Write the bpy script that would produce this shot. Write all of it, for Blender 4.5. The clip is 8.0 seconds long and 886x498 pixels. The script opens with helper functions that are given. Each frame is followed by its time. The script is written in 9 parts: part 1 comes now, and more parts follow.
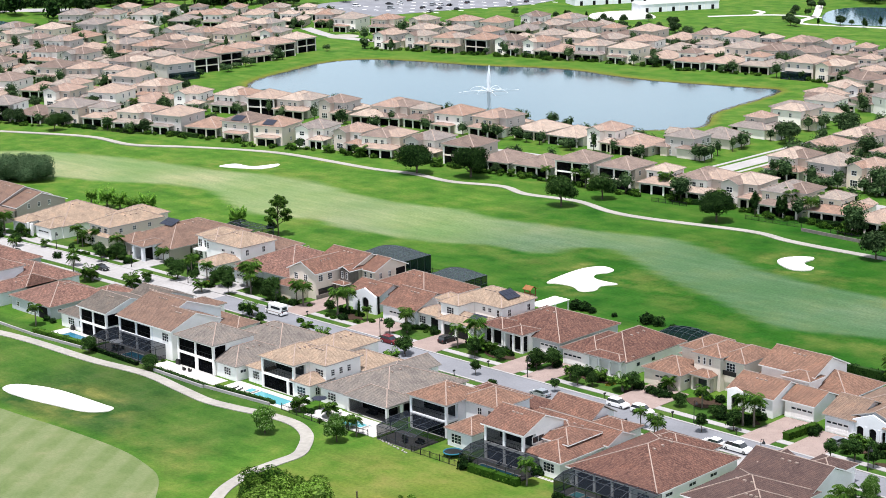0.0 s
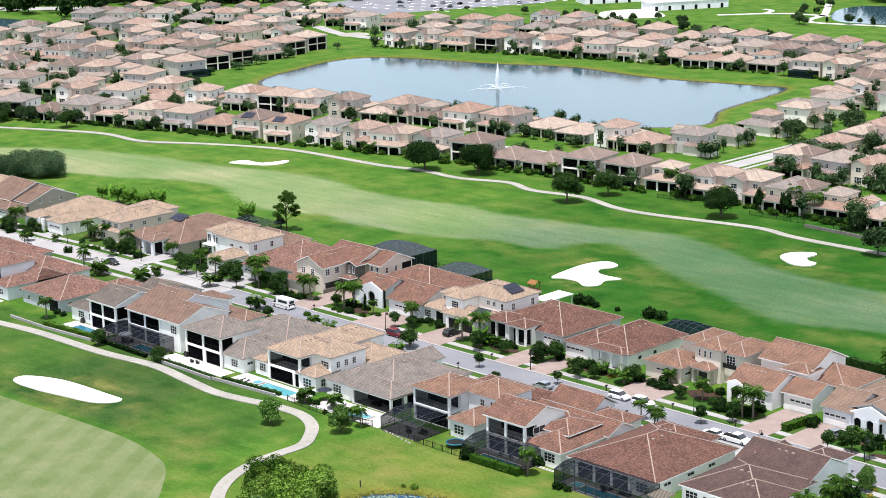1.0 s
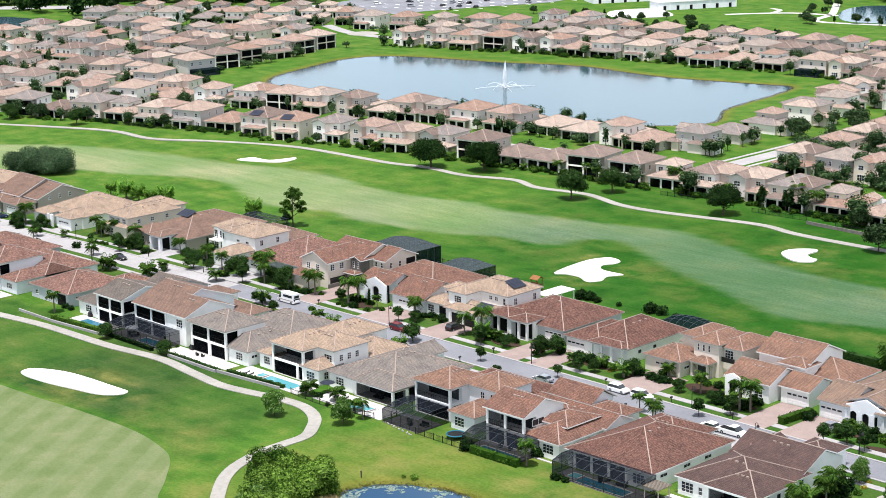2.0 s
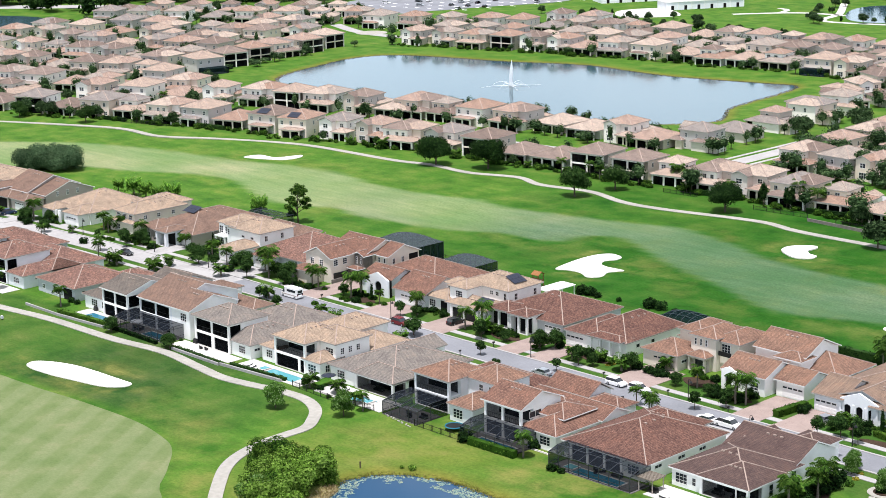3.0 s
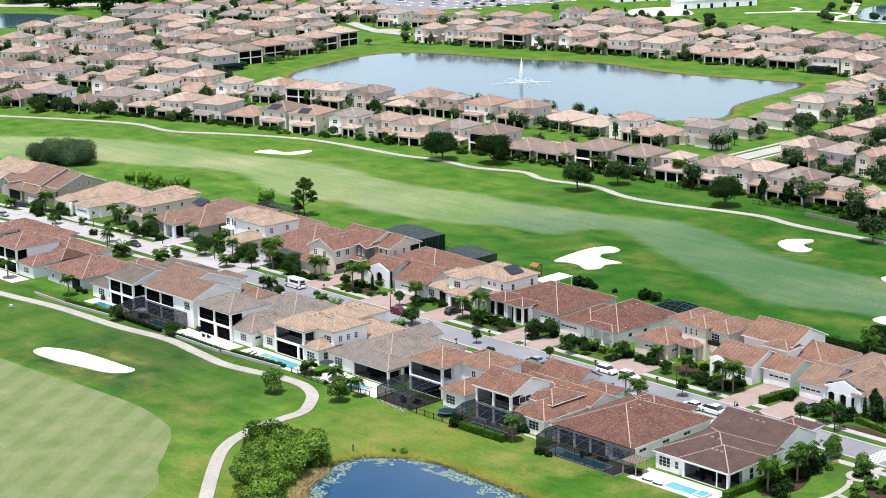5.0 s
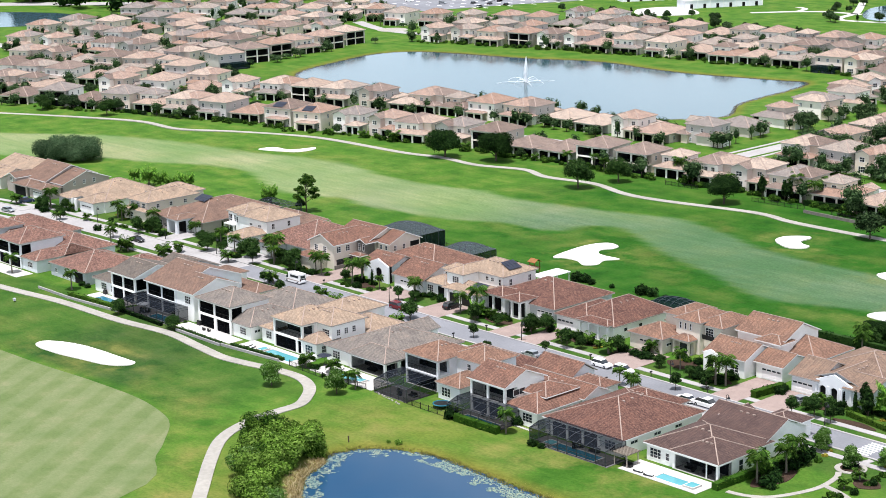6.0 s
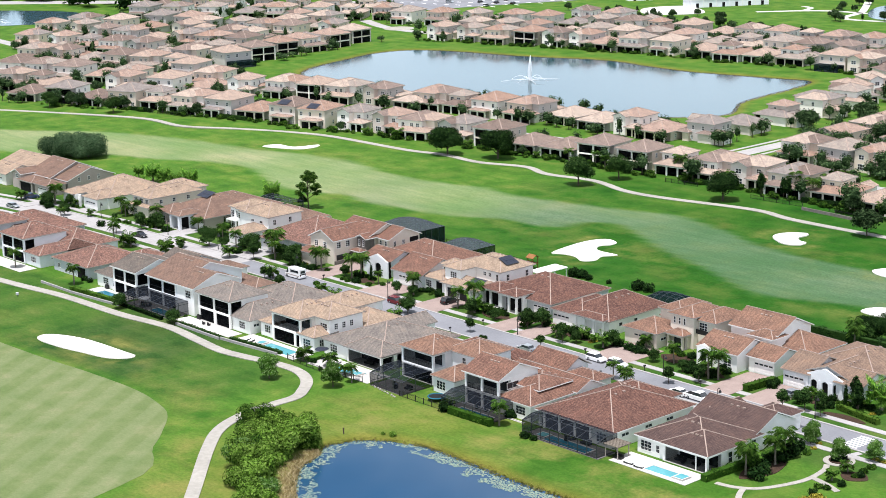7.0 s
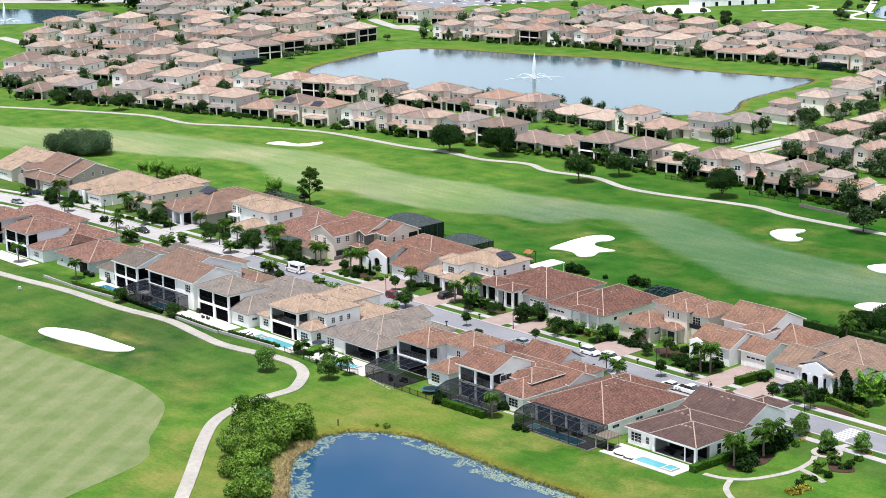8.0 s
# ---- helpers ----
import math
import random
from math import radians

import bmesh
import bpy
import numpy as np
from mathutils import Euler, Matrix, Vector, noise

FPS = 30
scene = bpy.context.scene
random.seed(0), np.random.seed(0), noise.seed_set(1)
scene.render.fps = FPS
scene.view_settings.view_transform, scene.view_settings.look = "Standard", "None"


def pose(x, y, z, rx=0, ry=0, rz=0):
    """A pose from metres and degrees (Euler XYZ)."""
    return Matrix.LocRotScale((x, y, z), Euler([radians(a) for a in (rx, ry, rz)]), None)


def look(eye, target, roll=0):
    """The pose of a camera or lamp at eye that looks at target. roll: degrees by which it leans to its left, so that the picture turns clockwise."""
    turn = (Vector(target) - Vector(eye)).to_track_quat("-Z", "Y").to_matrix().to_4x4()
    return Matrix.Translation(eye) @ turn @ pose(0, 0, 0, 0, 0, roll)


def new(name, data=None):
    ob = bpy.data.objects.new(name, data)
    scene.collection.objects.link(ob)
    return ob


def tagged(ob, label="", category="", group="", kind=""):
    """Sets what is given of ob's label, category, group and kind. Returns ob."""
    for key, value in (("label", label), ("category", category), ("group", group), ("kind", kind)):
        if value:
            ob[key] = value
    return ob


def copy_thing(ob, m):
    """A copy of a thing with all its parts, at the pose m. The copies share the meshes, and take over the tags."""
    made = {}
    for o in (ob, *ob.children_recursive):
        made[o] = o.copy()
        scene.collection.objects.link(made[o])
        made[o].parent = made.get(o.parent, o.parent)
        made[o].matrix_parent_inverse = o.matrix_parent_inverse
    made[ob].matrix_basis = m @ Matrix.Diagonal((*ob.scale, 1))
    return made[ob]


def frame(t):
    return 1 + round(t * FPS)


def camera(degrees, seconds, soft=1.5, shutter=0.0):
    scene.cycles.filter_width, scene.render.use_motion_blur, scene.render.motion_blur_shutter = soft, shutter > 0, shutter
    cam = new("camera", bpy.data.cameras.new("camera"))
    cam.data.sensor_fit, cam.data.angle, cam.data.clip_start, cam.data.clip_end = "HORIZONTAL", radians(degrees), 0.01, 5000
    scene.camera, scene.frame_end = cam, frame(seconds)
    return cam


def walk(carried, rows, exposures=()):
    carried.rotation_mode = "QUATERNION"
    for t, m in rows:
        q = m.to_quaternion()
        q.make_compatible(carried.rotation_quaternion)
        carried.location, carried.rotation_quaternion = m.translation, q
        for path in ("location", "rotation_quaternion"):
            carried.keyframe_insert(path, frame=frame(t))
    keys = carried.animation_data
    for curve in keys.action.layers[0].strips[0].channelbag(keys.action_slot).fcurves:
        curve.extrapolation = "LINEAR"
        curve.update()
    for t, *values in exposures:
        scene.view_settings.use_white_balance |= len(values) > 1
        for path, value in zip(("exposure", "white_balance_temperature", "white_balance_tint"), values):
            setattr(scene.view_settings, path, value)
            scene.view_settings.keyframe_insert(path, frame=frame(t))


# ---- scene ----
cam = camera(27.0, 8.0, soft=0.45)
PATH = [
    (0.0, (270.042, -250.894, 119.149), (201.439, -182.315, 94.848), -1.131),
    (0.5, (272.642, -252.180, 119.284), (203.777, -183.874, 94.956), -1.146),
    (1.0, (275.101, -253.186, 119.307), (205.981, -185.138, 94.979), -1.153),
    (1.5, (277.559, -254.117, 119.393), (208.198, -186.317, 95.059), -1.151),
    (3.0, (285.309, -256.267, 119.158), (215.197, -189.215, 94.903), -1.134),
    (3.5, (288.059, -256.946, 119.300), (217.714, -190.143, 95.033), -1.136),
    (4.0, (290.792, -257.437, 119.250), (220.207, -190.879, 95.005), -1.127),
    (4.5, (293.519, -257.766, 119.232), (222.695, -191.459, 94.999), -1.140),
    (6.0, (301.722, -258.639, 118.930), (230.198, -193.066, 94.753), -1.107),
    (6.5, (304.465, -258.878, 118.908), (232.714, -193.552, 94.736), -1.085),
    (7.0, (307.234, -258.923, 118.870), (235.245, -193.861, 94.691), -1.100),
    (7.5, (310.101, -258.905, 118.771), (237.858, -194.124, 94.597), -1.112),
    (8.0, (312.989, -258.956, 118.631), (240.509, -194.437, 94.467), -1.123),
]
walk(cam, [(t, look(eye, target, roll)) for t, eye, target, roll in PATH])

# ---- light ----
SUN_HEIGHT, SUN_TURN = 76.0, 298.0      # degrees above the ground; degrees from +x towards +y
to_sun = Vector((math.cos(radians(SUN_HEIGHT)) * math.cos(radians(SUN_TURN)),
                 math.cos(radians(SUN_HEIGHT)) * math.sin(radians(SUN_TURN)), math.sin(radians(SUN_HEIGHT))))
world = bpy.data.worlds.new("sky")
scene.world = world
world.use_nodes = True
wn = world.node_tree.nodes
wl = world.node_tree.links
sky = wn.new("ShaderNodeTexSky")
sky.sky_type, sky.sun_disc = "NISHITA", False
sky.sun_elevation, sky.sun_rotation = radians(SUN_HEIGHT), radians(90.0 - SUN_TURN)
sky.dust_density = 1.6
# broken summer clouds over the blue
w_co = wn.new("ShaderNodeTexCoord")
w_map = wn.new("ShaderNodeMapping")
w_map.inputs["Location"].default_value, w_map.inputs["Scale"].default_value = (0.1, 0.9, -0.5), (1.0, 1.0, 1.8)
w_noise = wn.new("ShaderNodeTexNoise")
w_noise.inputs["Scale"].default_value, w_noise.inputs["Detail"].default_value = 5.2, 5.0
w_ramp = wn.new("ShaderNodeValToRGB")
w_ramp.color_ramp.elements[0].position, w_ramp.color_ramp.elements[1].position = 0.40, 0.62
w_mix = wn.new("ShaderNodeMixRGB")
w_mix.inputs["Color2"].default_value = (9.2, 9.3, 9.5, 1)
wl.new(w_co.outputs["Generated"], w_map.inputs["Vector"])
wl.new(w_map.outputs["Vector"], w_noise.inputs["Vector"])
wl.new(w_noise.outputs["Fac"], w_ramp.inputs["Fac"])
wl.new(w_ramp.outputs["Color"], w_mix.inputs["Fac"])
wl.new(sky.outputs["Color"], w_mix.inputs["Color1"])
w_sep = wn.new("ShaderNodeSeparateXYZ")
w_haze = wn.new("ShaderNodeMapRange")
w_haze.inputs["From Min"].default_value, w_haze.inputs["From Max"].default_value = 0.36, 0.22
w_haze.inputs["To Max"].default_value = 0.62
w_mix2 = wn.new("ShaderNodeMixRGB")
w_mix2.inputs["Color2"].default_value = (9.4, 12.0, 14.4, 1)
wl.new(w_co.outputs["Generated"], w_sep.inputs[0])
wl.new(w_sep.outputs["Z"], w_haze.inputs["Value"])
wl.new(w_haze.outputs[0], w_mix2.inputs["Fac"])
wl.new(w_mix.outputs["Color"], w_mix2.inputs["Color1"])
wl.new(w_mix2.outputs["Color"], wn["Background"].inputs["Color"])
wn["Background"].inputs["Strength"].default_value = 0.101
sun = new("sun", bpy.data.lights.new("sun", "SUN"))
sun.data.energy, sun.data.angle, sun.data.color = 4.8, radians(0.6), (1.0, 0.965, 0.985)
sun.matrix_world = look(to_sun * 500, (0, 0, 0))
scene.view_settings.exposure = 0.535

# ---- materials ----
def nodes_of(name, rough=0.8, metal=0.0):
    m = bpy.data.materials.new(name)
    m.use_nodes = True
    n, l = m.node_tree.nodes, m.node_tree.links
    b = n["Principled BSDF"]
    b.inputs["Roughness"].default_value, b.inputs["Metallic"].default_value = rough, metal
    b.inputs["Specular IOR Level"].default_value = 0.1 if rough > 0.5 else 0.5
    return m, n, l, b


def noise_node(n, l, coords, scale, detail=4.0, rough=0.55):
    t = n.new("ShaderNodeTexNoise")
    t.inputs["Scale"].default_value, t.inputs["Detail"].default_value = scale, detail
    t.inputs["Roughness"].default_value = rough
    l.new(coords, t.inputs["Vector"])
    return t


def ramp_node(n, l, fac, stops):
    r = n.new("ShaderNodeValToRGB")
    e = r.color_ramp.elements
    while len(e) < len(stops):
        e.new(0.5)
    for k, (p, c) in enumerate(stops):
        e[k].position, e[k].color = p, (*c, 1)
    l.new(fac, r.inputs["Fac"])
    return r


def mix_node(n, l, fac, a, b, mode="MIX"):
    m = n.new("ShaderNodeMixRGB")
    m.blend_type = mode
    for sock, v in (("Fac", fac), ("Color1", a), ("Color2", b)):
        if isinstance(v, (int, float)):
            m.inputs[sock].default_value = v
        elif isinstance(v, tuple):
            m.inputs[sock].default_value = (*v, 1)
        else:
            l.new(v, m.inputs[sock])
    return m.outputs["Color"]


def math_node(n, l, op, a, b=0.0):
    m = n.new("ShaderNodeMath")
    m.operation = op
    for k, v in enumerate((a, b)):
        if isinstance(v, (int, float)):
            m.inputs[k].default_value = v
        else:
            l.new(v, m.inputs[k])
    return m.outputs[0]


def bump_node(n, l, b, height, strength, dist):
    p = n.new("ShaderNodeBump")
    p.inputs["Strength"].default_value, p.inputs["Distance"].default_value = strength, dist
    l.new(height, p.inputs["Height"])
    l.new(p.outputs["Normal"], b.inputs["Normal"])


def place_coords(n, l):
    """Object coordinates, pushed apart from object to object."""
    c, i, a = n.new("ShaderNodeTexCoord"), n.new("ShaderNodeObjectInfo"), n.new("ShaderNodeVectorMath")
    l.new(c.outputs["Object"], a.inputs[0])
    s = math_node(n, l, "MULTIPLY", i.outputs["Random"], 60.0)
    v = n.new("ShaderNodeCombineXYZ")
    l.new(s, v.inputs[0]), l.new(s, v.inputs[1])
    l.new(v.outputs[0], a.inputs[1])
    return a.outputs[0], i.outputs["Random"]


def surface(name, tones, rough=0.85, fine=3.0, coarse=0.25, bump=0.15, dist=0.02, metal=0.0, stain=0.2, by_object=False):
    """A weathered surface: a ramp of tones by fine noise (or by object), darkened a little by broad stains."""
    m, n, l, b = nodes_of(name, rough, metal)
    co, rnd = place_coords(n, l)
    f = noise_node(n, l, co, fine, 6.0, 0.6)
    g = noise_node(n, l, co, coarse, 3.0)
    k = len(tones)
    if by_object:
        r = ramp_node(n, l, rnd, [(i / k, t) for i, t in enumerate(tones)])
        r.color_ramp.interpolation = "CONSTANT"
        col = mix_node(n, l, math_node(n, l, "MULTIPLY", f.outputs["Fac"], 0.3), r.outputs["Color"], (0.42, 0.40, 0.38), "SOFT_LIGHT")
    else:
        col = ramp_node(n, l, f.outputs["Fac"], [(0.3 + 0.4 * i / max(1, k - 1), t) for i, t in enumerate(tones)]).outputs["Color"]
    g2 = ramp_node(n, l, g.outputs["Fac"], [(0.35, (1 - stain,) * 3), (0.65, (1, 1, 1))]).outputs["Color"]
    l.new(mix_node(n, l, 1.0, col, g2, "MULTIPLY"), b.inputs["Base Color"])
    bump_node(n, l, b, f.outputs["Fac"], bump, dist)
    return m


def tile_roof(name, tones, patch=0.35):
    """Barrel roof tiles: courses up the slope, rolls along the eave, tile-by-tile tones. The tones are picked by object when there are several sets."""
    m, n, l, b = nodes_of(name, 0.78)
    uv = n.new("ShaderNodeUVMap")
    info = n.new("ShaderNodeObjectInfo")
    base = ramp_node(n, l, info.outputs["Random"], [(i / len(tones), t) for i, t in enumerate(tones)])
    base.color_ramp.interpolation = "CONSTANT"
    br = n.new("ShaderNodeTexBrick")
    br.inputs["Scale"].default_value = 1.0
    br.inputs["Brick Width"].default_value, br.inputs["Row Height"].default_value = 0.30, 0.36
    br.inputs["Mortar Size"].default_value, br.inputs["Mortar Smooth"].default_value = 0.012, 0.3
    br.inputs["Color1"].default_value, br.inputs["Color2"].default_value = (0.70, 0.68, 0.68, 1), (1.25, 1.24, 1.22, 1)
    br.inputs["Mortar"].default_value = (0.38, 0.36, 0.36, 1)
    br.offset = 0.5
    l.new(uv.outputs["UV"], br.inputs["Vector"])
    big = noise_node(n, l, uv.outputs["UV"], 0.35, 5.0, 0.65)
    tint = ramp_node(n, l, big.outputs["Fac"], [(0.32, (0.72, 0.7, 0.72)), (0.5, (1, 1, 1)), (0.7, (1.25, 1.16, 1.1))]).outputs["Color"]
    spots = noise_node(n, l, uv.outputs["UV"], 2.2, 2.0, 0.5)
    tone2 = ramp_node(n, l, spots.outputs["Fac"], [(0.36, (0.72, 0.66, 0.66)), (0.6, (1.15, 1.12, 1.08))]).outputs["Color"]
    c = mix_node(n, l, 1.0, base.outputs["Color"], tint, "MULTIPLY")
    c = mix_node(n, l, patch * 1.5, c, br.outputs["Color"], "MULTIPLY")
    c = mix_node(n, l, patch, c, tone2, "MULTIPLY")
    sep = n.new("ShaderNodeSeparateXYZ")
    l.new(uv.outputs["UV"], sep.inputs[0])
    # groove shade put into the colour: dark course laps, darker valleys between rolls
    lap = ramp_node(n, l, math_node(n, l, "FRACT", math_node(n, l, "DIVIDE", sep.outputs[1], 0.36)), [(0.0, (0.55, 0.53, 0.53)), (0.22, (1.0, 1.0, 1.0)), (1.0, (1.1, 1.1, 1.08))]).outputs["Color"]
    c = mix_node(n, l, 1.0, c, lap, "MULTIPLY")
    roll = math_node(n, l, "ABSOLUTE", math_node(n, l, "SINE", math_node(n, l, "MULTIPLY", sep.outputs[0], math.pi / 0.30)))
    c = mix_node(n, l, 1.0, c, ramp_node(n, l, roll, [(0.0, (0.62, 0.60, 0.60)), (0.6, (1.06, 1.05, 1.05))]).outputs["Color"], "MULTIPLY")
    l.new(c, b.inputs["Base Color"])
    step = math_node(n, l, "FRACT", math_node(n, l, "DIVIDE", sep.outputs[1], 0.36))
    h = math_node(n, l, "SUBTRACT", math_node(n, l, "MULTIPLY", roll, 0.7), math_node(n, l, "MULTIPLY", step, 0.5))
    bump_node(n, l, b, h, 0.7, 0.07)
    return m


def glass_mat(name, tone, rough=0.06):
    m, n, l, b = nodes_of(name, rough)
    co, rnd = place_coords(n, l)
    f = noise_node(n, l, co, 0.8, 2.0)
    l.new(mix_node(n, l, f.outputs["Fac"], tone, tuple(min(1, c * 2.6 + 0.012) for c in tone)), b.inputs["Base Color"])
    b.inputs["Specular IOR Level"].default_value = 0.6
    return m


def screen_mat(name, tone, cover):
    """Insect screen: a fine dark weave that lets the rest through."""
    m, n, l, b = nodes_of(name, 0.7)
    b.inputs["Base Color"].default_value = (*tone, 1)
    b.inputs["Specular IOR Level"].default_value = 0.03
    tr, mx = n.new("ShaderNodeBsdfTransparent"), n.new("ShaderNodeMixShader")
    mx.inputs[0].default_value = cover
    l.new(tr.outputs[0], mx.inputs[1]), l.new(b.outputs[0], mx.inputs[2])
    l.new(mx.outputs[0], n["Material Output"].inputs["Surface"])
    return m


def water_mat(name, tone, deep, rough, wave, height):
    m, n, l, b = nodes_of(name, rough)
    c = n.new("ShaderNodeTexCoord")
    f = noise_node(n, l, c.outputs["Object"], 0.03, 4.0)
    l.new(mix_node(n, l, f.outputs["Fac"], tone, deep), b.inputs["Base Color"])
    b.inputs["IOR"].default_value = 1.33
    b.inputs["Specular IOR Level"].default_value = 0.5
    w = noise_node(n, l, c.outputs["Object"], wave, 3.0)
    bump_node(n, l, b, w.outputs["Fac"], 0.25, height)
    return m


def leaf_mat(name, dark, light, warm):
    m, n, l, b = nodes_of(name, 0.7)
    b.inputs["Specular IOR Level"].default_value = 0.03
    g = n.new("ShaderNodeNewGeometry")
    i = n.new("ShaderNodeObjectInfo")
    r = ramp_node(n, l, g.outputs["Random Per Island"], [(0.15, dark), (0.65, light), (1.0, warm)])
    v = math_node(n, l, "ADD", math_node(n, l, "MULTIPLY", i.outputs["Random"], 0.5), 0.75)
    cc = n.new("ShaderNodeCombineColor")
    for k in range(3):
        l.new(v, cc.inputs[k])
    col = mix_node(n, l, 1.0, r.outputs["Color"], cc.outputs[0], "MULTIPLY")
    l.new(col, b.inputs["Base Color"])
    tl, mx = n.new("ShaderNodeBsdfTranslucent"), n.new("ShaderNodeMixShader")
    l.new(col, tl.inputs["Color"])
    mx.inputs[0].default_value = 0.2
    l.new(b.outputs[0], mx.inputs[1]), l.new(tl.outputs[0], mx.inputs[2])
    l.new(mx.outputs[0], n["Material Output"].inputs["Surface"])
    return m


def spray_mat():
    """Broken white water: light goes through it as well as off it."""
    m, n, l, b = nodes_of("fountain_spray", 0.6)
    b.inputs["Base Color"].default_value = (0.92, 0.94, 0.95, 1)
    tl, mx = n.new("ShaderNodeBsdfTranslucent"), n.new("ShaderNodeMixShader")
    tl.inputs["Color"].default_value = (0.95, 0.96, 0.97, 1)
    mx.inputs[0].default_value = 0.55
    l.new(b.outputs[0], mx.inputs[1]), l.new(tl.outputs[0], mx.inputs[2])
    l.new(mx.outputs[0], n["Material Output"].inputs["Surface"])
    return m


def mown_mat():
    """The close-cut green: pale, with broad mowing stripes and worn spots."""
    m, n, l, b = nodes_of("close_cut_turf", 0.9)
    c = n.new("ShaderNodeTexCoord")
    co = c.outputs["Object"]
    mid = noise_node(n, l, co, 0.14, 5.0, 0.6)
    fine = noise_node(n, l, co, 1.8, 6.0, 0.7)
    col = ramp_node(n, l, mid.outputs["Fac"], [(0.3, (0.096, 0.133, 0.052)), (0.55, (0.127, 0.155, 0.071)), (0.75, (0.168, 0.175, 0.094))]).outputs["Color"]
    sep = n.new("ShaderNodeSeparateXYZ")
    l.new(co, sep.inputs[0])
    w = math_node(n, l, "ADD", math_node(n, l, "MULTIPLY", sep.outputs[0], STRIPE[0]), math_node(n, l, "MULTIPLY", sep.outputs[1], STRIPE[1]))
    s = math_node(n, l, "SINE", math_node(n, l, "ADD", math_node(n, l, "MULTIPLY", w, 2 * math.pi / STRIPE[2]), math_node(n, l, "MULTIPLY", fine.outputs["Fac"], 1.6)))
    s = ramp_node(n, l, math_node(n, l, "ADD", math_node(n, l, "MULTIPLY", s, 0.5), 0.5), [(0.30, (0.89, 0.93, 0.84)), (0.66, (1.07, 1.045, 1.09))]).outputs["Color"]
    fade = ramp_node(n, l, mid.outputs["Fac"], [(0.38, (1, 1, 1)), (0.70, (0.5, 0.5, 0.5))]).outputs["Color"]
    col = mix_node(n, l, fade, col, mix_node(n, l, 1.0, col, s, "MULTIPLY"))
    f2 = ramp_node(n, l, fine.outputs["Fac"], [(0.3, (0.86, 0.87, 0.84)), (0.7, (1.12, 1.11, 1.1))]).outputs["Color"]
    l.new(mix_node(n, l, 1.0, col, f2, "MULTIPLY"), b.inputs["Base Color"])
    b.inputs["Specular IOR Level"].default_value = 0.04
    bump_node(n, l, b, fine.outputs["Fac"], 0.3, 0.06)
    return m


def turf_mat():
    """Turf: rough, mown fairway with mowing stripes, dry patches and darker green stretches, by the masks that the
    ground carries.
    """
    m, n, l, b = nodes_of("turf", 0.9)
    c = n.new("ShaderNodeTexCoord")
    co = c.outputs["Object"]
    def mask(name):
        a = n.new("ShaderNodeAttribute")
        a.attribute_name = name
        return a.outputs["Fac"]
    fine = noise_node(n, l, co, 1.6, 6.0, 0.7)
    mid = noise_node(n, l, co, 0.12, 5.0, 0.6)
    broad = noise_node(n, l, co, 0.022, 5.0, 0.55)
    rough_c = ramp_node(n, l, mid.outputs["Fac"], [(0.3, (0.0259, 0.0834, 0.0100)), (0.5, (0.0504, 0.1190, 0.0155)), (0.72, (0.0969, 0.1430, 0.0275))]).outputs["Color"]
    fair_c = ramp_node(n, l, broad.outputs["Fac"], [(0.35, (0.1023, 0.1670, 0.0600)), (0.52, (0.1473, 0.1920, 0.0870)), (0.7, (0.2147, 0.2240, 0.1270))]).outputs["Color"]
    col = mix_node(n, l, mask("mown"), rough_c, fair_c)
    rich_green = ramp_node(n, l, broad.outputs["Fac"], [(0.3, (0.26, 0.54, 0.36)), (0.7, (0.41, 0.67, 0.56))]).outputs["Color"]
    thin = math_node(n, l, "SUBTRACT", 1.0, math_node(n, l, "MULTIPLY", mask("mown"), 0.75))
    col = mix_node(n, l, math_node(n, l, "MULTIPLY", mask("rich_green"), thin), col, mix_node(n, l, 1.0, col, rich_green, "MULTIPLY"))
    cool = math_node(n, l, "MULTIPLY", mask("rich_green"), mask("mown"))
    col = mix_node(n, l, cool, col, mix_node(n, l, 1.0, col, (0.50, 0.65, 0.74), "MULTIPLY"))
    col = mix_node(n, l, mask("olive"), col, mix_node(n, l, 1.0, col, (0.57, 0.56, 0.95), "MULTIPLY"))
    sn = ramp_node(n, l, noise_node(n, l, co, 0.05, 5.0, 0.6).outputs["Fac"], [(0.35, (0.15, 0.15, 0.15)), (0.62, (0.9, 0.9, 0.9))]).outputs["Color"]
    pale = mix_node(n, l, mid.outputs["Fac"], (0.0810, 0.1200, 0.0125), (0.1301, 0.1421, 0.0391))
    col = mix_node(n, l, math_node(n, l, "MULTIPLY", sn, mask("sere")), col, pale)
    # dry and worn
    dn = ramp_node(n, l, noise_node(n, l, co, 0.07, 5.0, 0.65).outputs["Fac"], [(0.45, (0, 0, 0)), (0.68, (1, 1, 1))]).outputs["Color"]
    dry = math_node(n, l, "MULTIPLY", dn, mask("dry"))
    col = mix_node(n, l, dry, col, (0.1547, 0.1497, 0.0444))
    col = mix_node(n, l, mask("bank"), col, (0.1289, 0.1192, 0.0244))
    col = mix_node(n, l, mask("straw"), col, (0.299, 0.2606, 0.1198))
    mp = n.new("ShaderNodeMapping")
    mp.inputs["Rotation"].default_value, mp.inputs["Scale"].default_value = (0, 0, -0.25), (0.05, 0.30, 1.0)
    l.new(co, mp.inputs["Vector"])
    streak = noise_node(n, l, mp.outputs["Vector"], 1.0, 6.0, 0.68)
    sk = ramp_node(n, l, streak.outputs["Fac"], [(0.34, (0.74, 0.84, 0.80)), (0.5, (1.0, 1.0, 1.0)), (0.66, (1.30, 1.16, 1.26))]).outputs["Color"]
    col = mix_node(n, l, 0.6, col, mix_node(n, l, 1.0, col, sk, "MULTIPLY"))
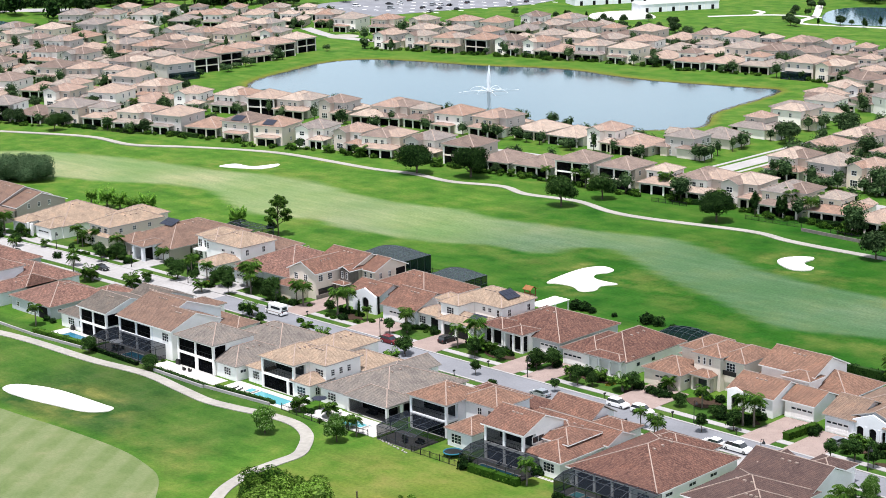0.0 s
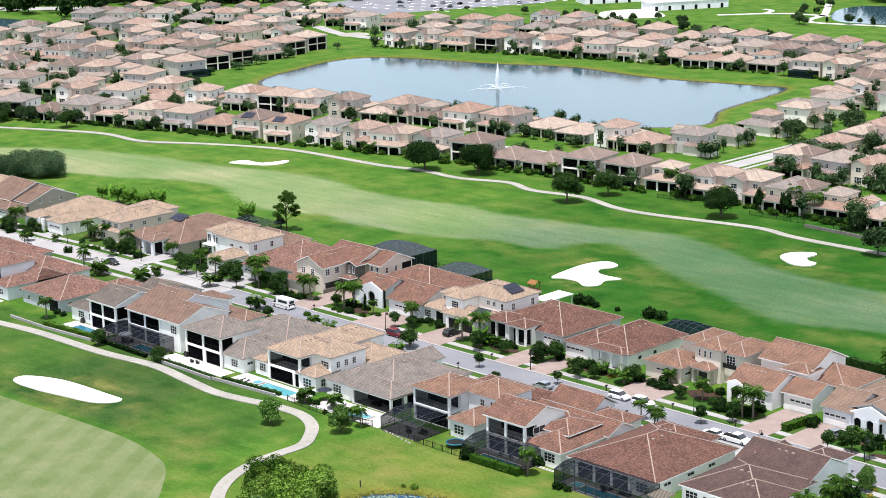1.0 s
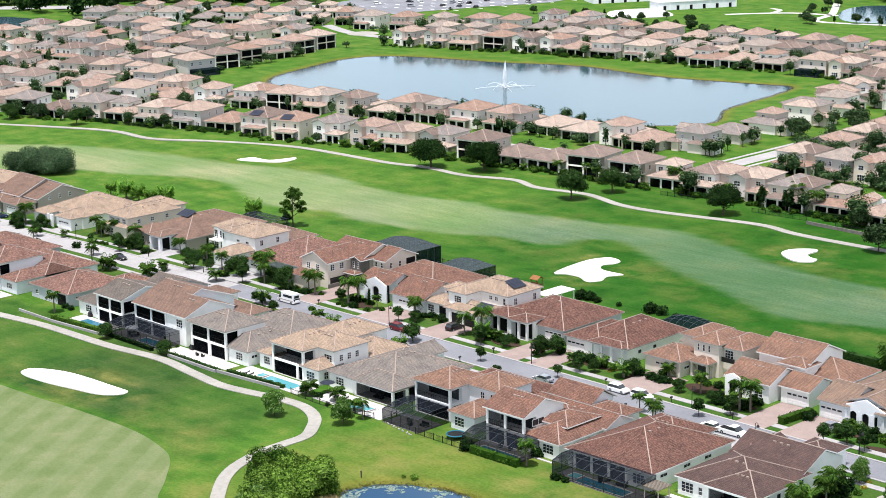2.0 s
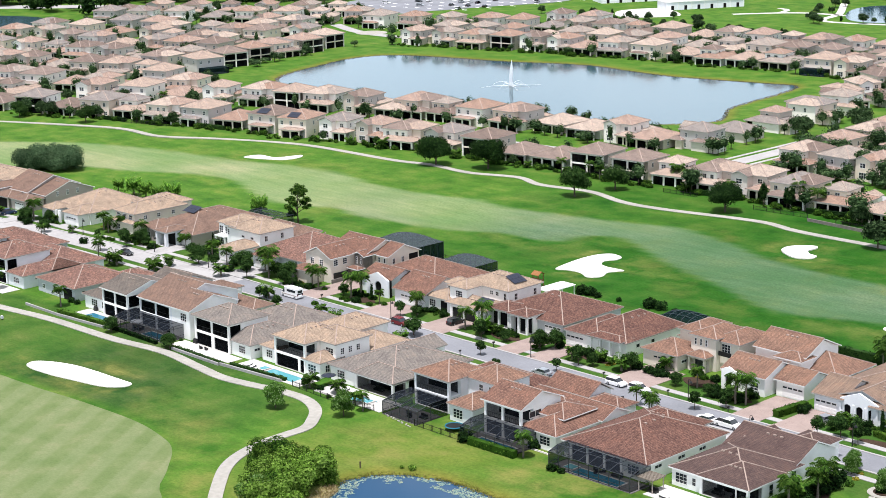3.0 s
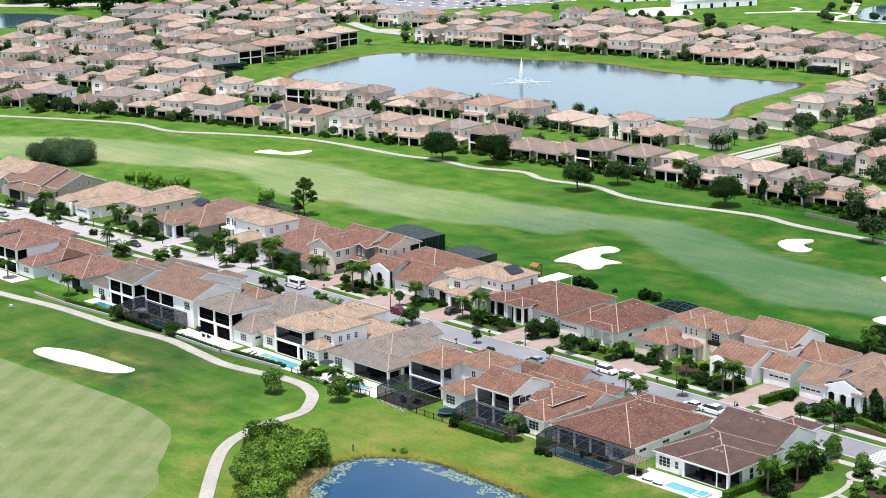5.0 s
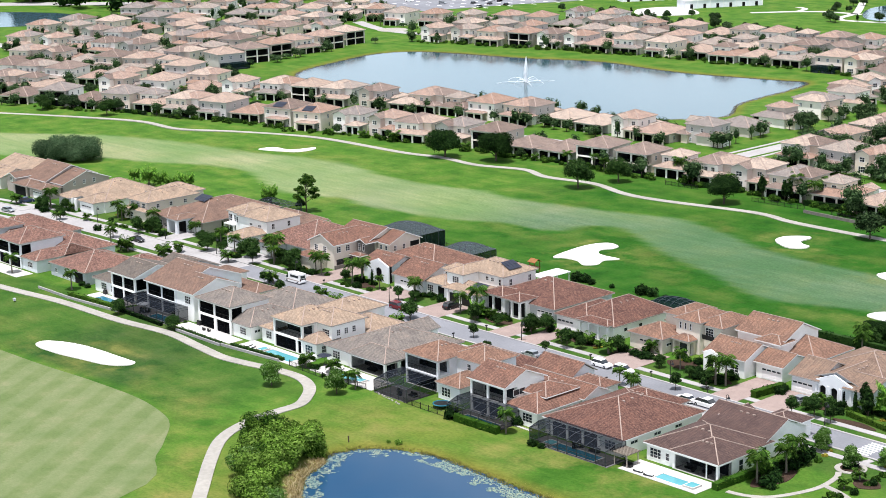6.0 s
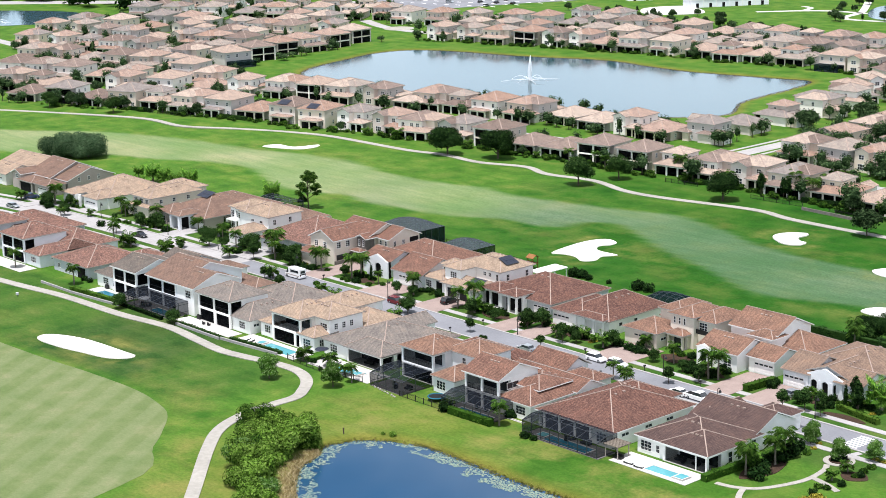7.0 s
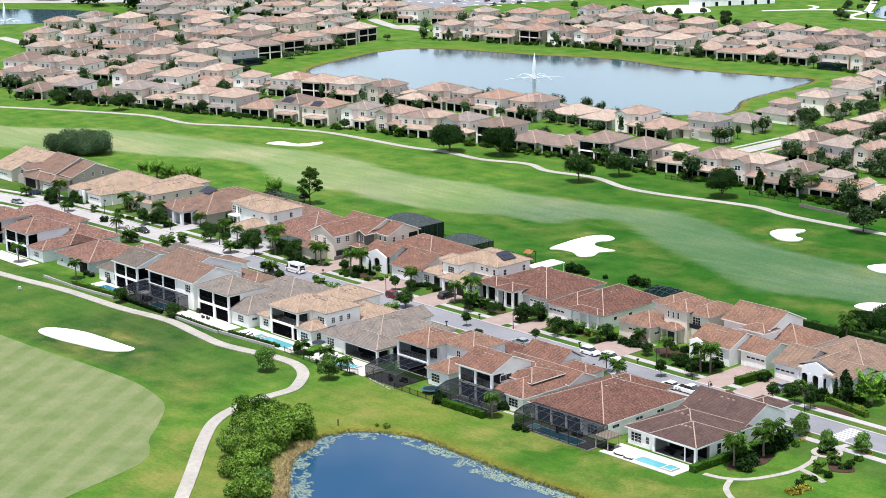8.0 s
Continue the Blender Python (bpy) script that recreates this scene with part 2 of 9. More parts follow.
    f2 = ramp_node(n, l, fine.outputs["Fac"], [(0.3, (0.74, 0.77, 0.72)), (0.7, (1.22, 1.20, 1.16))]).outputs["Color"]
    l.new(mix_node(n, l, 1.0, col, f2, "MULTIPLY"), b.inputs["Base Color"])
    b.inputs["Specular IOR Level"].default_value = 0.04
    bump_node(n, l, b, fine.outputs["Fac"], 0.4, 0.08)
    return m


STRIPE = (0.82, 0.57, 6.4)
M = dict(
    spray=spray_mat(),
    mown=mown_mat(),
    turf=turf_mat(),
    sand=surface("bunker_sand", [(0.5616, 0.5328, 0.4896), (0.6192, 0.5976, 0.5616)], 0.95, 1.5, 0.3, 0.3, 0.05, stain=0.06),
    concrete=surface("concrete", [(0.2893, 0.2795, 0.2735), (0.3470, 0.3374, 0.3332)], 0.9, 1.2, 0.12, 0.1, stain=0.14),
    cart=surface("cart_path_concrete", [(0.2614, 0.2495, 0.2228), (0.3386, 0.3237, 0.2911)], 0.9, 0.9, 0.10, 0.1, stain=0.16),
    asphalt=surface("asphalt", [(0.1748, 0.1802, 0.195), (0.2079, 0.2143, 0.233)], 0.92, 2.0, 0.08, 0.15, stain=0.2),
    pavers=surface("brick_pavers", [(0.2138, 0.1544, 0.1366), (0.2851, 0.2257, 0.202), (0.2495, 0.196, 0.1723)], 0.9, 4.0, 0.3, 0.2, stain=0.15),
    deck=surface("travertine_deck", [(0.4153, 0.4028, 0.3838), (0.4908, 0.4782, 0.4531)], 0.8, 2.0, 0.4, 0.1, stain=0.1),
    # darker deck for under the cages: shade of the screens put into its colour
    deck_shaded=surface("shaded_paver_deck", [(0.1064, 0.1023, 0.1023), (0.1473, 0.1432, 0.1391)], 0.85, 2.0, 0.4, 0.1, stain=0.12),
    mulch=surface("mulch", [(0.0297, 0.0185, 0.0132), (0.066, 0.0429, 0.0297)], 0.95, 4.0, 0.5, 0.5, 0.05),
    soil=surface("dry_reed_soil", [(0.1056, 0.0792, 0.0396), (0.198, 0.1584, 0.0858)], 0.95, 2.0, 0.4, 0.5, 0.06),
    white=surface("white_stucco", [(0.8652, 0.8573, 0.8392), (0.927, 0.9131, 0.8892)], 0.9, 6.0, 0.3, 0.2, stain=0.08),
    grey=surface("grey_stucco", [(0.44, 0.46, 0.49), (0.52, 0.54, 0.56)], 0.9, 6.0, 0.3, 0.2, stain=0.08),
    pale=surface("pale_grey_stucco", [(0.7181, 0.7351, 0.7646), (0.7852, 0.7979, 0.8188)], 0.9, 6.0, 0.3, 0.2, stain=0.08),
    beige=surface("beige_stucco", [(0.6624, 0.5904, 0.5059), (0.7426, 0.6691, 0.5822)], 0.9, 6.0, 0.3, 0.2, stain=0.08),
    cream=surface("cream_stucco", [(0.74, 0.70, 0.63), (0.81, 0.77, 0.70)], 0.9, 6.0, 0.3, 0.2, stain=0.08),
    taupe=surface("taupe_stucco", [(0.37, 0.318, 0.29), (0.435, 0.38, 0.345)], 0.9, 6.0, 0.3, 0.2, stain=0.08),
    far_wall=surface("mixed_stucco", [(0.74, 0.63, 0.54), (0.90, 0.84, 0.79), (0.60, 0.515, 0.46), (0.82, 0.71, 0.60), (0.94, 0.90, 0.86), (0.56, 0.52, 0.50), (0.79, 0.69, 0.60), (0.92, 0.86, 0.80), (0.70, 0.63, 0.58)], 0.9, 3.0, 0.2, 0.15, stain=0.08, by_object=True),
    trim=surface("white_trim", [(0.76, 0.75, 0.73), (0.82, 0.81, 0.80)], 0.6, 5.0, 0.5, 0.05, stain=0.05),
    fascia=surface("fascia", [(0.33, 0.3036, 0.2838), (0.3828, 0.3564, 0.33)], 0.7, 5.0, 0.5, 0.05, stain=0.08),
    dark=surface("dark_bronze", [(0.0096, 0.0096, 0.0106), (0.0168, 0.0168, 0.0178)], 0.45, 5.0, 0.5, 0.05, metal=0.3),
    # cage bars: their sun glint is put into a lighter blue-grey
    bronze=surface("glint_bronze_aluminium", [(0.03, 0.0348, 0.042), (0.051, 0.057, 0.066)], 0.4, 5.0, 0.5, 0.05, metal=0.3),
    cap=surface("ridge_mortar", [(0.2558, 0.1939, 0.165), (0.3465, 0.2764, 0.2351)], 0.9, 3.0, 0.4, 0.2),
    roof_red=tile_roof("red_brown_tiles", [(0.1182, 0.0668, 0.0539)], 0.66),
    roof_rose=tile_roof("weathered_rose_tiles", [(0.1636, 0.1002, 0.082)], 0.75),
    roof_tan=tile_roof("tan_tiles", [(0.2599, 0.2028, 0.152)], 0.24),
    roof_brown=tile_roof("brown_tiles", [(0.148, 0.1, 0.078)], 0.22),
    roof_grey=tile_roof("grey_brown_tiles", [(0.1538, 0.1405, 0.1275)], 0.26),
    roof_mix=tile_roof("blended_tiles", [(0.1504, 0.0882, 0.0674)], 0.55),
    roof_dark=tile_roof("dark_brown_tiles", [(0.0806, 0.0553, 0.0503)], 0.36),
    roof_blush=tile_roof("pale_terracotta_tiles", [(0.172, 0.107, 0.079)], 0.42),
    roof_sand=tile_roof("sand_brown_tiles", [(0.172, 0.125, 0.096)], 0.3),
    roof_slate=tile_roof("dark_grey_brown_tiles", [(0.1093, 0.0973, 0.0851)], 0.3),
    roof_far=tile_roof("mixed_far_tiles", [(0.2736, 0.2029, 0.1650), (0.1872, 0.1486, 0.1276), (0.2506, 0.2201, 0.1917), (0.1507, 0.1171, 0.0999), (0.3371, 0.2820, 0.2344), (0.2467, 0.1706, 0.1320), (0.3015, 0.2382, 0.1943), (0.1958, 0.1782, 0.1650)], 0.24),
    glass=glass_mat("window_glass", (0.010, 0.013, 0.016)),
    # near-black colour for panels that paint the shade of porches and entries
    void=surface("recess_shade_black", [(0.0076, 0.0071, 0.0076), (0.0147, 0.0143, 0.0143)], 0.9, 1.0, 0.4, 0.1),
    screen=screen_mat("insect_screen", (0.010, 0.013, 0.018), 0.60),
    # roof mesh of domed cages: sky sheen put into a lighter blue-grey
    screen_roof=screen_mat("sheen_screen_roof", (0.050, 0.062, 0.072), 0.72),
    # porch screens, near black so that they also carry the interior's shade
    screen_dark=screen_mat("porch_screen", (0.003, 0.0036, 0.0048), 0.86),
    # added veil that darkens porches and balconies without a screen
    shade_veil=screen_mat("open_porch_shade_veil", (0.0036, 0.0048, 0.0072), 0.34),
    lake=water_mat("lake_water", (0.034, 0.068, 0.082), (0.022, 0.050, 0.066), 0.10, 0.9, 0.035),
    pond=water_mat("pond_water", (0.015, 0.0571, 0.1173), (0.01, 0.0396, 0.085), 0.03, 0.5, 0.006),
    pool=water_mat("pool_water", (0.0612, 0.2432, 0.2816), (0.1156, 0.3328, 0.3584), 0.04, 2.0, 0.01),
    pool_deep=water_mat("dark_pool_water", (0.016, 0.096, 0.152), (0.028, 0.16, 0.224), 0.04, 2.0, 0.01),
    oak=leaf_mat("oak_leaves", (0.0033, 0.0112, 0.0029), (0.0130, 0.0362, 0.0078), (0.0341, 0.0690, 0.0165)),
    rich_green=leaf_mat("lush_leaves", (0.0149, 0.0369, 0.0040), (0.1116, 0.2165, 0.0257), (0.2120, 0.3216, 0.0685)),
    street=leaf_mat("street_tree_leaves", (0.0058, 0.0181, 0.0042), (0.0260, 0.0626, 0.0134), (0.0591, 0.1067, 0.0284)),
    dome=leaf_mat("grey_green_leaves", (0.0263, 0.0560, 0.0251), (0.0606, 0.1063, 0.0492), (0.0773, 0.1156, 0.0574)),
    date=leaf_mat("date_palm_leaves", (0.0265, 0.0796, 0.0081), (0.0951, 0.2274, 0.0254), (0.1814, 0.3101, 0.0509)),
    myrtle=leaf_mat("myrtle_leaves", (0.0303, 0.0804, 0.0108), (0.0631, 0.1372, 0.0216), (0.192, 0.2812, 0.1136)),
    palm=leaf_mat("palm_leaves", (0.0069, 0.0219, 0.0029), (0.0404, 0.0984, 0.0118), (0.0882, 0.1499, 0.0276)),
    shrub=leaf_mat("shrub_leaves", (0.0063, 0.0211, 0.0029), (0.0312, 0.0799, 0.0092), (0.0739, 0.1393, 0.0186)),
    gold=leaf_mat("gold_leaves", (0.1056, 0.099, 0.0132), (0.2244, 0.198, 0.0264), (0.3168, 0.2772, 0.0528)),
    reed=leaf_mat("reed_leaves", (0.1254, 0.132, 0.0264), (0.2112, 0.198, 0.0495), (0.2904, 0.2376, 0.0924)),
    garden=leaf_mat("garden_tree_leaves", (0.0081, 0.0191, 0.0066), (0.0334, 0.0659, 0.0242), (0.0761, 0.1179, 0.0482)),
    bark=surface("bark", [(0.066, 0.0495, 0.0363), (0.1254, 0.099, 0.0759)], 0.95, 5.0, 0.8, 0.5, 0.03),
    palm_bark=surface("palm_bark", [(0.1584, 0.132, 0.1056), (0.2244, 0.198, 0.165)], 0.95, 5.0, 0.8, 0.4, 0.03),
    tyre=surface("tyre_rubber", [(0.0108, 0.0108, 0.0108), (0.018, 0.018, 0.018)], 0.85),
    solar=surface("solar_cells", [(0.010, 0.013, 0.026), (0.014, 0.018, 0.034)], 0.35, 3.0),
    wood=surface("play_wood", [(0.198, 0.0858, 0.033), (0.2772, 0.1386, 0.0594)], 0.8, 3.0, 0.5, 0.2),
    stone=surface("garden_stone", [(0.132, 0.1188, 0.1089), (0.2112, 0.1914, 0.1716)], 0.9, 1.4, 0.4, 0.5, 0.05),
    paint_white=surface("white_car_paint", [(0.78, 0.78, 0.78), (0.82, 0.82, 0.82)], 0.25, 1.0, 0.3, 0.0, stain=0.03),
    paint_red=surface("red_car_paint", [(0.114, 0.006, 0.0084), (0.138, 0.0072, 0.0102)], 0.25, 1.0, 0.3, 0.0, stain=0.03),
    paint_black=surface("black_car_paint", [(0.0079, 0.0079, 0.0092), (0.0132, 0.0132, 0.0145)], 0.22, 1.0, 0.3, 0.0, stain=0.03),
    paint_blue=surface("navy_car_paint", [(0.015, 0.03, 0.07), (0.02, 0.04, 0.09)], 0.22, 1.0, 0.3, 0.0, stain=0.03),
    paint_silver=surface("silver_car_paint", [(0.36, 0.38, 0.40), (0.42, 0.44, 0.46)], 0.28, 1.0, 0.3, 0.0, metal=0.6, stain=0.03),
    pad=leaf_mat("lily_pads", (0.132, 0.2178, 0.198), (0.2244, 0.297, 0.2376), (0.3432, 0.3564, 0.2244)),
    straw=leaf_mat("straw_grass", (0.2772, 0.2112, 0.0924), (0.396, 0.3234, 0.1716), (0.4884, 0.4224, 0.264)),
    screen_green=screen_mat("green_screen", (0.004, 0.012, 0.013), 0.80),
)

# ---- mesh helpers ----
def link_mesh(name, bm, mats):
    me = bpy.data.meshes.new(name)
    bm.to_mesh(me)
    bm.free()
    for m in mats if isinstance(mats, (list, tuple)) else (mats,):
        me.materials.append(m)
    return me


def part(name, bm, material, parent, label=""):
    """A bmesh, in world coordinates, as one mesh object under a thing or a part."""
    if parent is not None:
        at = parent.matrix_world.translation if parent.parent is None else parent.parent.location + parent.location
        bmesh.ops.translate(bm, vec=-at, verts=bm.verts)
    ob = new(name, link_mesh(name, bm, material))
    ob.parent = parent
    return tagged(ob, label)


def piece(name, mesh, parent, at, turn=0.0, label=""):
    """An object of its own on a shared mesh, placed in its parent's coordinates."""
    ob = new(name, mesh)
    ob.parent = parent
    ob.location, ob.rotation_euler = at, (0, 0, turn)
    return tagged(ob, label)


def thing(name, at, label, category, group="", kind=""):
    ob = new(name)
    ob.location = at
    ob.matrix_world = Matrix.Translation(at)
    return tagged(ob, label, category, group, kind)


def box(bm, x0, x1, y0, y1, z0, z1):
    v = [bm.verts.new((x, y, z)) for z in (z0, z1) for x, y in ((x0, y0), (x1, y0), (x1, y1), (x0, y1))]
    for f in ((3, 2, 1, 0), (4, 5, 6, 7), (0, 1, 5, 4), (1, 2, 6, 5), (2, 3, 7, 6), (3, 0, 4, 7)):
        bm.faces.new([v[i] for i in f])


def boxes(*spans):
    bm = bmesh.new()
    for s in spans:
        box(bm, *s)
    return bm


def beam(bm, a, b, w, h=None):
    """A square bar from a to b."""
    a, b = Vector(a), Vector(b)
    d = (b - a).normalized()
    side = d.cross(Vector((0, 0, 1)))
    side = Vector((1, 0, 0)) if side.length < 1e-4 else side.normalized()
    up = side.cross(d)
    h = w if h is None else h
    v = [bm.verts.new(p + side * (i * w / 2) + up * (j * h / 2)) for p in (a, b) for i, j in ((-1, -1), (1, -1), (1, 1), (-1, 1))]
    for f in ((3, 2, 1, 0), (4, 5, 6, 7), (0, 1, 5, 4), (1, 2, 6, 5), (2, 3, 7, 6), (3, 0, 4, 7)):
        bm.faces.new([v[i] for i in f])


def tube(bm, points, radii, sides=7):
    rings = []
    for k, p in enumerate(points):
        p = Vector(p)
        d = Vector(points[min(k + 1, len(points) - 1)]) - Vector(points[max(k - 1, 0)])
        q = d.to_track_quat("Z", "Y")
        rings.append([bm.verts.new(p + q @ Vector((math.cos(a) * radii[k], math.sin(a) * radii[k], 0))) for a in (2 * math.pi * i / sides for i in range(sides))])
    for r, s in zip(rings, rings[1:]):
        for i in range(sides):
            bm.faces.new((r[i], r[(i + 1) % sides], s[(i + 1) % sides], s[i]))
    bm.faces.new(rings[-1])
    bm.faces.new(rings[0][::-1])


def smooth_loop(ctrl, per=8, closed=True):
    """Catmull-Rom points through a few control points."""
    p = [Vector(c) for c in ctrl]
    n = len(p)
    out = []
    for i in range(n if closed else n - 1):
        a, b, c, d = (p[(i - 1) % n], p[i], p[(i + 1) % n], p[(i + 2) % n]) if closed else (p[max(i - 1, 0)], p[i], p[i + 1], p[min(i + 2, n - 1)])
        for k in range(per):
            t = k / per
            out.append(0.5 * ((2 * b) + (c - a) * t + (2 * a - 5 * b + 4 * c - d) * t * t + (3 * b - a - 3 * c + d) * t ** 3))
    if not closed:
        out.append(p[-1])
    return out


def slab(loop, z0, z1):
    """A flat body with that outline."""
    bm = bmesh.new()
    top = [bm.verts.new((p[0], p[1], z1)) for p in loop]
    low = [bm.verts.new((p[0], p[1], z0)) for p in loop]
    n = len(loop)
    bm.faces.new(top)
    for i in range(n):
        bm.faces.new((low[i], low[(i + 1) % n], top[(i + 1) % n], top[i]))
    bmesh.ops.recalc_face_normals(bm, faces=bm.faces)
    bmesh.ops.triangulate(bm, faces=[f for f in bm.faces if len(f.verts) > 4])
    return bm


def ribbon(ctrl, width, z0, z1, per=8):
    """A strip of even width along a curve."""
    line = smooth_loop(ctrl, per, False)
    left, right = [], []
    for i, p in enumerate(line):
        d = (line[min(i + 1, len(line) - 1)] - line[max(i - 1, 0)]).normalized()
        s = Vector((-d.y, d.x)) * width / 2
        left.append(p.to_2d() + s), right.append(p.to_2d() - s)
    bm = bmesh.new()
    rows = [[bm.verts.new((q.x, q.y, z)) for q, z in ((l, z0), (l, z1), (r, z1), (r, z0))] for l, r in zip(left, right)]
    for a, b in zip(rows, rows[1:]):
        for k in range(3):
            bm.faces.new((a[k], a[k + 1], b[k + 1], b[k]))
    bmesh.ops.recalc_face_normals(bm, faces=bm.faces)
    return bm


def inside(px, py, loop):
    r = np.zeros(px.shape, bool)
    for (x0, y0), (x1, y1) in zip(loop, loop[1:] + loop[:1]):
        c = ((y0 > py) != (y1 > py)) & (px < (x1 - x0) * (py - y0) / (y1 - y0 + 1e-12) + x0)
        r ^= c
    return r


def away(px, py, loop, closed=True):
    """Distance to an outline, negative inside."""
    d = np.full(px.shape, 1e9)
    segs = list(zip(loop, loop[1:] + loop[:1])) if closed else list(zip(loop, loop[1:]))
    for (x0, y0), (x1, y1) in segs:
        ex, ey = x1 - x0, y1 - y0
        t = np.clip(((px - x0) * ex + (py - y0) * ey) / (ex * ex + ey * ey + 1e-12), 0, 1)
        d = np.minimum(d, np.hypot(px - x0 - t * ex, py - y0 - t * ey))
    return np.where(inside(px, py, loop), -d, d) if closed else d


def flat(loop):
    return [(p[0], p[1]) for p in loop]

# ---- ground, water, paths ----
LAKE = smooth_loop([(-331, 237), (-347, 278), (-351, 299), (-345, 315), (-324, 325), (-289, 334), (-253, 348), (-208, 346), (-165, 355), (-149, 358),
                    (-143, 341), (-137, 300), (-124, 272), (-149, 247), (-198, 236), (-247, 226), (-293, 221)], 6)
POND = smooth_loop([(120, -105), (82, -90), (69.4, -79.5), (60.9, -72.7), (54.8, -66.8), (52.3, -61), (49.6, -56.8), (49.8, -52.6), (52.6, -48.4), (59.2, -44.5), (66.4, -43.3), (73.3, -43.6), (80.1, -43.8), (88.7, -44.3), (115, -44), (140, -52), (150, -80)], 6)
BUNKERS = [
    smooth_loop([(-52.8, -58.1), (-53.3, -55.4), (-49.3, -52.8), (-43.9, -51.2), (-38.2, -50.6), (-33, -50.4), (-27.6, -50.2), (-24.7, -50.2), (-23.9, -52), (-25.9, -54.5), (-29, -56), (-35.3, -57.2), (-40, -58.2), (-45, -58.8), (-49.5, -59)], 4),
    smooth_loop([(-23, 78), (-24.9, 88), (-24.8, 95), (-22.3, 99), (-18.1, 98), (-17.3, 95), (-18.7, 92), (-17, 89), (-13.9, 88), (-8.6, 88), (-10.5, 84), (-9, 80), (-11.2, 77), (-15.4, 79), (-19.8, 79)], 4),
    smooth_loop([(-201, 117), (-200, 123), (-192, 124), (-189, 132), (-186, 129), (-187, 123), (-194, 119)], 5),
    smooth_loop([(7.7, 132), (7.4, 136.9), (11.5, 140.8), (13.7, 139.7), (13.7, 135.4), (16.1, 133), (18.6, 132.3), (19.0, 129.3), (16.1, 127.3), (12.1, 128.4)], 5),
    smooth_loop([(48, 120), (51, 126), (57, 127), (60, 122), (54, 117)], 5),
    smooth_loop([(68, 87), (68, 92), (74, 95), (80, 92), (76, 87)], 5),
]
FAIRWAY = smooth_loop([(-330, 34), (-256, 53), (-229, 73), (-211, 79), (-194, 87), (-175, 91), (-160, 87), (-144, 81), (-130, 82), (-118, 86), (-104, 84), (-77, 89), (-61, 95), (-47, 96), (-40, 100), (-39, 109), (-31, 113), (-17, 107), (-4, 100), (14, 93), (33, 85), (45, 83), (68, 91), (110, 100), (160, 95),
                       (160, 128), (80, 126), (49, 120), (30, 119), (8, 122), (-3, 127), (-16, 131), (-28, 133), (-44, 128), (-62, 124), (-81, 120), (-95, 122), (-109, 118), (-132, 116), (-153, 120), (-175, 119), (-197, 112), (-218, 109), (-239, 105), (-268, 94), (-300, 72), (-340, 60)], 4)
GREEN = smooth_loop([(-260, -70), (-150, -68), (-52, -66), (-22, -64), (-4, -63.5), (8, -65.5), (14, -68), (20, -73), (27, -80), (40, -96), (40, -160), (-60, -190), (-260, -190)], 5)


def spaced(lo, hi, fine0, fine1, step, far):
    """Grid lines: even in the middle, ever wider outwards."""
    mid = list(np.arange(fine0, fine1 + 0.1, step))
    out, d, x = [], step, fine1
    while x < hi:
        d *= 1.35
        x += d
        out.append(x)
    pre, d, x = [], step, fine0
    while x > lo:
        d *= 1.35
        x -= d
        pre.append(x)
    return np.array(pre[::-1] + mid + out)


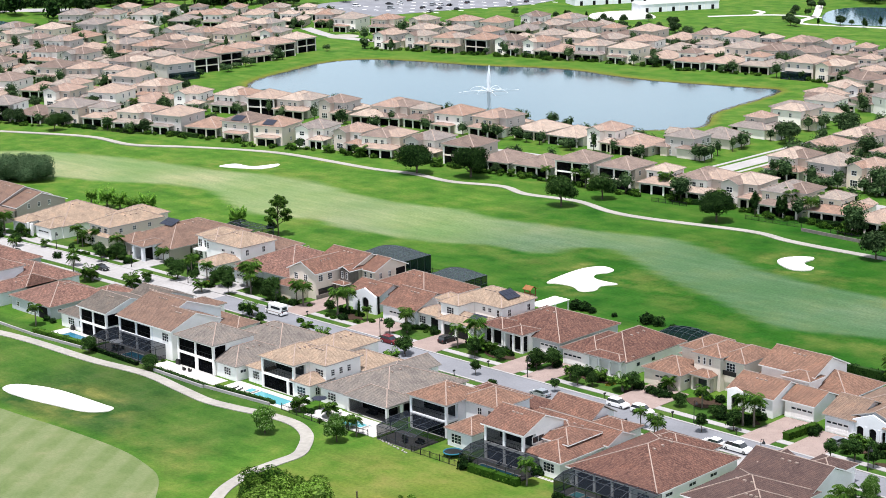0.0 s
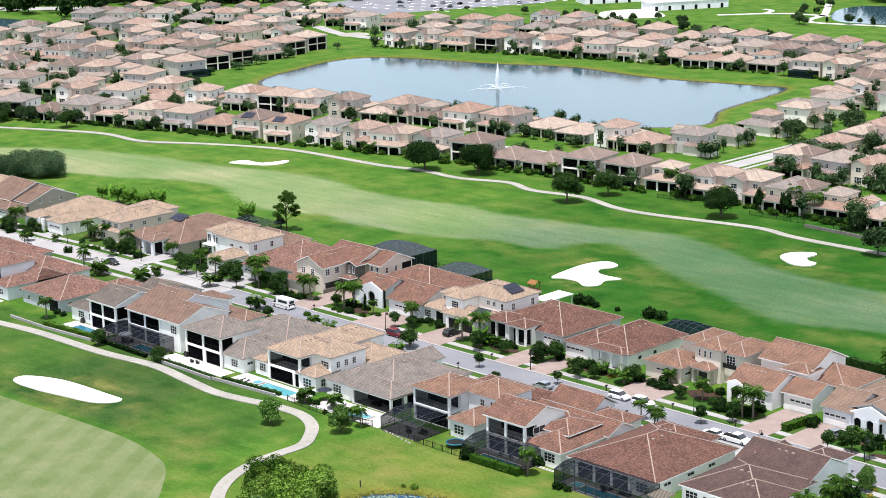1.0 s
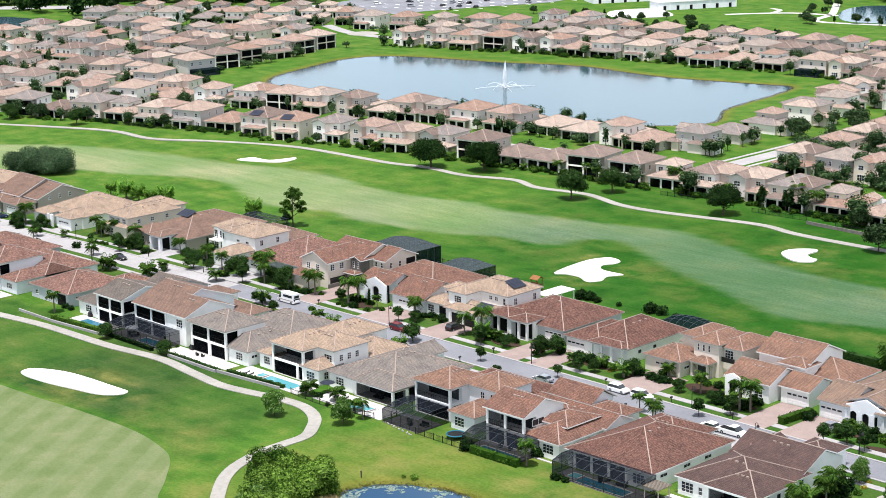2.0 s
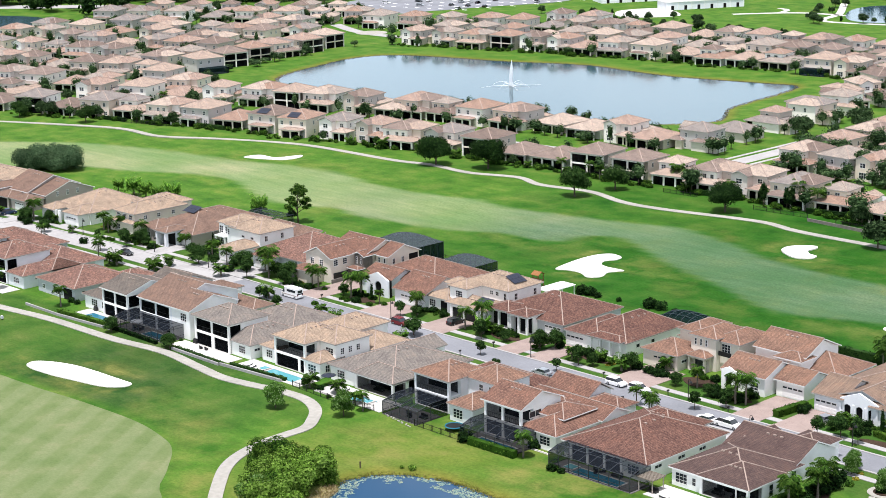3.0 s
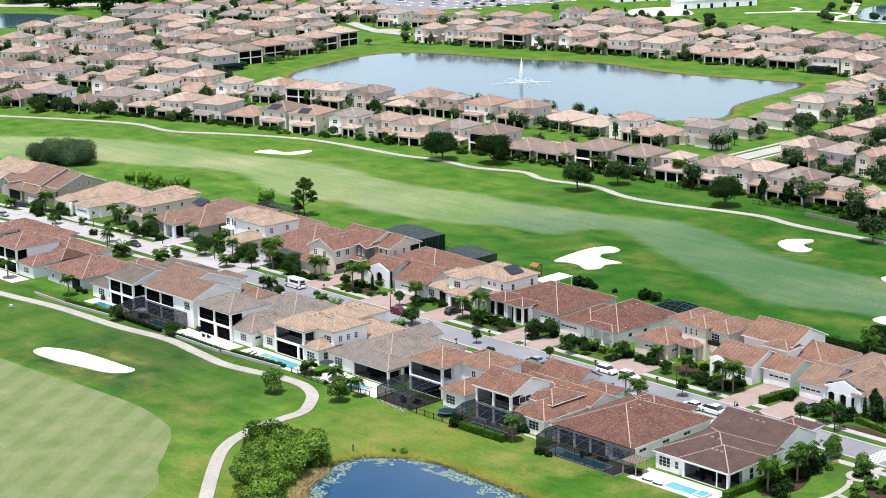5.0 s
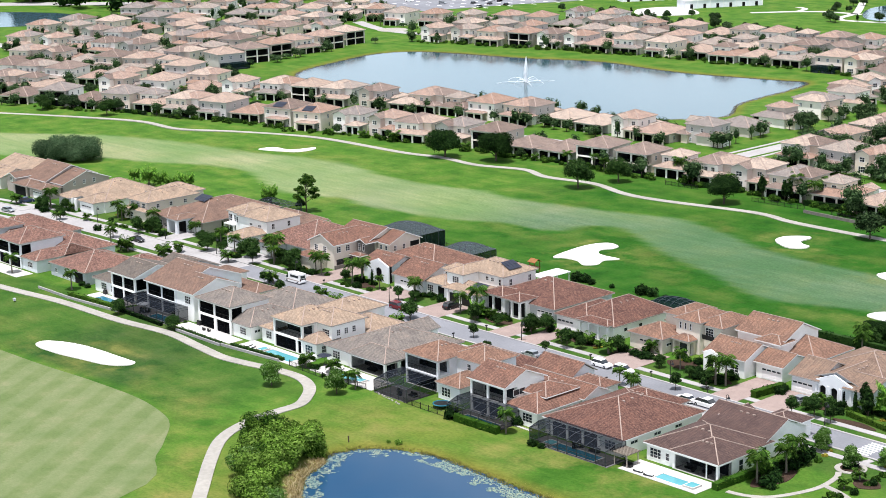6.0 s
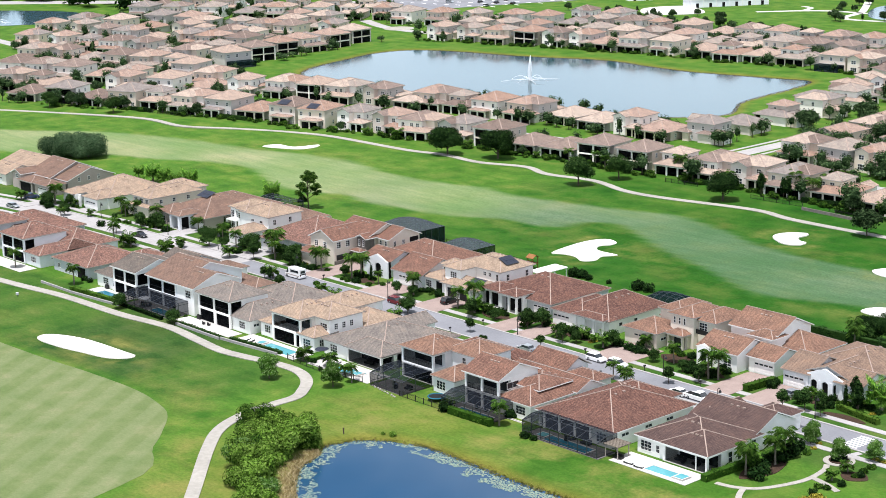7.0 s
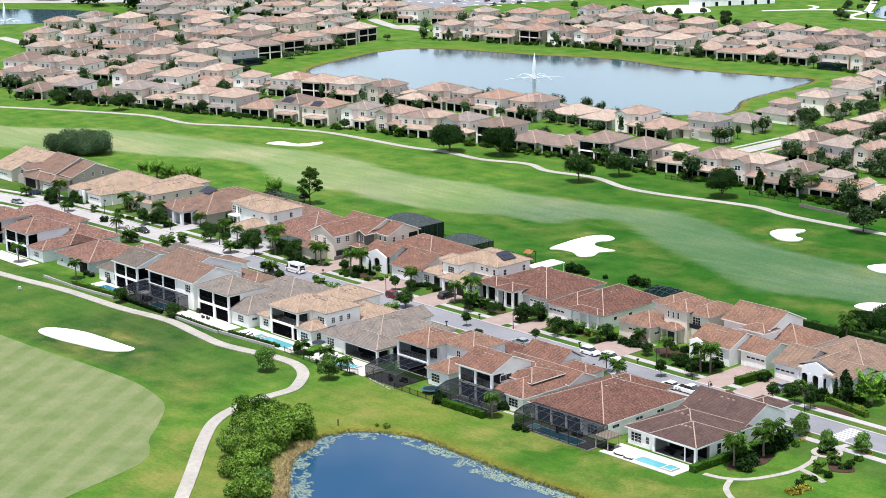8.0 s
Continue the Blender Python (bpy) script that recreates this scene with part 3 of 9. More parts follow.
def make_ground():
    gx, gy = spaced(-4500, 4500, -420, 140, 2.5, 0), spaced(-4500, 4500, -130, 400, 2.5, 0)
    X, Y = np.meshgrid(gx, gy)
    px, py = X.ravel(), Y.ravel()
    lake, pond = away(px, py, flat(LAKE)), away(px, py, flat(POND))
    water = np.minimum(lake, pond)
    z = np.interp(water, [-14, -1.5, 0, 3.5, 11], [-2.6, -1.25, -0.55, -0.12, 0.0])
    fair = away(px, py, flat(FAIRWAY))
    green = away(px, py, flat(GREEN))
    wob = np.array([noise.noise((x * 0.03, y * 0.03, 0.5)) for x, y in zip(px, py)])
    golf = np.clip((np.abs(py - 105) - 40) / -8, 0, 1)
    z = z + wob * 0.35 * golf * (water > 12)
    for b in BUNKERS:
        d = away(px, py, flat(b))
        z = np.where(d < 2.6, np.minimum(z, 0.0) - 0.14 * (d < 1.6), z)
    mown = np.clip(0.5 - (fair + wob * 1.2) / 2.0, 0, 1)
    # mask for darker, richer green, growing towards +x
    rich_green = np.clip((px + 130 + wob * 60) / 120, 0, 1) * np.clip((py - 58) / 8, 0, 1) * np.clip((200 - py) / 20, 0, 1)
    bank = np.clip(1 - np.abs(water - 1.2) / 3.4, 0, 1) * 0.85
    dry = 0.12 + 0.28 * np.clip(1 - np.abs(fair - 6) / 12, 0, 1) * (wob > -0.2) + 1.0 * np.clip(1 - np.abs(pond - 13) / 16, 0, 1) * (pond > 2)
    dry = dry + 0.5 * np.clip(1 - np.abs(green - 7) / 9, 0, 1)
    rich_green = np.clip(rich_green + 0.25 * np.clip((px + 20) / 40, 0, 1) * np.clip((py - 58) / 8, 0, 1) * np.clip((150 - py) / 20, 0, 1), 0, 1.15)
    near = np.clip((-26 - py) / 4, 0, 1) * np.clip((20 - px) / 15, 0, 1) * np.clip(green / 3, 0, 1)
    olive = near * (0.55 + 0.45 * np.clip(wob * 2.2 + 0.35, 0, 1))
    olive = np.maximum(olive, 0.6 * np.clip((17 - np.abs(py - 14)) / 3, 0, 1))
    rich_green = np.maximum(rich_green, 0.45 * np.clip((px - 66) / 14, 0, 1) * np.clip((-16 - py) / 6, 0, 1))
    sere = np.clip(1 - np.abs(pond - 12) / 19, 0, 1) * (pond > 1.5) * (0.08 + 0.92 * np.clip((74 - px) / 14, 0, 1))
    straw = np.clip(1 - np.abs(pond - 1.2) / 2.4, 0, 1) * np.clip((-58 - py) / 3, 0, 1) * np.clip((90 - px) / 6, 0, 1)
    for b in BUNKERS:
        dry = np.maximum(dry, 0.9 * np.clip(1 - np.abs(away(px, py, flat(b)) - 3) / 4, 0, 1))
    me = bpy.data.meshes.new("ground")
    w, h = len(gx), len(gy)
    i = (np.arange(h - 1)[:, None] * w + np.arange(w - 1)[None, :]).ravel()
    me.from_pydata(np.stack([px, py, z], 1).tolist(), [], np.stack([i, i + 1, i + w + 1, i + w], 1).tolist())
    for name, values in (("mown", mown), ("rich_green", rich_green), ("dry", np.clip(dry, 0, 1)), ("bank", bank), ("sere", sere), ("straw", straw), ("olive", olive)):
        a = me.attributes.new(name, "FLOAT", "POINT")
        a.data.foreach_set("value", values.astype(np.float32))
    me.materials.append(M["turf"])
    me.shade_smooth()
    return tagged(new("ground", me), "green golf turf and lawns with dry patches", "ground", kind="structure")


ground = make_ground()


def setting(name, bm, mat, label, category):
    ob = new(name, link_mesh(name, bm, mat))
    return tagged(ob, label, category, kind="structure")


def grown(loop, d):
    c = sum((Vector((p[0], p[1])) for p in loop), Vector((0, 0))) / len(loop)
    return [c + (Vector((p[0], p[1])) - c) * (1 + d / (Vector((p[0], p[1])) - c).length) for p in loop]


setting("mown_green", slab(GREEN, -0.2, 0.03), M["mown"], "close-cut pale striped golf green", "golf green")
setting("lake_water", slab(grown(LAKE, 4), -0.6, -0.55), M["lake"], "calm grey-blue lake water with house reflections", "lake")
setting("pond_water", slab(grown(POND, 3), -0.6, -0.55), M["pond"], "dark blue pond water reflecting clouds", "pond")
for b in BUNKERS:
    ob = setting("sand_bunker", slab(b, -0.4, 0.03), M["sand"], "white sand bunker with a curved turf edge", "bunker")

# west stretch: the asphalt's glare is put into a pale concrete colour
setting("road", ribbon([(-330, -32), (-260, -10), (-200, 6), (-150, 12.5), (-110, 14), (-74, 14)], 7.6, -0.1, 0.03), M["concrete"], "residential street with its glare put into a pale colour", "road")
setting("road", ribbon([(-74, 14), (-40, 14), (60, 14.3), (150, 14.3), (260, 14.3)], 7.6, -0.1, 0.03), M["asphalt"], "grey asphalt residential street", "road")
for name, off, wid, zt in (("kerb", 4.05, 0.5, 0.13), ("kerb", -4.05, 0.5, 0.13), ("sidewalk", 7.3, 1.7, 0.10), ("sidewalk", -7.3, 1.7, 0.10)):
    setting(name, ribbon([(-330, -32 + off), (-260, -10 + off), (-200, 6 + off), (-150, 12.5 + off), (-100, 14 + off), (-40, 14 + off), (60, 14.3 + off), (150, 14.3 + off), (260, 14.3 + off)], wid, -0.1, zt), M["concrete"], "pale concrete %s along the street" % name, name)

setting("cart_path", ribbon([(-420, 45), (-370, 76), (-330, 98), (-297, 114), (-277, 121), (-255, 121), (-236, 131), (-213, 141), (-195, 145), (-159, 146), (-143, 149), (-125, 148), (-108, 153), (-95, 149.5), (-77, 152), (-60, 147.5), (-45, 148), (-16, 153.5), (0, 151), (28, 151), (80, 152), (160, 150)], 2.6, -0.2, 0.16), M["cart"], "pale concrete cart path winding along the fairway", "path")
setting("cart_path", ribbon([(-170, -45), (-130, -41), (-99, -38), (-79, -35.4), (-55, -34.6), (-38, -32.6), (-24, -34), (-14, -35), (-6, -34), (2, -32.4), (10, -32.3), (16.4, -35), (21, -39.6), (23.4, -43.5), (23.6, -49), (24.2, -56), (27.8, -65), (36, -74), (57, -93), (90, -125)], 2.6, -0.2, 0.16), M["cart"], "pale concrete cart path curving past the backyards", "path")

# ---- house kit ----
SHARED = {}


def shared(key, build, mats):
    if key not in SHARED:
        SHARED[key] = link_mesh(key[0], build(), mats)
    return SHARED[key]


def roof_faces(bm, x0, x1, y0, y1, h, kind, pitch, thick=0.22):
    """Sloping roof faces with tile coordinates, an eave edge and a soffit. Returns ridge and hip lines."""
    uv = bm.loops.layers.uv.verify()
    w, d = x1 - x0, y1 - y0
    A, B, C, D = (x0, y0, h), (x1, y0, h), (x1, y1, h), (x0, y1, h)
    if kind == "gable_x":
        rise = pitch * d / 2
        P, Q = (x0, (y0 + y1) / 2, h + rise), (x1, (y0 + y1) / 2, h + rise)
        faces, lines = [(A, B, Q, P), (C, D, P, Q)], [(P, Q)]
    elif kind == "gable_y":
        rise = pitch * w / 2
        P, Q = ((x0 + x1) / 2, y0, h + rise), ((x0 + x1) / 2, y1, h + rise)
        faces, lines = [(B, C, Q, P), (D, A, P, Q)], [(P, Q)]
    elif w >= d:
        rise = pitch * d / 2
        P, Q = (x0 + d / 2, (y0 + y1) / 2, h + rise), (x1 - d / 2, (y0 + y1) / 2, h + rise)
        faces, lines = [(A, B, Q, P), (B, C, Q), (C, D, P, Q), (D, A, P)], [(P, Q), (A, P), (B, Q), (C, Q), (D, P)]
    else:
        rise = pitch * w / 2
        P, Q = ((x0 + x1) / 2, y0 + w / 2, h + rise), ((x0 + x1) / 2, y1 - w / 2, h + rise)
        faces, lines = [(A, B, P), (B, C, Q, P), (C, D, Q), (D, A, P, Q)], [(P, Q), (A, P), (B, P), (C, Q), (D, Q)]
    for f in faces:
        f = [Vector(p) for p in f]
        if len(f) == 4 and (f[2] - f[3]).length < 0.02:
            f = f[:3]
        run = (f[1] - f[0]).normalized()
        face = bm.faces.new([bm.verts.new(p) for p in f])
        up = face.normal if face.normal.length else Vector((0, 0, 1))
        bm.normal_update()
        climb = face.normal.cross(run).normalized()
        for lp in face.loops:
            q = lp.vert.co - f[0]
            lp[uv].uv = (q.dot(run) + f[0].x * 0.37, q.dot(climb))
        low = bm.faces.new([bm.verts.new(p - Vector((0, 0, thick))) for p in reversed(f)])
        for a, b in zip(f, f[1:] + f[:1]):
            bm.faces.new([bm.verts.new(p) for p in (a, a - Vector((0, 0, thick)), b - Vector((0, 0, thick)), b)])
    return [l for l in lines if (Vector(l[0]) - Vector(l[1])).length > 0.3]


def roof(parent, x0, x1, y0, y1, h, kind="hip", pitch=0.42, mat="roof_tan", edge="fascia", caps=True):
    bm = bmesh.new()
    lines = roof_faces(bm, x0, x1, y0, y1, h, kind, pitch)
    for f in bm.faces:
        f.material_index = 0 if f.normal.z > 0.2 else 1
    bm.normal_update()
    for f in bm.faces:
        f.material_index = 0 if f.normal.z > 0.2 else 1
    if mat == "roof_far":
        n = len(bm.faces)
        for a, b in lines:
            beam(bm, Vector(a) + Vector((0, 0, 0.02)), Vector(b) + Vector((0, 0, 0.01)), 0.26, 0.14)
        bm.faces.ensure_lookup_table()
        for f in bm.faces[n:]:
            f.material_index = 2
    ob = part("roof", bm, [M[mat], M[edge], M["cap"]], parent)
    if caps:
        cb = bmesh.new()
        for a, b in lines:
            beam(cb, Vector(a) + Vector((0, 0, 0.02)), Vector(b) + Vector((0, 0, 0.01)), 0.20, 0.13)
        part("ridge_cap", cb, M["cap"], parent, "pale mortar-set ridge tiles")
        if (x1 - x0) * (y1 - y0) > 110 and mat != "roof_far":
            w, d = x1 - x0, y1 - y0
            lift = min(w, d) / 2 - 1.6 if kind == "hip" else (d if kind == "gable_x" else w) / 2 - 1.4
            for i in range(3):
                if w >= d or kind == "gable_x":
                    vx, vy = x0 + w * (0.42 + 0.09 * i) - 0.3, y0 + lift
                else:
                    vx, vy = x1 - lift, y0 + d * (0.42 + 0.1 * i)
                part("roof_vent", boxes((vx - 0.3, vx + 0.3, vy - 0.14, vy + 0.14, h + lift * pitch - 0.15, h + lift * pitch + 0.18)), M["cap"], parent)
    return ob


def walls(parent, x0, x1, y0, y1, z0, z1, mat, gable="", rise=0.0):
    bm = bmesh.new()
    t = 0.2
    box(bm, x0, x1, y0, y0 + t, z0, z1), box(bm, x0, x1, y1 - t, y1, z0, z1)
    box(bm, x0, x0 + t, y0 + t, y1 - t, z0, z1), box(bm, x1 - t, x1, y0 + t, y1 - t, z0, z1)
    if gable == "x":
        for xa in (x0, x1 - t):
            v = [[bm.verts.new((x, y, z)) for y, z in ((y0, z1), (y1, z1), ((y0 + y1) / 2, z1 + rise))] for x in (xa, xa + t)]
            bm.faces.new(v[0][::-1]), bm.faces.new(v[1])
            for i in range(3):
                bm.faces.new((v[0][i], v[0][(i + 1) % 3], v[1][(i + 1) % 3], v[1][i]))
    if gable == "y":
        for ya in (y0, y1 - t):
            v = [[bm.verts.new((x, y, z)) for x, z in ((x0, z1), (x1, z1), ((x0 + x1) / 2, z1 + rise))] for y in (ya, ya + t)]
            bm.faces.new(v[0]), bm.faces.new(v[1][::-1])
            for i in range(3):
                bm.faces.new((v[0][i], v[1][i], v[1][(i + 1) % 3], v[0][(i + 1) % 3]))
    return part("wall", bm, M[mat], parent)


def block(parent, x0, x1, y0, y1, h, kind="hip", mat="roof_tan", wall="white", pitch=0.42, z0=0.0, over=0.5, lanai=0.0, posts=1, storeys=1, edge="fascia", caps=True, back=0.0, screen=True, lean=False, solid=None, pier=None):
    """One wing of a house, given by its eaves: walls under a tiled roof. lanai: depth of an open porch on the side that faces -y."""
    roof(parent, x0, x1, y0, y1, h, kind, pitch, mat, edge, caps)
    a0, a1, b0, b1 = x0 + over, x1 - over, y0 + over, y1 - over
    g = {"gable_x": "x", "gable_y": "y"}.get(kind, "")
    rise = pitch * ((y1 - y0) if g == "x" else (x1 - x0)) / 2 - over * pitch
    top = h - 0.2 + (over * pitch if not g else 0)
    walls(parent, a0, a1, b0 + lanai + back, b1, z0, h - 0.05, wall, g if not lanai else "", rise - 0.1)
    if lanai:
        if g == "x":
            for xa in (a0, a1 - 0.2):
                bm = bmesh.new()
                v = [[bm.verts.new((x, y, z)) for y, z in ((b0, h - 0.045), (b1, h - 0.045), ((b0 + b1) / 2, h + rise - 0.15))] for x in (xa, xa + 0.2)]
                bm.faces.new(v[0][::-1]), bm.faces.new(v[1])
                for i in range(3):
                    bm.faces.new((v[0][i], v[0][(i + 1) % 3], v[1][(i + 1) % 3], v[1][i]))
                part("gable", bm, M[wall], parent)
        if solid is not None:
            part("wall", boxes((solid, a1 - 0.012, b0 + 0.012, b0 + lanai, z0, h - 0.66)), M[wall], parent)
        if lean:
            fr = boxes((a0, a1, b0, b0 + 0.4, h - 0.65, h - 0.08))
            for i in range(posts + 2):
                x = a0 + 0.25 + (a1 - a0 - 0.5) * i / (posts + 1)
                box(fr, x - 0.24, x + 0.24, b0 + 0.01, b0 + 0.39, z0, h - 0.65)
            part("porch_frame", fr, M[wall], parent)
        else:
            part("lintel", boxes((a0, a1, b0, b0 + 0.4, h - 0.65, h - 0.08), (a1 - 0.4, a1, b0 + 0.4, b0 + lanai - 0.003, h - 0.65, h - 0.08)), M[wall], parent)
        n = posts + 2
        for i in range(0 if lean else n):
            x = a0 + 0.25 + (a1 - a0 - 0.5) * i / (n - 1)
            part("column", boxes((x - 0.24, x + 0.24, b0 + 0.01, b0 + 0.49, z0, h - 0.63)), M[wall], parent)
        if not lean:
            part("porch_wall", boxes((a0 + 0.02, a0 + 0.22, b0 + 0.5, b0 + lanai, z0, h - 0.63)), M[wall], parent)
            part("porch_floor", boxes((a0, a1, b0, b0 + lanai, z0 - 0.1, z0 + 0.08)), M["deck"], parent)
        if screen:
            low = z0 + (h - z0) * 0.5 - 0.5 if screen == "low" else h - 0.64
            # open porches have no screen: the added veil paints their inner shade
            veil = M["shade_veil" if screen == "open" else "screen_dark"]
            part("porch_screen", boxes((a0 + 0.3, (a1 if solid is None else solid) - 0.3, b0 + 0.28, b0 + 0.30, z0 + 0.1, low)), veil, parent, "dark insect screen; thin shade veil on open porches")
            if screen == "low":
                part("porch_screen", boxes((a0 + 0.3, a1 - 0.3, b0 + 0.28, b0 + 0.30, low + 0.5, h - 0.64)), M["shade_veil"], parent, "thin dark veil added for the shade of an open balcony")
            if not lean and solid is None:
                part("porch_screen", boxes((a1 - 0.22, a1 - 0.20, b0 + 0.5, b0 + lanai, z0 + 0.1, low)), veil, parent, "dark insect screen; thin shade veil on open porches")
        if pier is not None:
            part("column", boxes((pier - 0.3, pier + 0.3, b0 + 0.012, b0 + 0.42, z0, z0 + (h - z0) * 0.5 - 0.5)), M[wall], parent)
        if storeys == 2:
            m = z0 + (h - z0) * 0.5
            part("balcony_slab", boxes((a0 + 0.23, a1 - 0.02, b0 + 0.02, b0 + lanai, m - 0.5, m)), M[wall], parent)
            if lean:
                return
            rb = boxes((a0 + 0.3, a1 - 0.3, b0 + 0.2, b0 + 0.26, m + 0.95, m + 1.02))
            for i in range(int((a1 - a0) / 0.5)):
                box(rb, a0 + 0.5 + i * 0.5, a0 + 0.53 + i * 0.5, b0 + 0.21, b0 + 0.25, m, m + 0.95)
            part("railing", rb, M["dark"], parent, "dark metal balcony railing")
            part("sliding_door", boxes((a0 + 0.8, a1 - 0.8, b0 + lanai - 0.08, b0 + lanai - 0.02, m + 0.05, m + 2.4)), M["glass"], parent)
        if not lean:
            part("sliding_door", boxes((a0 + 0.8, a1 - 0.8, b0 + lanai - 0.08, b0 + lanai - 0.02, z0 + 0.1, z0 + 2.5)), M["glass"], parent)


def window_mesh(w, h, cols, rows):
    """A window frame with its glazing bars, one connected body with open lights."""
    f, t = 0.09, 0.07
    xs, zs = [-w / 2, -w / 2 + f], [-0.06, f]
    for i in range(1, cols):
        x = -w / 2 + w * i / cols
        xs += [x - t / 2, x + t / 2]
    for j in range(1, rows):
        z = h * j / rows
        zs += [z - t / 2, z + t / 2]
    xs += [w / 2 - f, w / 2]
    zs += [h - f, h]
    bm = bmesh.new()
    v = [[[bm.verts.new((x, y, z)) for z in zs] for x in xs] for y in (-0.05, 0.05)]
    nx, nz = len(xs) - 1, len(zs) - 1
    solid = lambda i, k: 0 <= i < nx and 0 <= k < nz and (i % 2 == 0 or k % 2 == 0)
    for i in range(nx):
        for k in range(nz):
            if solid(i, k):
                bm.faces.new((v[0][i][k], v[0][i + 1][k], v[0][i + 1][k + 1], v[0][i][k + 1]))
                bm.faces.new((v[1][i][k + 1], v[1][i + 1][k + 1], v[1][i + 1][k], v[1][i][k]))
                if not solid(i - 1, k):
                    bm.faces.new((v[0][i][k], v[0][i][k + 1], v[1][i][k + 1], v[1][i][k]))
                if not solid(i + 1, k):
                    bm.faces.new((v[1][i + 1][k], v[1][i + 1][k + 1], v[0][i + 1][k + 1], v[0][i + 1][k]))
                if not solid(i, k - 1):
                    bm.faces.new((v[1][i][k], v[1][i + 1][k], v[0][i + 1][k], v[0][i][k]))
                if not solid(i, k + 1):
                    bm.faces.new((v[0][i][k + 1], v[0][i + 1][k + 1], v[1][i + 1][k + 1], v[1][i][k + 1]))
    return bm


def pane_mesh(w, h):
    return boxes((-w / 2 + 0.08, w / 2 - 0.08, -0.025, 0.02, 0.08, h - 0.08))


def unit_mesh(w, h, cols, rows):
    bm = window_mesh(w, h, cols, rows)
    n = len(bm.faces)
    box(bm, -w / 2 + 0.08, w / 2 - 0.08, -0.025, 0.02, 0.08, h - 0.08)
    bm.faces.ensure_lookup_table()
    for f in bm.faces[n:]:
        f.material_index = 1
    return bm


def window(parent, face, a, b, z, w=1.0, h=1.5, cols=2, rows=2, trim="trim", joined=False):
    """face S: on a wall that looks to -y at y = b, centred on x = a. face E: on a wall that looks to +x at x = a, centred on y = b."""
    turn = {"S": 0.0, "E": math.pi / 2, "N": math.pi, "W": -math.pi / 2}[face]
    at = Vector((a, b, z)) - parent.location
    if joined:
        return piece("window", shared(("window_unit", w, h, cols, rows), lambda: unit_mesh(w, h, cols, rows), [M[trim], M["glass"]]), parent, at, turn)
    fr = piece("window", shared(("window", w, h, cols, rows, trim), lambda: window_mesh(w, h, cols, rows), M[trim]), parent, at, turn)
    piece("pane", shared(("pane", w, h), lambda: pane_mesh(w, h), M["glass"]), fr, (0, 0, 0))
    return fr


def garage(parent, x, y, w=4.9, h=2.3, mat="trim", face="S"):
    """A sectional garage door: a leaf with raised panels and a row of lights at the top."""
    at = Vector((x, y, 0.05)) - parent.location
    g = piece("garage_door", shared(("garage_door", w, h, mat), lambda: boxes((-w / 2, w / 2, -0.03, 0.05, 0, h)), M[mat]), parent, at, {"S": 0.0, "E": math.pi / 2, "N": math.pi}[face])
    n = max(2, round(w / 1.2))
    k = w / n
    raised = shared(("panel", k, h, mat), lambda: boxes((-k / 2 + 0.12, k / 2 - 0.12, -0.055, -0.03, 0.09, h / 4 - 0.09)), M[mat])
    light = shared(("garage_pane", k, h), lambda: boxes((-k / 2 + 0.14, k / 2 - 0.14, -0.06, -0.03, h * 0.04, h * 0.18)), M["glass"])
    for i in range(n):
        for row_z in range(3):
            piece("panel", raised, g, (-w / 2 + k * (i + 0.5), 0, h * row_z / 4))
        piece("pane", light, g, (-w / 2 + k * (i + 0.5), 0, h * 0.75))


def door(parent, x, y, w=1.1, h=2.4, z=0.1):
    part("front_door", boxes((x - w / 2, x + w / 2, y - 0.06, y + 0.02, z, z + h)), M["dark"], parent, "dark panelled front door")


def solar(parent, x, y, z, nx, ny, slope, turn=0.0):
    """Dark panels laid on a roof slope that falls towards -y (turn 0) or +x (turn 90 degrees)."""
    for i in range(nx):
        for j in range(ny):
            ob = piece("solar_panel", shared(("solar_panel",), lambda: boxes((-0.5, 0.5, -0.82, 0.82, 0.0, 0.06)), M["solar"]), parent, (0, 0, 0))
            local = Matrix.Rotation(turn, 4, "Z") @ Matrix.Rotation(math.atan(slope), 4, "X") @ Matrix.Translation((i * 1.05, j * 1.7, 0.12))
            ob.matrix_basis = Matrix.Translation(Vector((x, y, z)) - parent.location) @ local
            tagged(ob, "dark blue solar panel")


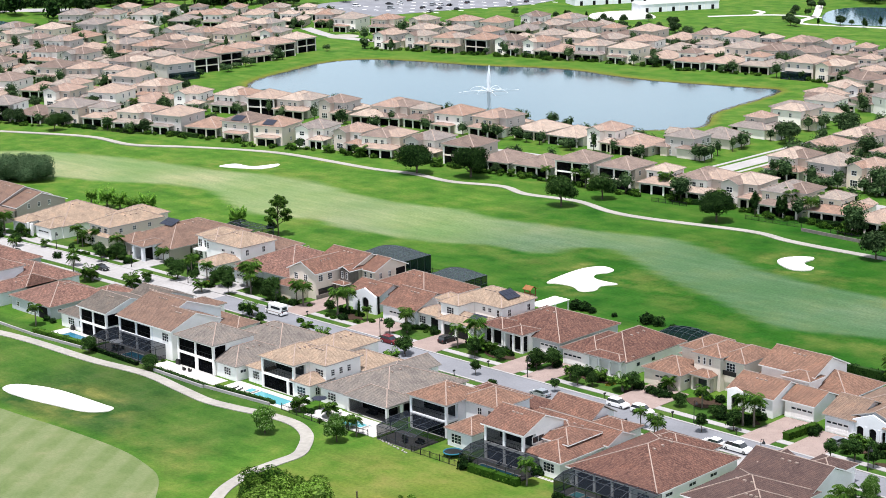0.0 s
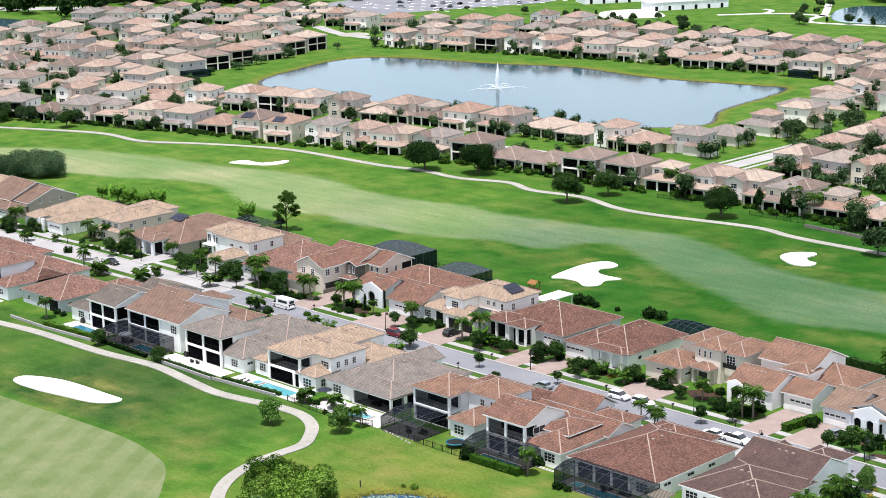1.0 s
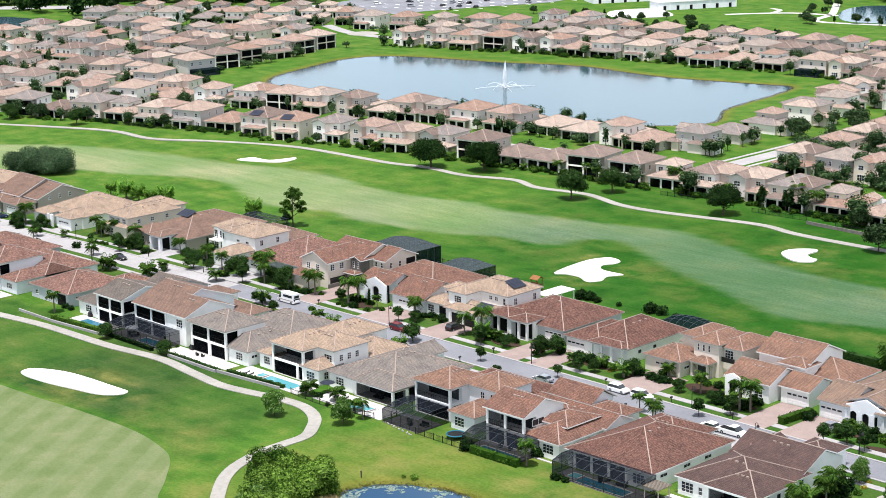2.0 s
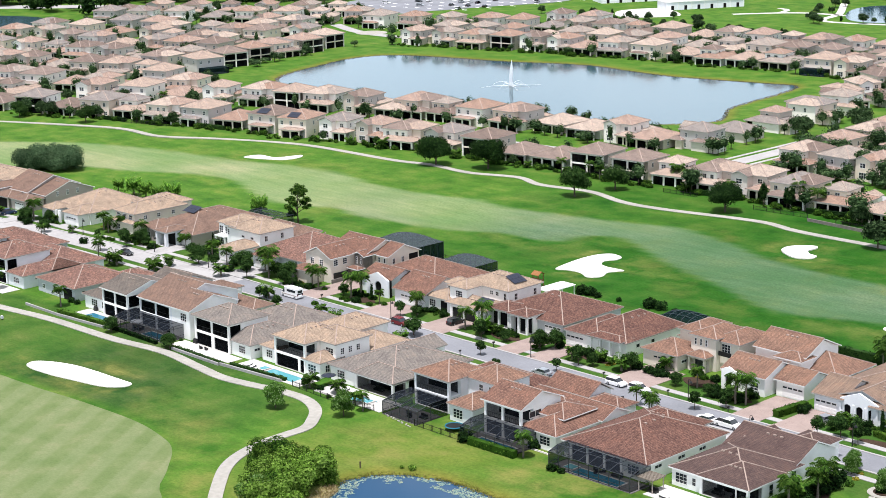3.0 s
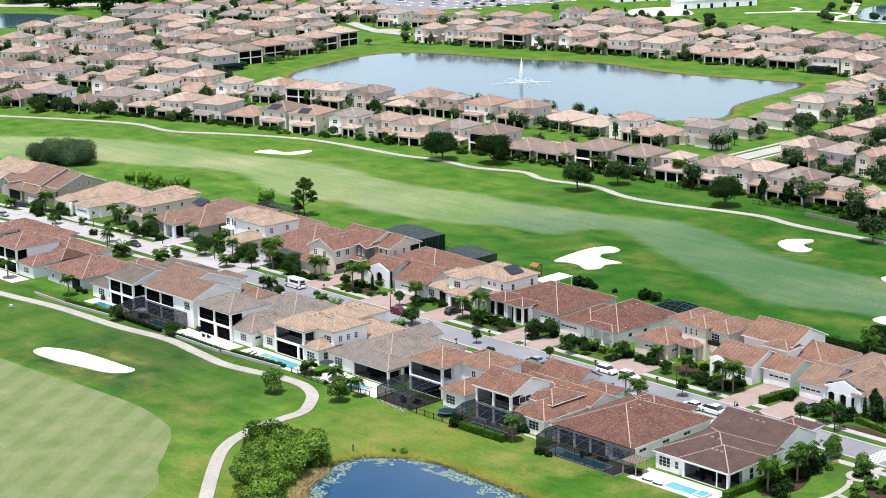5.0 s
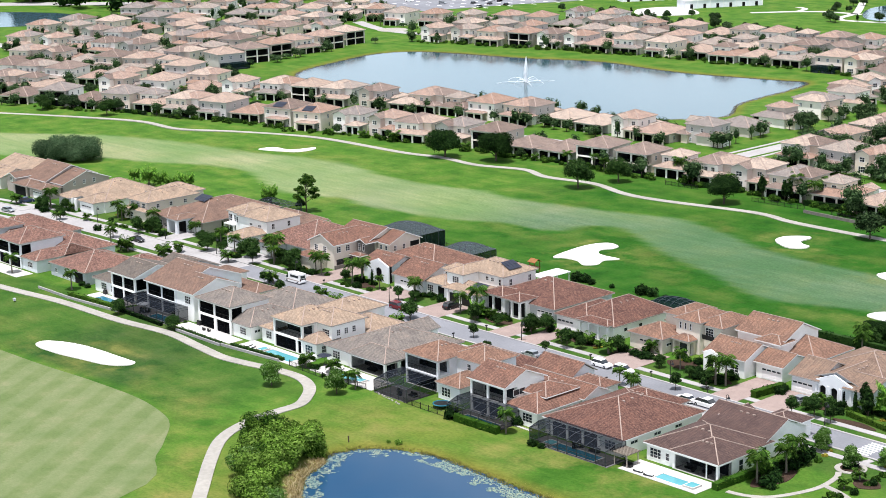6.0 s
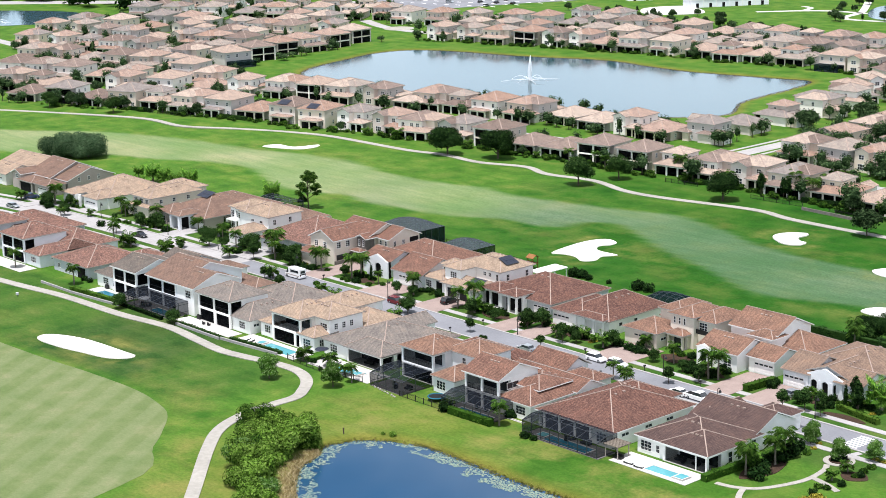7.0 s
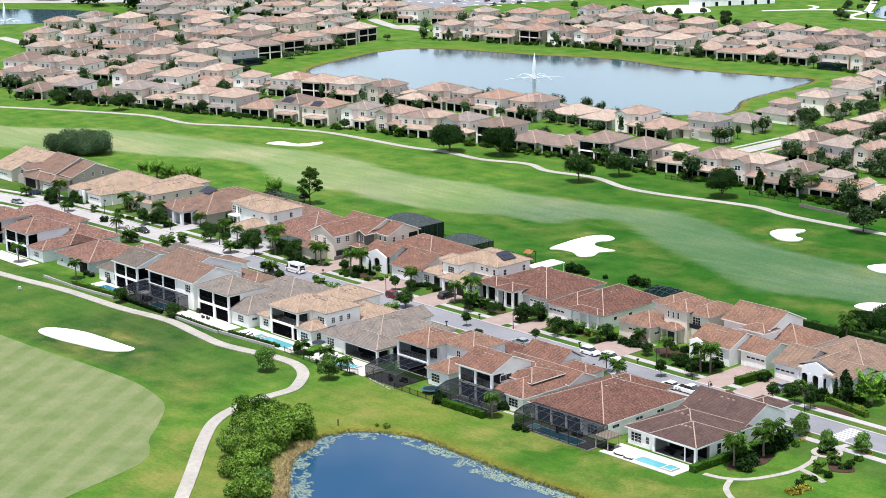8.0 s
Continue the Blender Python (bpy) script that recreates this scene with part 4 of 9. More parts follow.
def arch_porch(parent, x0, x1, y, h, wall, arches, depth=2.2, top="gable"):
    """A front wall with arched openings and a gabled parapet before a near-black box that stands for the entry's shade.
    """
    part("porch_recess", boxes((x0 + 0.1, x1 - 0.1, y + 0.35, y + depth, 0.0, h - 0.1)), M["void"], parent, "near-black panel standing for the shade of an entry")
    n = len(arches)
    bm = bmesh.new()
    xs = sorted([x0] + [e for c, w, t in arches for e in (c - w / 2, c + w / 2)] + [x1])
    for a, b in zip(xs[::2], xs[1::2]):
        box(bm, a, b, y, y + 0.35, 0, h)
    for c, w, t in arches:
        r = w / 2
        steps = 8
        for i in range(steps):
            u0, u1 = math.pi * i / steps, math.pi * (i + 1) / steps
            a, b = c - r * math.cos(u0), c - r * math.cos(u1)
            zl = min(t - r * 0.6 + r * 0.6 * math.sin(u0), t - r * 0.6 + r * 0.6 * math.sin(u1))
            box(bm, a, b, y, y + 0.35, zl, h)
    if top == "gable":
        v = [[bm.verts.new((x, yy, z)) for x, z in ((x0, h), (x1, h), ((x0 + x1) / 2, h + (x1 - x0) * 0.2))] for yy in (y, y + 0.35)]
        bm.faces.new(v[0]), bm.faces.new(v[1][::-1])
        for i in range(3):
            bm.faces.new((v[0][i], v[1][i], v[1][(i + 1) % 3], v[0][(i + 1) % 3]))
    part("arched_porch", bm, M[wall], parent, "stucco porch front with arched openings")


def cage(x0, x1, y0, y1, h=3.0, rise=0.7, bay=2.4, label="black aluminium pool screen enclosure behind the house", roof_mat="screen"):
    """A pool cage: posts and beams with screen panels; the roof rises towards the house."""
    root = thing("screen_enclosure", ((x0 + x1) / 2, (y0 + y1) / 2, 0), label, "screen enclosure", "pool cages")
    n = max(2, round((x1 - x0) / bay))
    ym = y0 + (y1 - y0) * 0.45
    w = 0.10
    for i in range(n + 1):
        x = x0 + (x1 - x0) * i / n
        bm = bmesh.new()
        beam(bm, (x, y0, 0), (x, y0, h), w), part("post", bm, M["bronze"], root)
        bm = bmesh.new()
        beam(bm, (x, y0, h), (x, ym, h + rise), w), beam(bm, (x, ym, h + rise), (x, y1, h + rise), w)
        part("rafter", bm, M["bronze"], root)
    for z in (0.9, h):
        bm = bmesh.new()
        beam(bm, (x0, y0, z), (x1, y0, z), w * 0.9), part("rail", bm, M["bronze"], root)
        for x in (x0, x1):
            bm = bmesh.new()
            beam(bm, (x, y0, z), (x, y1, z), w * 0.9), part("rail", bm, M["bronze"], root)
    bm = bmesh.new()
    beam(bm, (x0, ym, h + rise), (x1, ym, h + rise), w), part("ridge_beam", bm, M["bronze"], root)
    for x in (x0, x1):
        for y in (ym, y1):
            bm = bmesh.new()
            beam(bm, (x, y, 0), (x, y, h + rise), w), part("post", bm, M["bronze"], root)
    for i in range(n):
        a, b = x0 + (x1 - x0) * i / n, x0 + (x1 - x0) * (i + 1) / n
        bm = bmesh.new()
        for q in (((a, y0, 0), (b, y0, 0), (b, y0, h), (a, y0, h)), ((a, y0, h), (b, y0, h), (b, ym, h + rise), (a, ym, h + rise)), ((a, ym, h + rise), (b, ym, h + rise), (b, y1, h + rise), (a, y1, h + rise))):
            bm.faces.new([bm.verts.new(p) for p in q])
        part("screen_panel", bm, M[roof_mat], root)
    for x in (x0, x1):
        bm = bmesh.new()
        bm.faces.new([bm.verts.new(p) for p in ((x, y0, 0), (x, y1, 0), (x, y1, h + rise), (x, ym, h + rise), (x, y0, h))])
        part("screen_panel", bm, M[roof_mat], root)
    return root


def domed_cage(x0, x1, y0, y1, h, rise, wall_mat, label, canopy="screen_roof"):
    """A pool cage with upright screen walls and a roof that swells to the middle both ways."""
    root = thing("screen_enclosure", ((x0 + x1) / 2, (y0 + y1) / 2, 0), label, "screen enclosure", "pool cages")
    n, m, w = max(4, round((x1 - x0) / 2.0)), 8, 0.10

    def top(i, j):
        u, v = i / n, j / m
        return (x0 + (x1 - x0) * u, y0 + (y1 - y0) * v, h + rise * (math.sin(math.pi * u) * math.sin(math.pi * v)) ** 0.55)

    for i in range(n + 1):
        x = x0 + (x1 - x0) * i / n
        bm = bmesh.new()
        tube(bm, [top(i, j) for j in range(m + 1)], [w / 2] * (m + 1), 4)
        part("rafter", bm, M["bronze"], root)
        for y in (y0, y1):
            bm = bmesh.new()
            beam(bm, (x, y, 0), (x, y, h), w), part("post", bm, M["bronze"], root)
    for j in (2, 4, 6):
        bm = bmesh.new()
        tube(bm, [top(i, j) for i in range(n + 1)], [w * 0.4] * (n + 1), 4)
        part("purlin", bm, M["bronze"], root)
        for x in (x0, x1):
            bm = bmesh.new()
            y = y0 + (y1 - y0) * j / m
            beam(bm, (x, y, 0), (x, y, h), w), part("post", bm, M["bronze"], root)
    for z in (0.9, h):
        for a, b in (((x0, y0), (x1, y0)), ((x0, y1), (x1, y1)), ((x0, y0), (x0, y1)), ((x1, y0), (x1, y1))):
            bm = bmesh.new()
            beam(bm, (*a, z), (*b, z), w * 0.9), part("rail", bm, M["bronze"], root)
    for i in range(n):
        bm = bmesh.new()
        for j in range(m):
            bm.faces.new([bm.verts.new(p) for p in (top(i, j), top(i + 1, j), top(i + 1, j + 1), top(i, j + 1))])
        part("roof_panel", bm, M[canopy], root, "fine roof screen")
        a, b = x0 + (x1 - x0) * i / n, x0 + (x1 - x0) * (i + 1) / n
        for y in (y0, y1):
            bm = bmesh.new()
            bm.faces.new([bm.verts.new(p) for p in ((a, y, 0), (b, y, 0), (b, y, h), (a, y, h))])
            part("screen_panel", bm, M[wall_mat], root)
    for x in (x0, x1):
        bm = bmesh.new()
        bm.faces.new([bm.verts.new(p) for p in ((x, y0, 0), (x, y1, 0), (x, y1, h), (x, y0, h))])
        part("screen_panel", bm, M[wall_mat], root)
    return root


def pool(x0, x1, y0, y1, spa=None, label="turquoise swimming pool set in a pale deck", water="pool"):
    root = thing("swimming_pool", ((x0 + x1) / 2, (y0 + y1) / 2, 0), label, "pool", "backyard pools")
    c = 0.3
    part("coping", boxes((x0 - c, x1 + c, y0 - c, y0, -0.1, 0.16), (x0 - c, x1 + c, y1, y1 + c, -0.1, 0.16), (x0 - c, x0, y0, y1, -0.1, 0.16), (x1, x1 + c, y0, y1, -0.1, 0.16)), M["deck"], root)
    part("water", boxes((x0, x1, y0, y1, -0.1, 0.10)), M[water], root)
    if spa:
        a, b, d, e = spa
        part("spa", boxes((a - 0.25, b + 0.25, d - 0.25, e + 0.25, 0, 0.42)), M["deck"], root)
        part("spa_water", boxes((a, b, d, e, 0.3, 0.44)), M["pool"], root)


def patio(x0, x1, y0, y1, mat="deck", label="pale stone pool deck", name="pool_deck", z=0.09):
    setting(name, boxes((x0, x1, y0, y1, -0.1, z)), M[mat], label, "deck" if name == "pool_deck" else name)


def house(x, y, label, category="house", group=""):
    return thing("house", (x, y, 0), label, category, group)

# ---- the row of houses whose backyards face the near fairway ----
GROUP_N, GROUP_R = "houses backing on the near fairway", "houses across the street"


def house_n0():
    r = house(-141, -10, "grey-walled house with red-brown tile roof", group=GROUP_N)
    block(r, -151, -130, -22, 3, 3.4, mat="roof_rose", wall="grey")
    block(r, -146, -135, -25, -12, 6.6, mat="roof_rose", wall="grey", lanai=3.0, storeys=2)


def house_n1():
    r = house(-117, -10, "pale grey two-storey house with screened balcony and red tile roof", group=GROUP_N)
    block(r, -127.5, -107.2, -17, -0.8, 3.4, mat="roof_rose", wall="pale")
    block(r, -127, -114.4, -25.9, -12, 6.8, mat="roof_rose", wall="pale", lanai=3.2, storeys=2)
    block(r, -115.3, -107.2, -25.5, -8, 3.4, mat="roof_rose", wall="pale")
    window(r, "S", -111, -25.0, 1.0, 2.4, 1.5, 3, 2)
    window(r, "E", -107.7, -21, 1.8, 1.4, 0.6, 2, 1)


def house_n2():
    r = house(-96, -10, "pale grey single-storey house with weathered red tile roof", group=GROUP_N)
    block(r, -104.6, -87.2, -23.5, -6, 3.4, mat="roof_rose", wall="grey", pitch=0.36)
    block(r, -93, -83.4, -11, -0.6, 3.4, mat="roof_rose", wall="grey", pitch=0.34)
    window(r, "S", -101.5, -23.0, 1.0, 1.2, 1.2)
    window(r, "S", -96.0, -23.0, 0.6, 2.6, 1.9, 3, 2)
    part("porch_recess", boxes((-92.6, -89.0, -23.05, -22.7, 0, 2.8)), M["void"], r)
    window(r, "E", -87.7, -20.5, 1.6, 1.2, 0.8, 1, 1)


def house_n3():
    r = house(-72, -10, "white house with two-storey screened porch and dark brown roof", group=GROUP_N)
    block(r, -83, -73, -24, -12, 3.4, mat="roof_slate", wall="white")
    block(r, -74, -62.7, -25, -10.8, 6.8, "gable_x", mat="roof_slate", wall="white", lanai=3.4, storeys=2, edge="trim", pitch=0.31)
    block(r, -83, -63, -13, -3, 3.4, mat="roof_slate", wall="white")
    block(r, -80.5, -68.6, -8, 5, 3.6, "gable_x", mat="roof_slate", wall="pale", pitch=0.38)
    window(r, "S", -78.5, -23.5, 0.9, 2.4, 1.7, 3, 3)
    window(r, "S", -75.0, -23.5, 0.9, 0.8, 1.7, 1, 2)


def house_n4():
    r = house(-51, -10, "white two-storey house with long porch and brown tile roof", group=GROUP_N)
    block(r, -60.5, -47.0, -23.8, -3.9, 6.8, "gable_x", mat="roof_brown", wall="pale", lanai=3.6, posts=1, storeys=2, pitch=0.36, edge="trim")
    block(r, -49.0, -40.3, -23.76, -9.6, 6.8, "gable_x", mat="roof_brown", wall="white", pitch=0.38, edge="trim")
    block(r, -66.6, -58.6, -3.5, 6.2, 3.5, mat="roof_brown", wall="white", pitch=0.4)
    block(r, -60, -41, -5, 1.5, 3.3, mat="roof_brown", wall="white")
    window(r, "S", -43.0, -23.28, 4.0, 2.2, 1.9, 3, 3)
    window(r, "E", -40.8, -21, 3.9, 0.9, 1.5, 1, 2)


def house_n5():
    r = house(-27, -10, "white house with open two-storey porch and grey-brown tile roof", group=GROUP_N)
    block(r, -38.6, -25.2, -24.4, -12.4, 6.8, mat="roof_grey", wall="white", lanai=3.4, posts=1, storeys=2, pier=-31.5)
    block(r, -30, -18.6, -23.7, -8, 3.4, mat="roof_grey", wall="white")
    block(r, -38, -17.5, -13, 4.5, 3.4, mat="roof_grey", wall="white")
    window(r, "S", -22.0, -23.2, 0.9, 2.2, 1.7, 3, 3)
    window(r, "E", -19.1, -21.4, 1.6, 1.6, 0.7, 2, 1)


def house_n6():
    r = house(-5, -10, "white two-storey house with tan tile roof and covered balcony", group=GROUP_N)
    block(r, -13.2, -2.0, -22.2, -9.5, 6.8, mat="roof_tan", wall="white", lanai=3.4, storeys=2, posts=0, screen="low", pier=-4.6)
    block(r, -8, 3.0, -18.0, -7.5, 6.8, mat="roof_tan", wall="white")
    block(r, -18.2, -11.5, -21.6, -8, 3.4, mat="roof_tan", wall="white")
    block(r, -3.6, 2.6, -22, -15, 3.5, mat="roof_tan", wall="white", pitch=0.5)
    block(r, -17, -6, -8, 6, 5.0, mat="roof_tan", wall="white")
    block(r, -8, 4, -8, 3, 3.4, mat="roof_tan", wall="white")
    window(r, "S", -15.2, -21.1, 0.9, 2.0, 1.8, 3, 3)
    window(r, "S", -0.5, -21.5, 0.7, 2.6, 1.9, 3, 3)
    window(r, "S", 0.6, -17.5, 4.0, 2.4, 1.6, 3, 3)
    for y in (-15.6, -13.4, -11.2):
        window(r, "E", 2.5, y, 4.1, 1.0, 1.4, 2, 3)
    for y in (-19.5,):
        window(r, "E", 2.1, y, 1.0, 1.2, 1.6, 2, 2)
    for y in (-14.5, -11.5):
        window(r, "E", 2.5, y, 2.1, 2.0, 0.6, 2, 1)


def house_n7():
    r = house(13, -10, "white single-storey house with grey-brown tile roof and deep lanai", group=GROUP_N)
    block(r, 3.2, 23.8, -20.5, 2, 3.4, mat="roof_grey", wall="white", pitch=0.36, back=4.0)
    walls(r, 3.7, 11.6, -20, -15.9, 0, 3.35, "white")
    block(r, 11.3, 23.8, -20.9, -13, 3.5, mat="roof_grey", wall="white", lanai=3.6, pitch=0.5, posts=0, screen="open")
    block(r, 4, 12, -2, 6, 3.4, "gable_y", mat="roof_grey", wall="white")
    window(r, "S", 7.0, -20.0, 0.9, 2.4, 1.7, 3, 3)


def house_n8():
    r = house(36, -10, "pale grey house with terracotta tile roof, balcony and bay wing", group=GROUP_N)
    block(r, 27.4, 38.3, -19.2, -8, 6.8, mat="roof_blush", wall="pale", lanai=3.2, storeys=2, posts=0, screen="low")
    block(r, 36, 46.5, -14.0, -4, 6.6, mat="roof_blush", wall="pale")
    block(r, 39.6, 46.9, -21.3, -12, 3.5, mat="roof_blush", wall="pale", pitch=0.5)
    block(r, 27, 47, -10, 4, 3.4, mat="roof_red", wall="pale")
    window(r, "S", 42.4, -20.8, 0.7, 2.6, 1.9, 3, 3)
    for x in (41.5, 44.2):
        window(r, "S", x, -13.5, 4.2, 1.1, 1.5, 2, 2)
    window(r, "E", 46.4, -17.2, 0.9, 1.2, 1.7, 2, 2)


def house_n9():
    r = house(59, -10, "white house with red-brown tile roof and screened balcony", group=GROUP_N)
    block(r, 49.6, 60.3, -21.9, -10, 6.8, "gable_x", mat="roof_mix", wall="white", lanai=3.4, storeys=2, edge="trim", screen="low")
    block(r, 58.5, 68.4, -21.2, -4, 3.4, mat="roof_mix", wall="white", edge="trim")
    block(r, 49, 69.2, -9.2, -0.9, 3.6, "gable_x", mat="roof_mix", wall="white", edge="trim")
    block(r, 46.8, 58.4, -0.9, 6.6, 3.7, "gable_x", mat="roof_mix", wall="pale", pitch=0.6)
    block(r, 57.6, 66.6, -1.6, 4.6, 3.3, mat="roof_mix", wall="white", pitch=0.36)
    block(r, 57.5, 66.2, -16.6, -7, 5.0, mat="roof_mix", wall="white", pitch=0.3, edge="trim")
    window(r, "S", 65.2, -20.7, 0.9, 2.6, 1.8, 3, 3)
    window(r, "E", 59.8, -17.5, 4.4, 3.2, 1.3, 2, 1)


def house_n10():
    r = house(80, -10, "white single-storey house with broad red-brown tile roof", group=GROUP_N)
    block(r, 69.6, 90.0, -21.3, 2.4, 3.4, mat="roof_red", wall="white", pitch=0.38, edge="trim")
    block(r, 70.5, 84, -7, 5.2, 3.45, mat="roof_red", wall="white", pitch=0.4)
    # flat near-black panel in place of the lanai's shade
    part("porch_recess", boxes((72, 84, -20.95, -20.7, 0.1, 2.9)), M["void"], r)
    for x in (72, 76, 80, 84):
        part("column", boxes((x - 0.25, x + 0.25, -21.15, -20.8, 0, 3.2)), M["white"], r)
    window(r, "S", 86.6, -20.8, 0.7, 2.6, 1.9, 3, 3)
    for y in (-17.5, -11.0, -5.0):
        window(r, "E", 89.5, y, 1.9, 2.0, 0.7, 2, 1)


def house_n11():
    r = house(101, -8, "white single-storey house with ribbed brown tile roof and open lanai", group=GROUP_N)
    block(r, 92.6, 109.6, -18.6, -2, 3.4, mat="roof_dark", wall="white", pitch=0.4, edge="trim", back=4.6)
    walls(r, 93.1, 99.3, -18.1, -13.4, 0, 3.35, "white")
    block(r, 98.9, 110.3, -18.9, -7.6, 3.5, mat="roof_dark", wall="white", lanai=4.0, pitch=0.42, edge="trim", posts=0, screen="open")
    part("column", boxes((107.0, 107.2, -18.35, -18.15, 0, 2.9)), M["white"], r)
    block(r, 93, 109.2, -4.0, 9.0, 3.6, "gable_x", mat="roof_dark", wall="white", pitch=0.44, edge="trim")
    block(r, 99.5, 107, 5, 13.5, 3.4, mat="roof_dark", wall="white", pitch=0.4, edge="trim")
    block(r, 92, 99.5, -1, 8, 3.4, "gable_y", mat="roof_dark", wall="white", edge="trim")
    window(r, "S", 95.2, -18.1, 0.7, 2.6, 1.9, 3, 3)
    window(r, "S", 98.0, -18.1, 0.9, 0.9, 1.5, 1, 2)
    for y, w, z in ((-12.0, 1.2, 0.5), (-9.4, 1.0, 0.5), (-4.5, 1.4, 0.6)):
        window(r, "E", 109.8 if y < -7 else 109.1, y, z, w, 2.2, 1, 2)


for build in (house_n0, house_n1, house_n2, house_n3, house_n4, house_n5, house_n6, house_n7, house_n8, house_n9, house_n10, house_n11):
    build()

# pools, decks and cages behind them
patio(-19, 3, -28.2, -22.4)
pool(-10.2, -0.4, -27.2, -24.0, (-12.4, -10.8, -26.4, -24.6))
patio(7, 27, -27.5, -21)
pool(13.5, 22, -26.3, -23.4, (20, 21.8, -26, -24.2))
patio(92.5, 110.5, -25.3, -19.2)
pool(100.2, 106.2, -24.2, -21.8, (106.9, 108.8, -24.0, -22.0))
patio(71.5, 91, -26.6, -21.6, "deck_shaded", "paver pool deck with the screens' shade in its colour")
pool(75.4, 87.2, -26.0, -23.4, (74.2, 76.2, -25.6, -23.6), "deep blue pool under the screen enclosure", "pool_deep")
cage(71.5, 90.6, -26.5, -21.0, 2.9, 0.7)
patio(28, 38, -27.6, -21, "deck_shaded", "paver pool deck with the screens' shade in its colour")
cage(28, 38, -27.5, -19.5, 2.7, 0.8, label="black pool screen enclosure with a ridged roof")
patio(49.5, 63, -27.3, -21.5, "deck_shaded", "paver pool deck with the screens' shade in its colour")
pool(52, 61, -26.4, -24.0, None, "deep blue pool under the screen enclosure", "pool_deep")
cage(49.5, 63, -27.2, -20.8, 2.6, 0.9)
patio(-62.5, -43, -29, -22, "deck_shaded", "paver pool deck with the screens' shade in its colour")
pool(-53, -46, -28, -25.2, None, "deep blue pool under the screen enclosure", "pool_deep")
cage(-62.5, -43.2, -28.8, -22.5, 2.7, 0.6)
patio(-80, -64, -29, -24)
pool(-76, -67, -28.2, -25.6, None, "small dark blue pool on a pale deck", "pool_deep")
patio(-42, -21, -28.0, -24)
patio(-128, -108, -31, -26)

# ---- the row across the street, fronts to the street ----


def house_z0():
    r = house(-217, 38, "cream single-storey house with broad sand tile roof", group=GROUP_R)
    block(r, -226, -206, 27, 48, 3.6, "gable_x", mat="roof_tan", wall="cream", pitch=0.34)
    block(r, -221, -208, 21.5, 34, 3.6, "gable_x", mat="roof_tan", wall="cream", pitch=0.36)
    garage(r, -213.5, 22.0)
    window(r, "E", -206.5, 36, 1.0, 1.2, 1.5)


def house_z():
    r = house(-194, 40, "taupe two-storey house with steep brown gable roof", group=GROUP_R)
    block(r, -204, -190, 27, 46, 4.2, "gable_x", mat="roof_brown", wall="taupe", pitch=0.42, edge="trim")
    block(r, -191, -182.5, 28.5, 46, 4.0, "gable_x", mat="roof_brown", wall="taupe", pitch=0.37, edge="trim")
    block(r, -206.5, -200, 22.4, 30, 4.7, "gable_y", mat="roof_brown", wall="taupe", pitch=0.4, edge="trim")
    block(r, -201, -192, 21.5, 29, 3.3, mat="roof_brown", wall="taupe", pitch=0.34)
    block(r, -192, -183, 21.8, 29, 3.3, mat="roof_brown", wall="taupe", pitch=0.34)
    garage(r, -187, 22.3)
    window(r, "S", -203.2, 22.9, 3.2, 1.4, 1.3)
    part("porch_recess", boxes((-199.5, -193.5, 21.9, 22.03, 0, 2.7)), M["void"], r, "near-black panel standing for the shade of an entry")
    for y in (33, 36.5, 40):
        window(r, "E", -183, y, 3.2, 0.9, 1.4)
    window(r, "S", -187.5, 29.0, 3.0, 0.9, 0.7)


def house_a0():
    r = house(-162, 36, "white single-storey house with blended salmon tile roof", group=GROUP_R)
    block(r, -172, -152, 27, 49, 3.5, mat="roof_tan", wall="white")
    block(r, -161, -152.6, 23.4, 34, 3.5, mat="roof_tan", wall="white")
    block(r, -171, -164, 22.5, 30, 3.6, mat="roof_tan", wall="white")
    garage(r, -156.8, 23.9)
    for x in (-164.2, -162.2):
        part("column", boxes((x - 0.35, x + 0.35, 23.2, 23.9, 0, 3.6)), M["white"], r)
    part("porch_recess", boxes((-164, -161.2, 26.9, 27.2, 0, 3)), M["void"], r)
    r.location += Vector((-2.2, -1.8, 0))


def house_a1():
    r = house(-140, 38, "cream two-storey house with salmon tile roof", group=GROUP_R)
    block(r, -145.5, -135.2, 27.4, 46, 5.7, mat="roof_tan", wall="beige")
    block(r, -149, -138, 36, 50, 5.9, mat="roof_tan", wall="beige")
    block(r, -146.5, -134.6, 26.2, 31, 3.2, mat="roof_tan", wall="beige", pitch=0.34)
    for x in (-143.4, -140.4, -137.6):
        window(r, "S", x, 27.9, 3.75, 1.6, 1.4, 3, 2)
    window(r, "S", -142, 26.7, 0.8, 1.4, 1.5)
    for y in (31.5, 36, 41):
        window(r, "E", -135.7, y, 3.6, 1.1, 1.2)


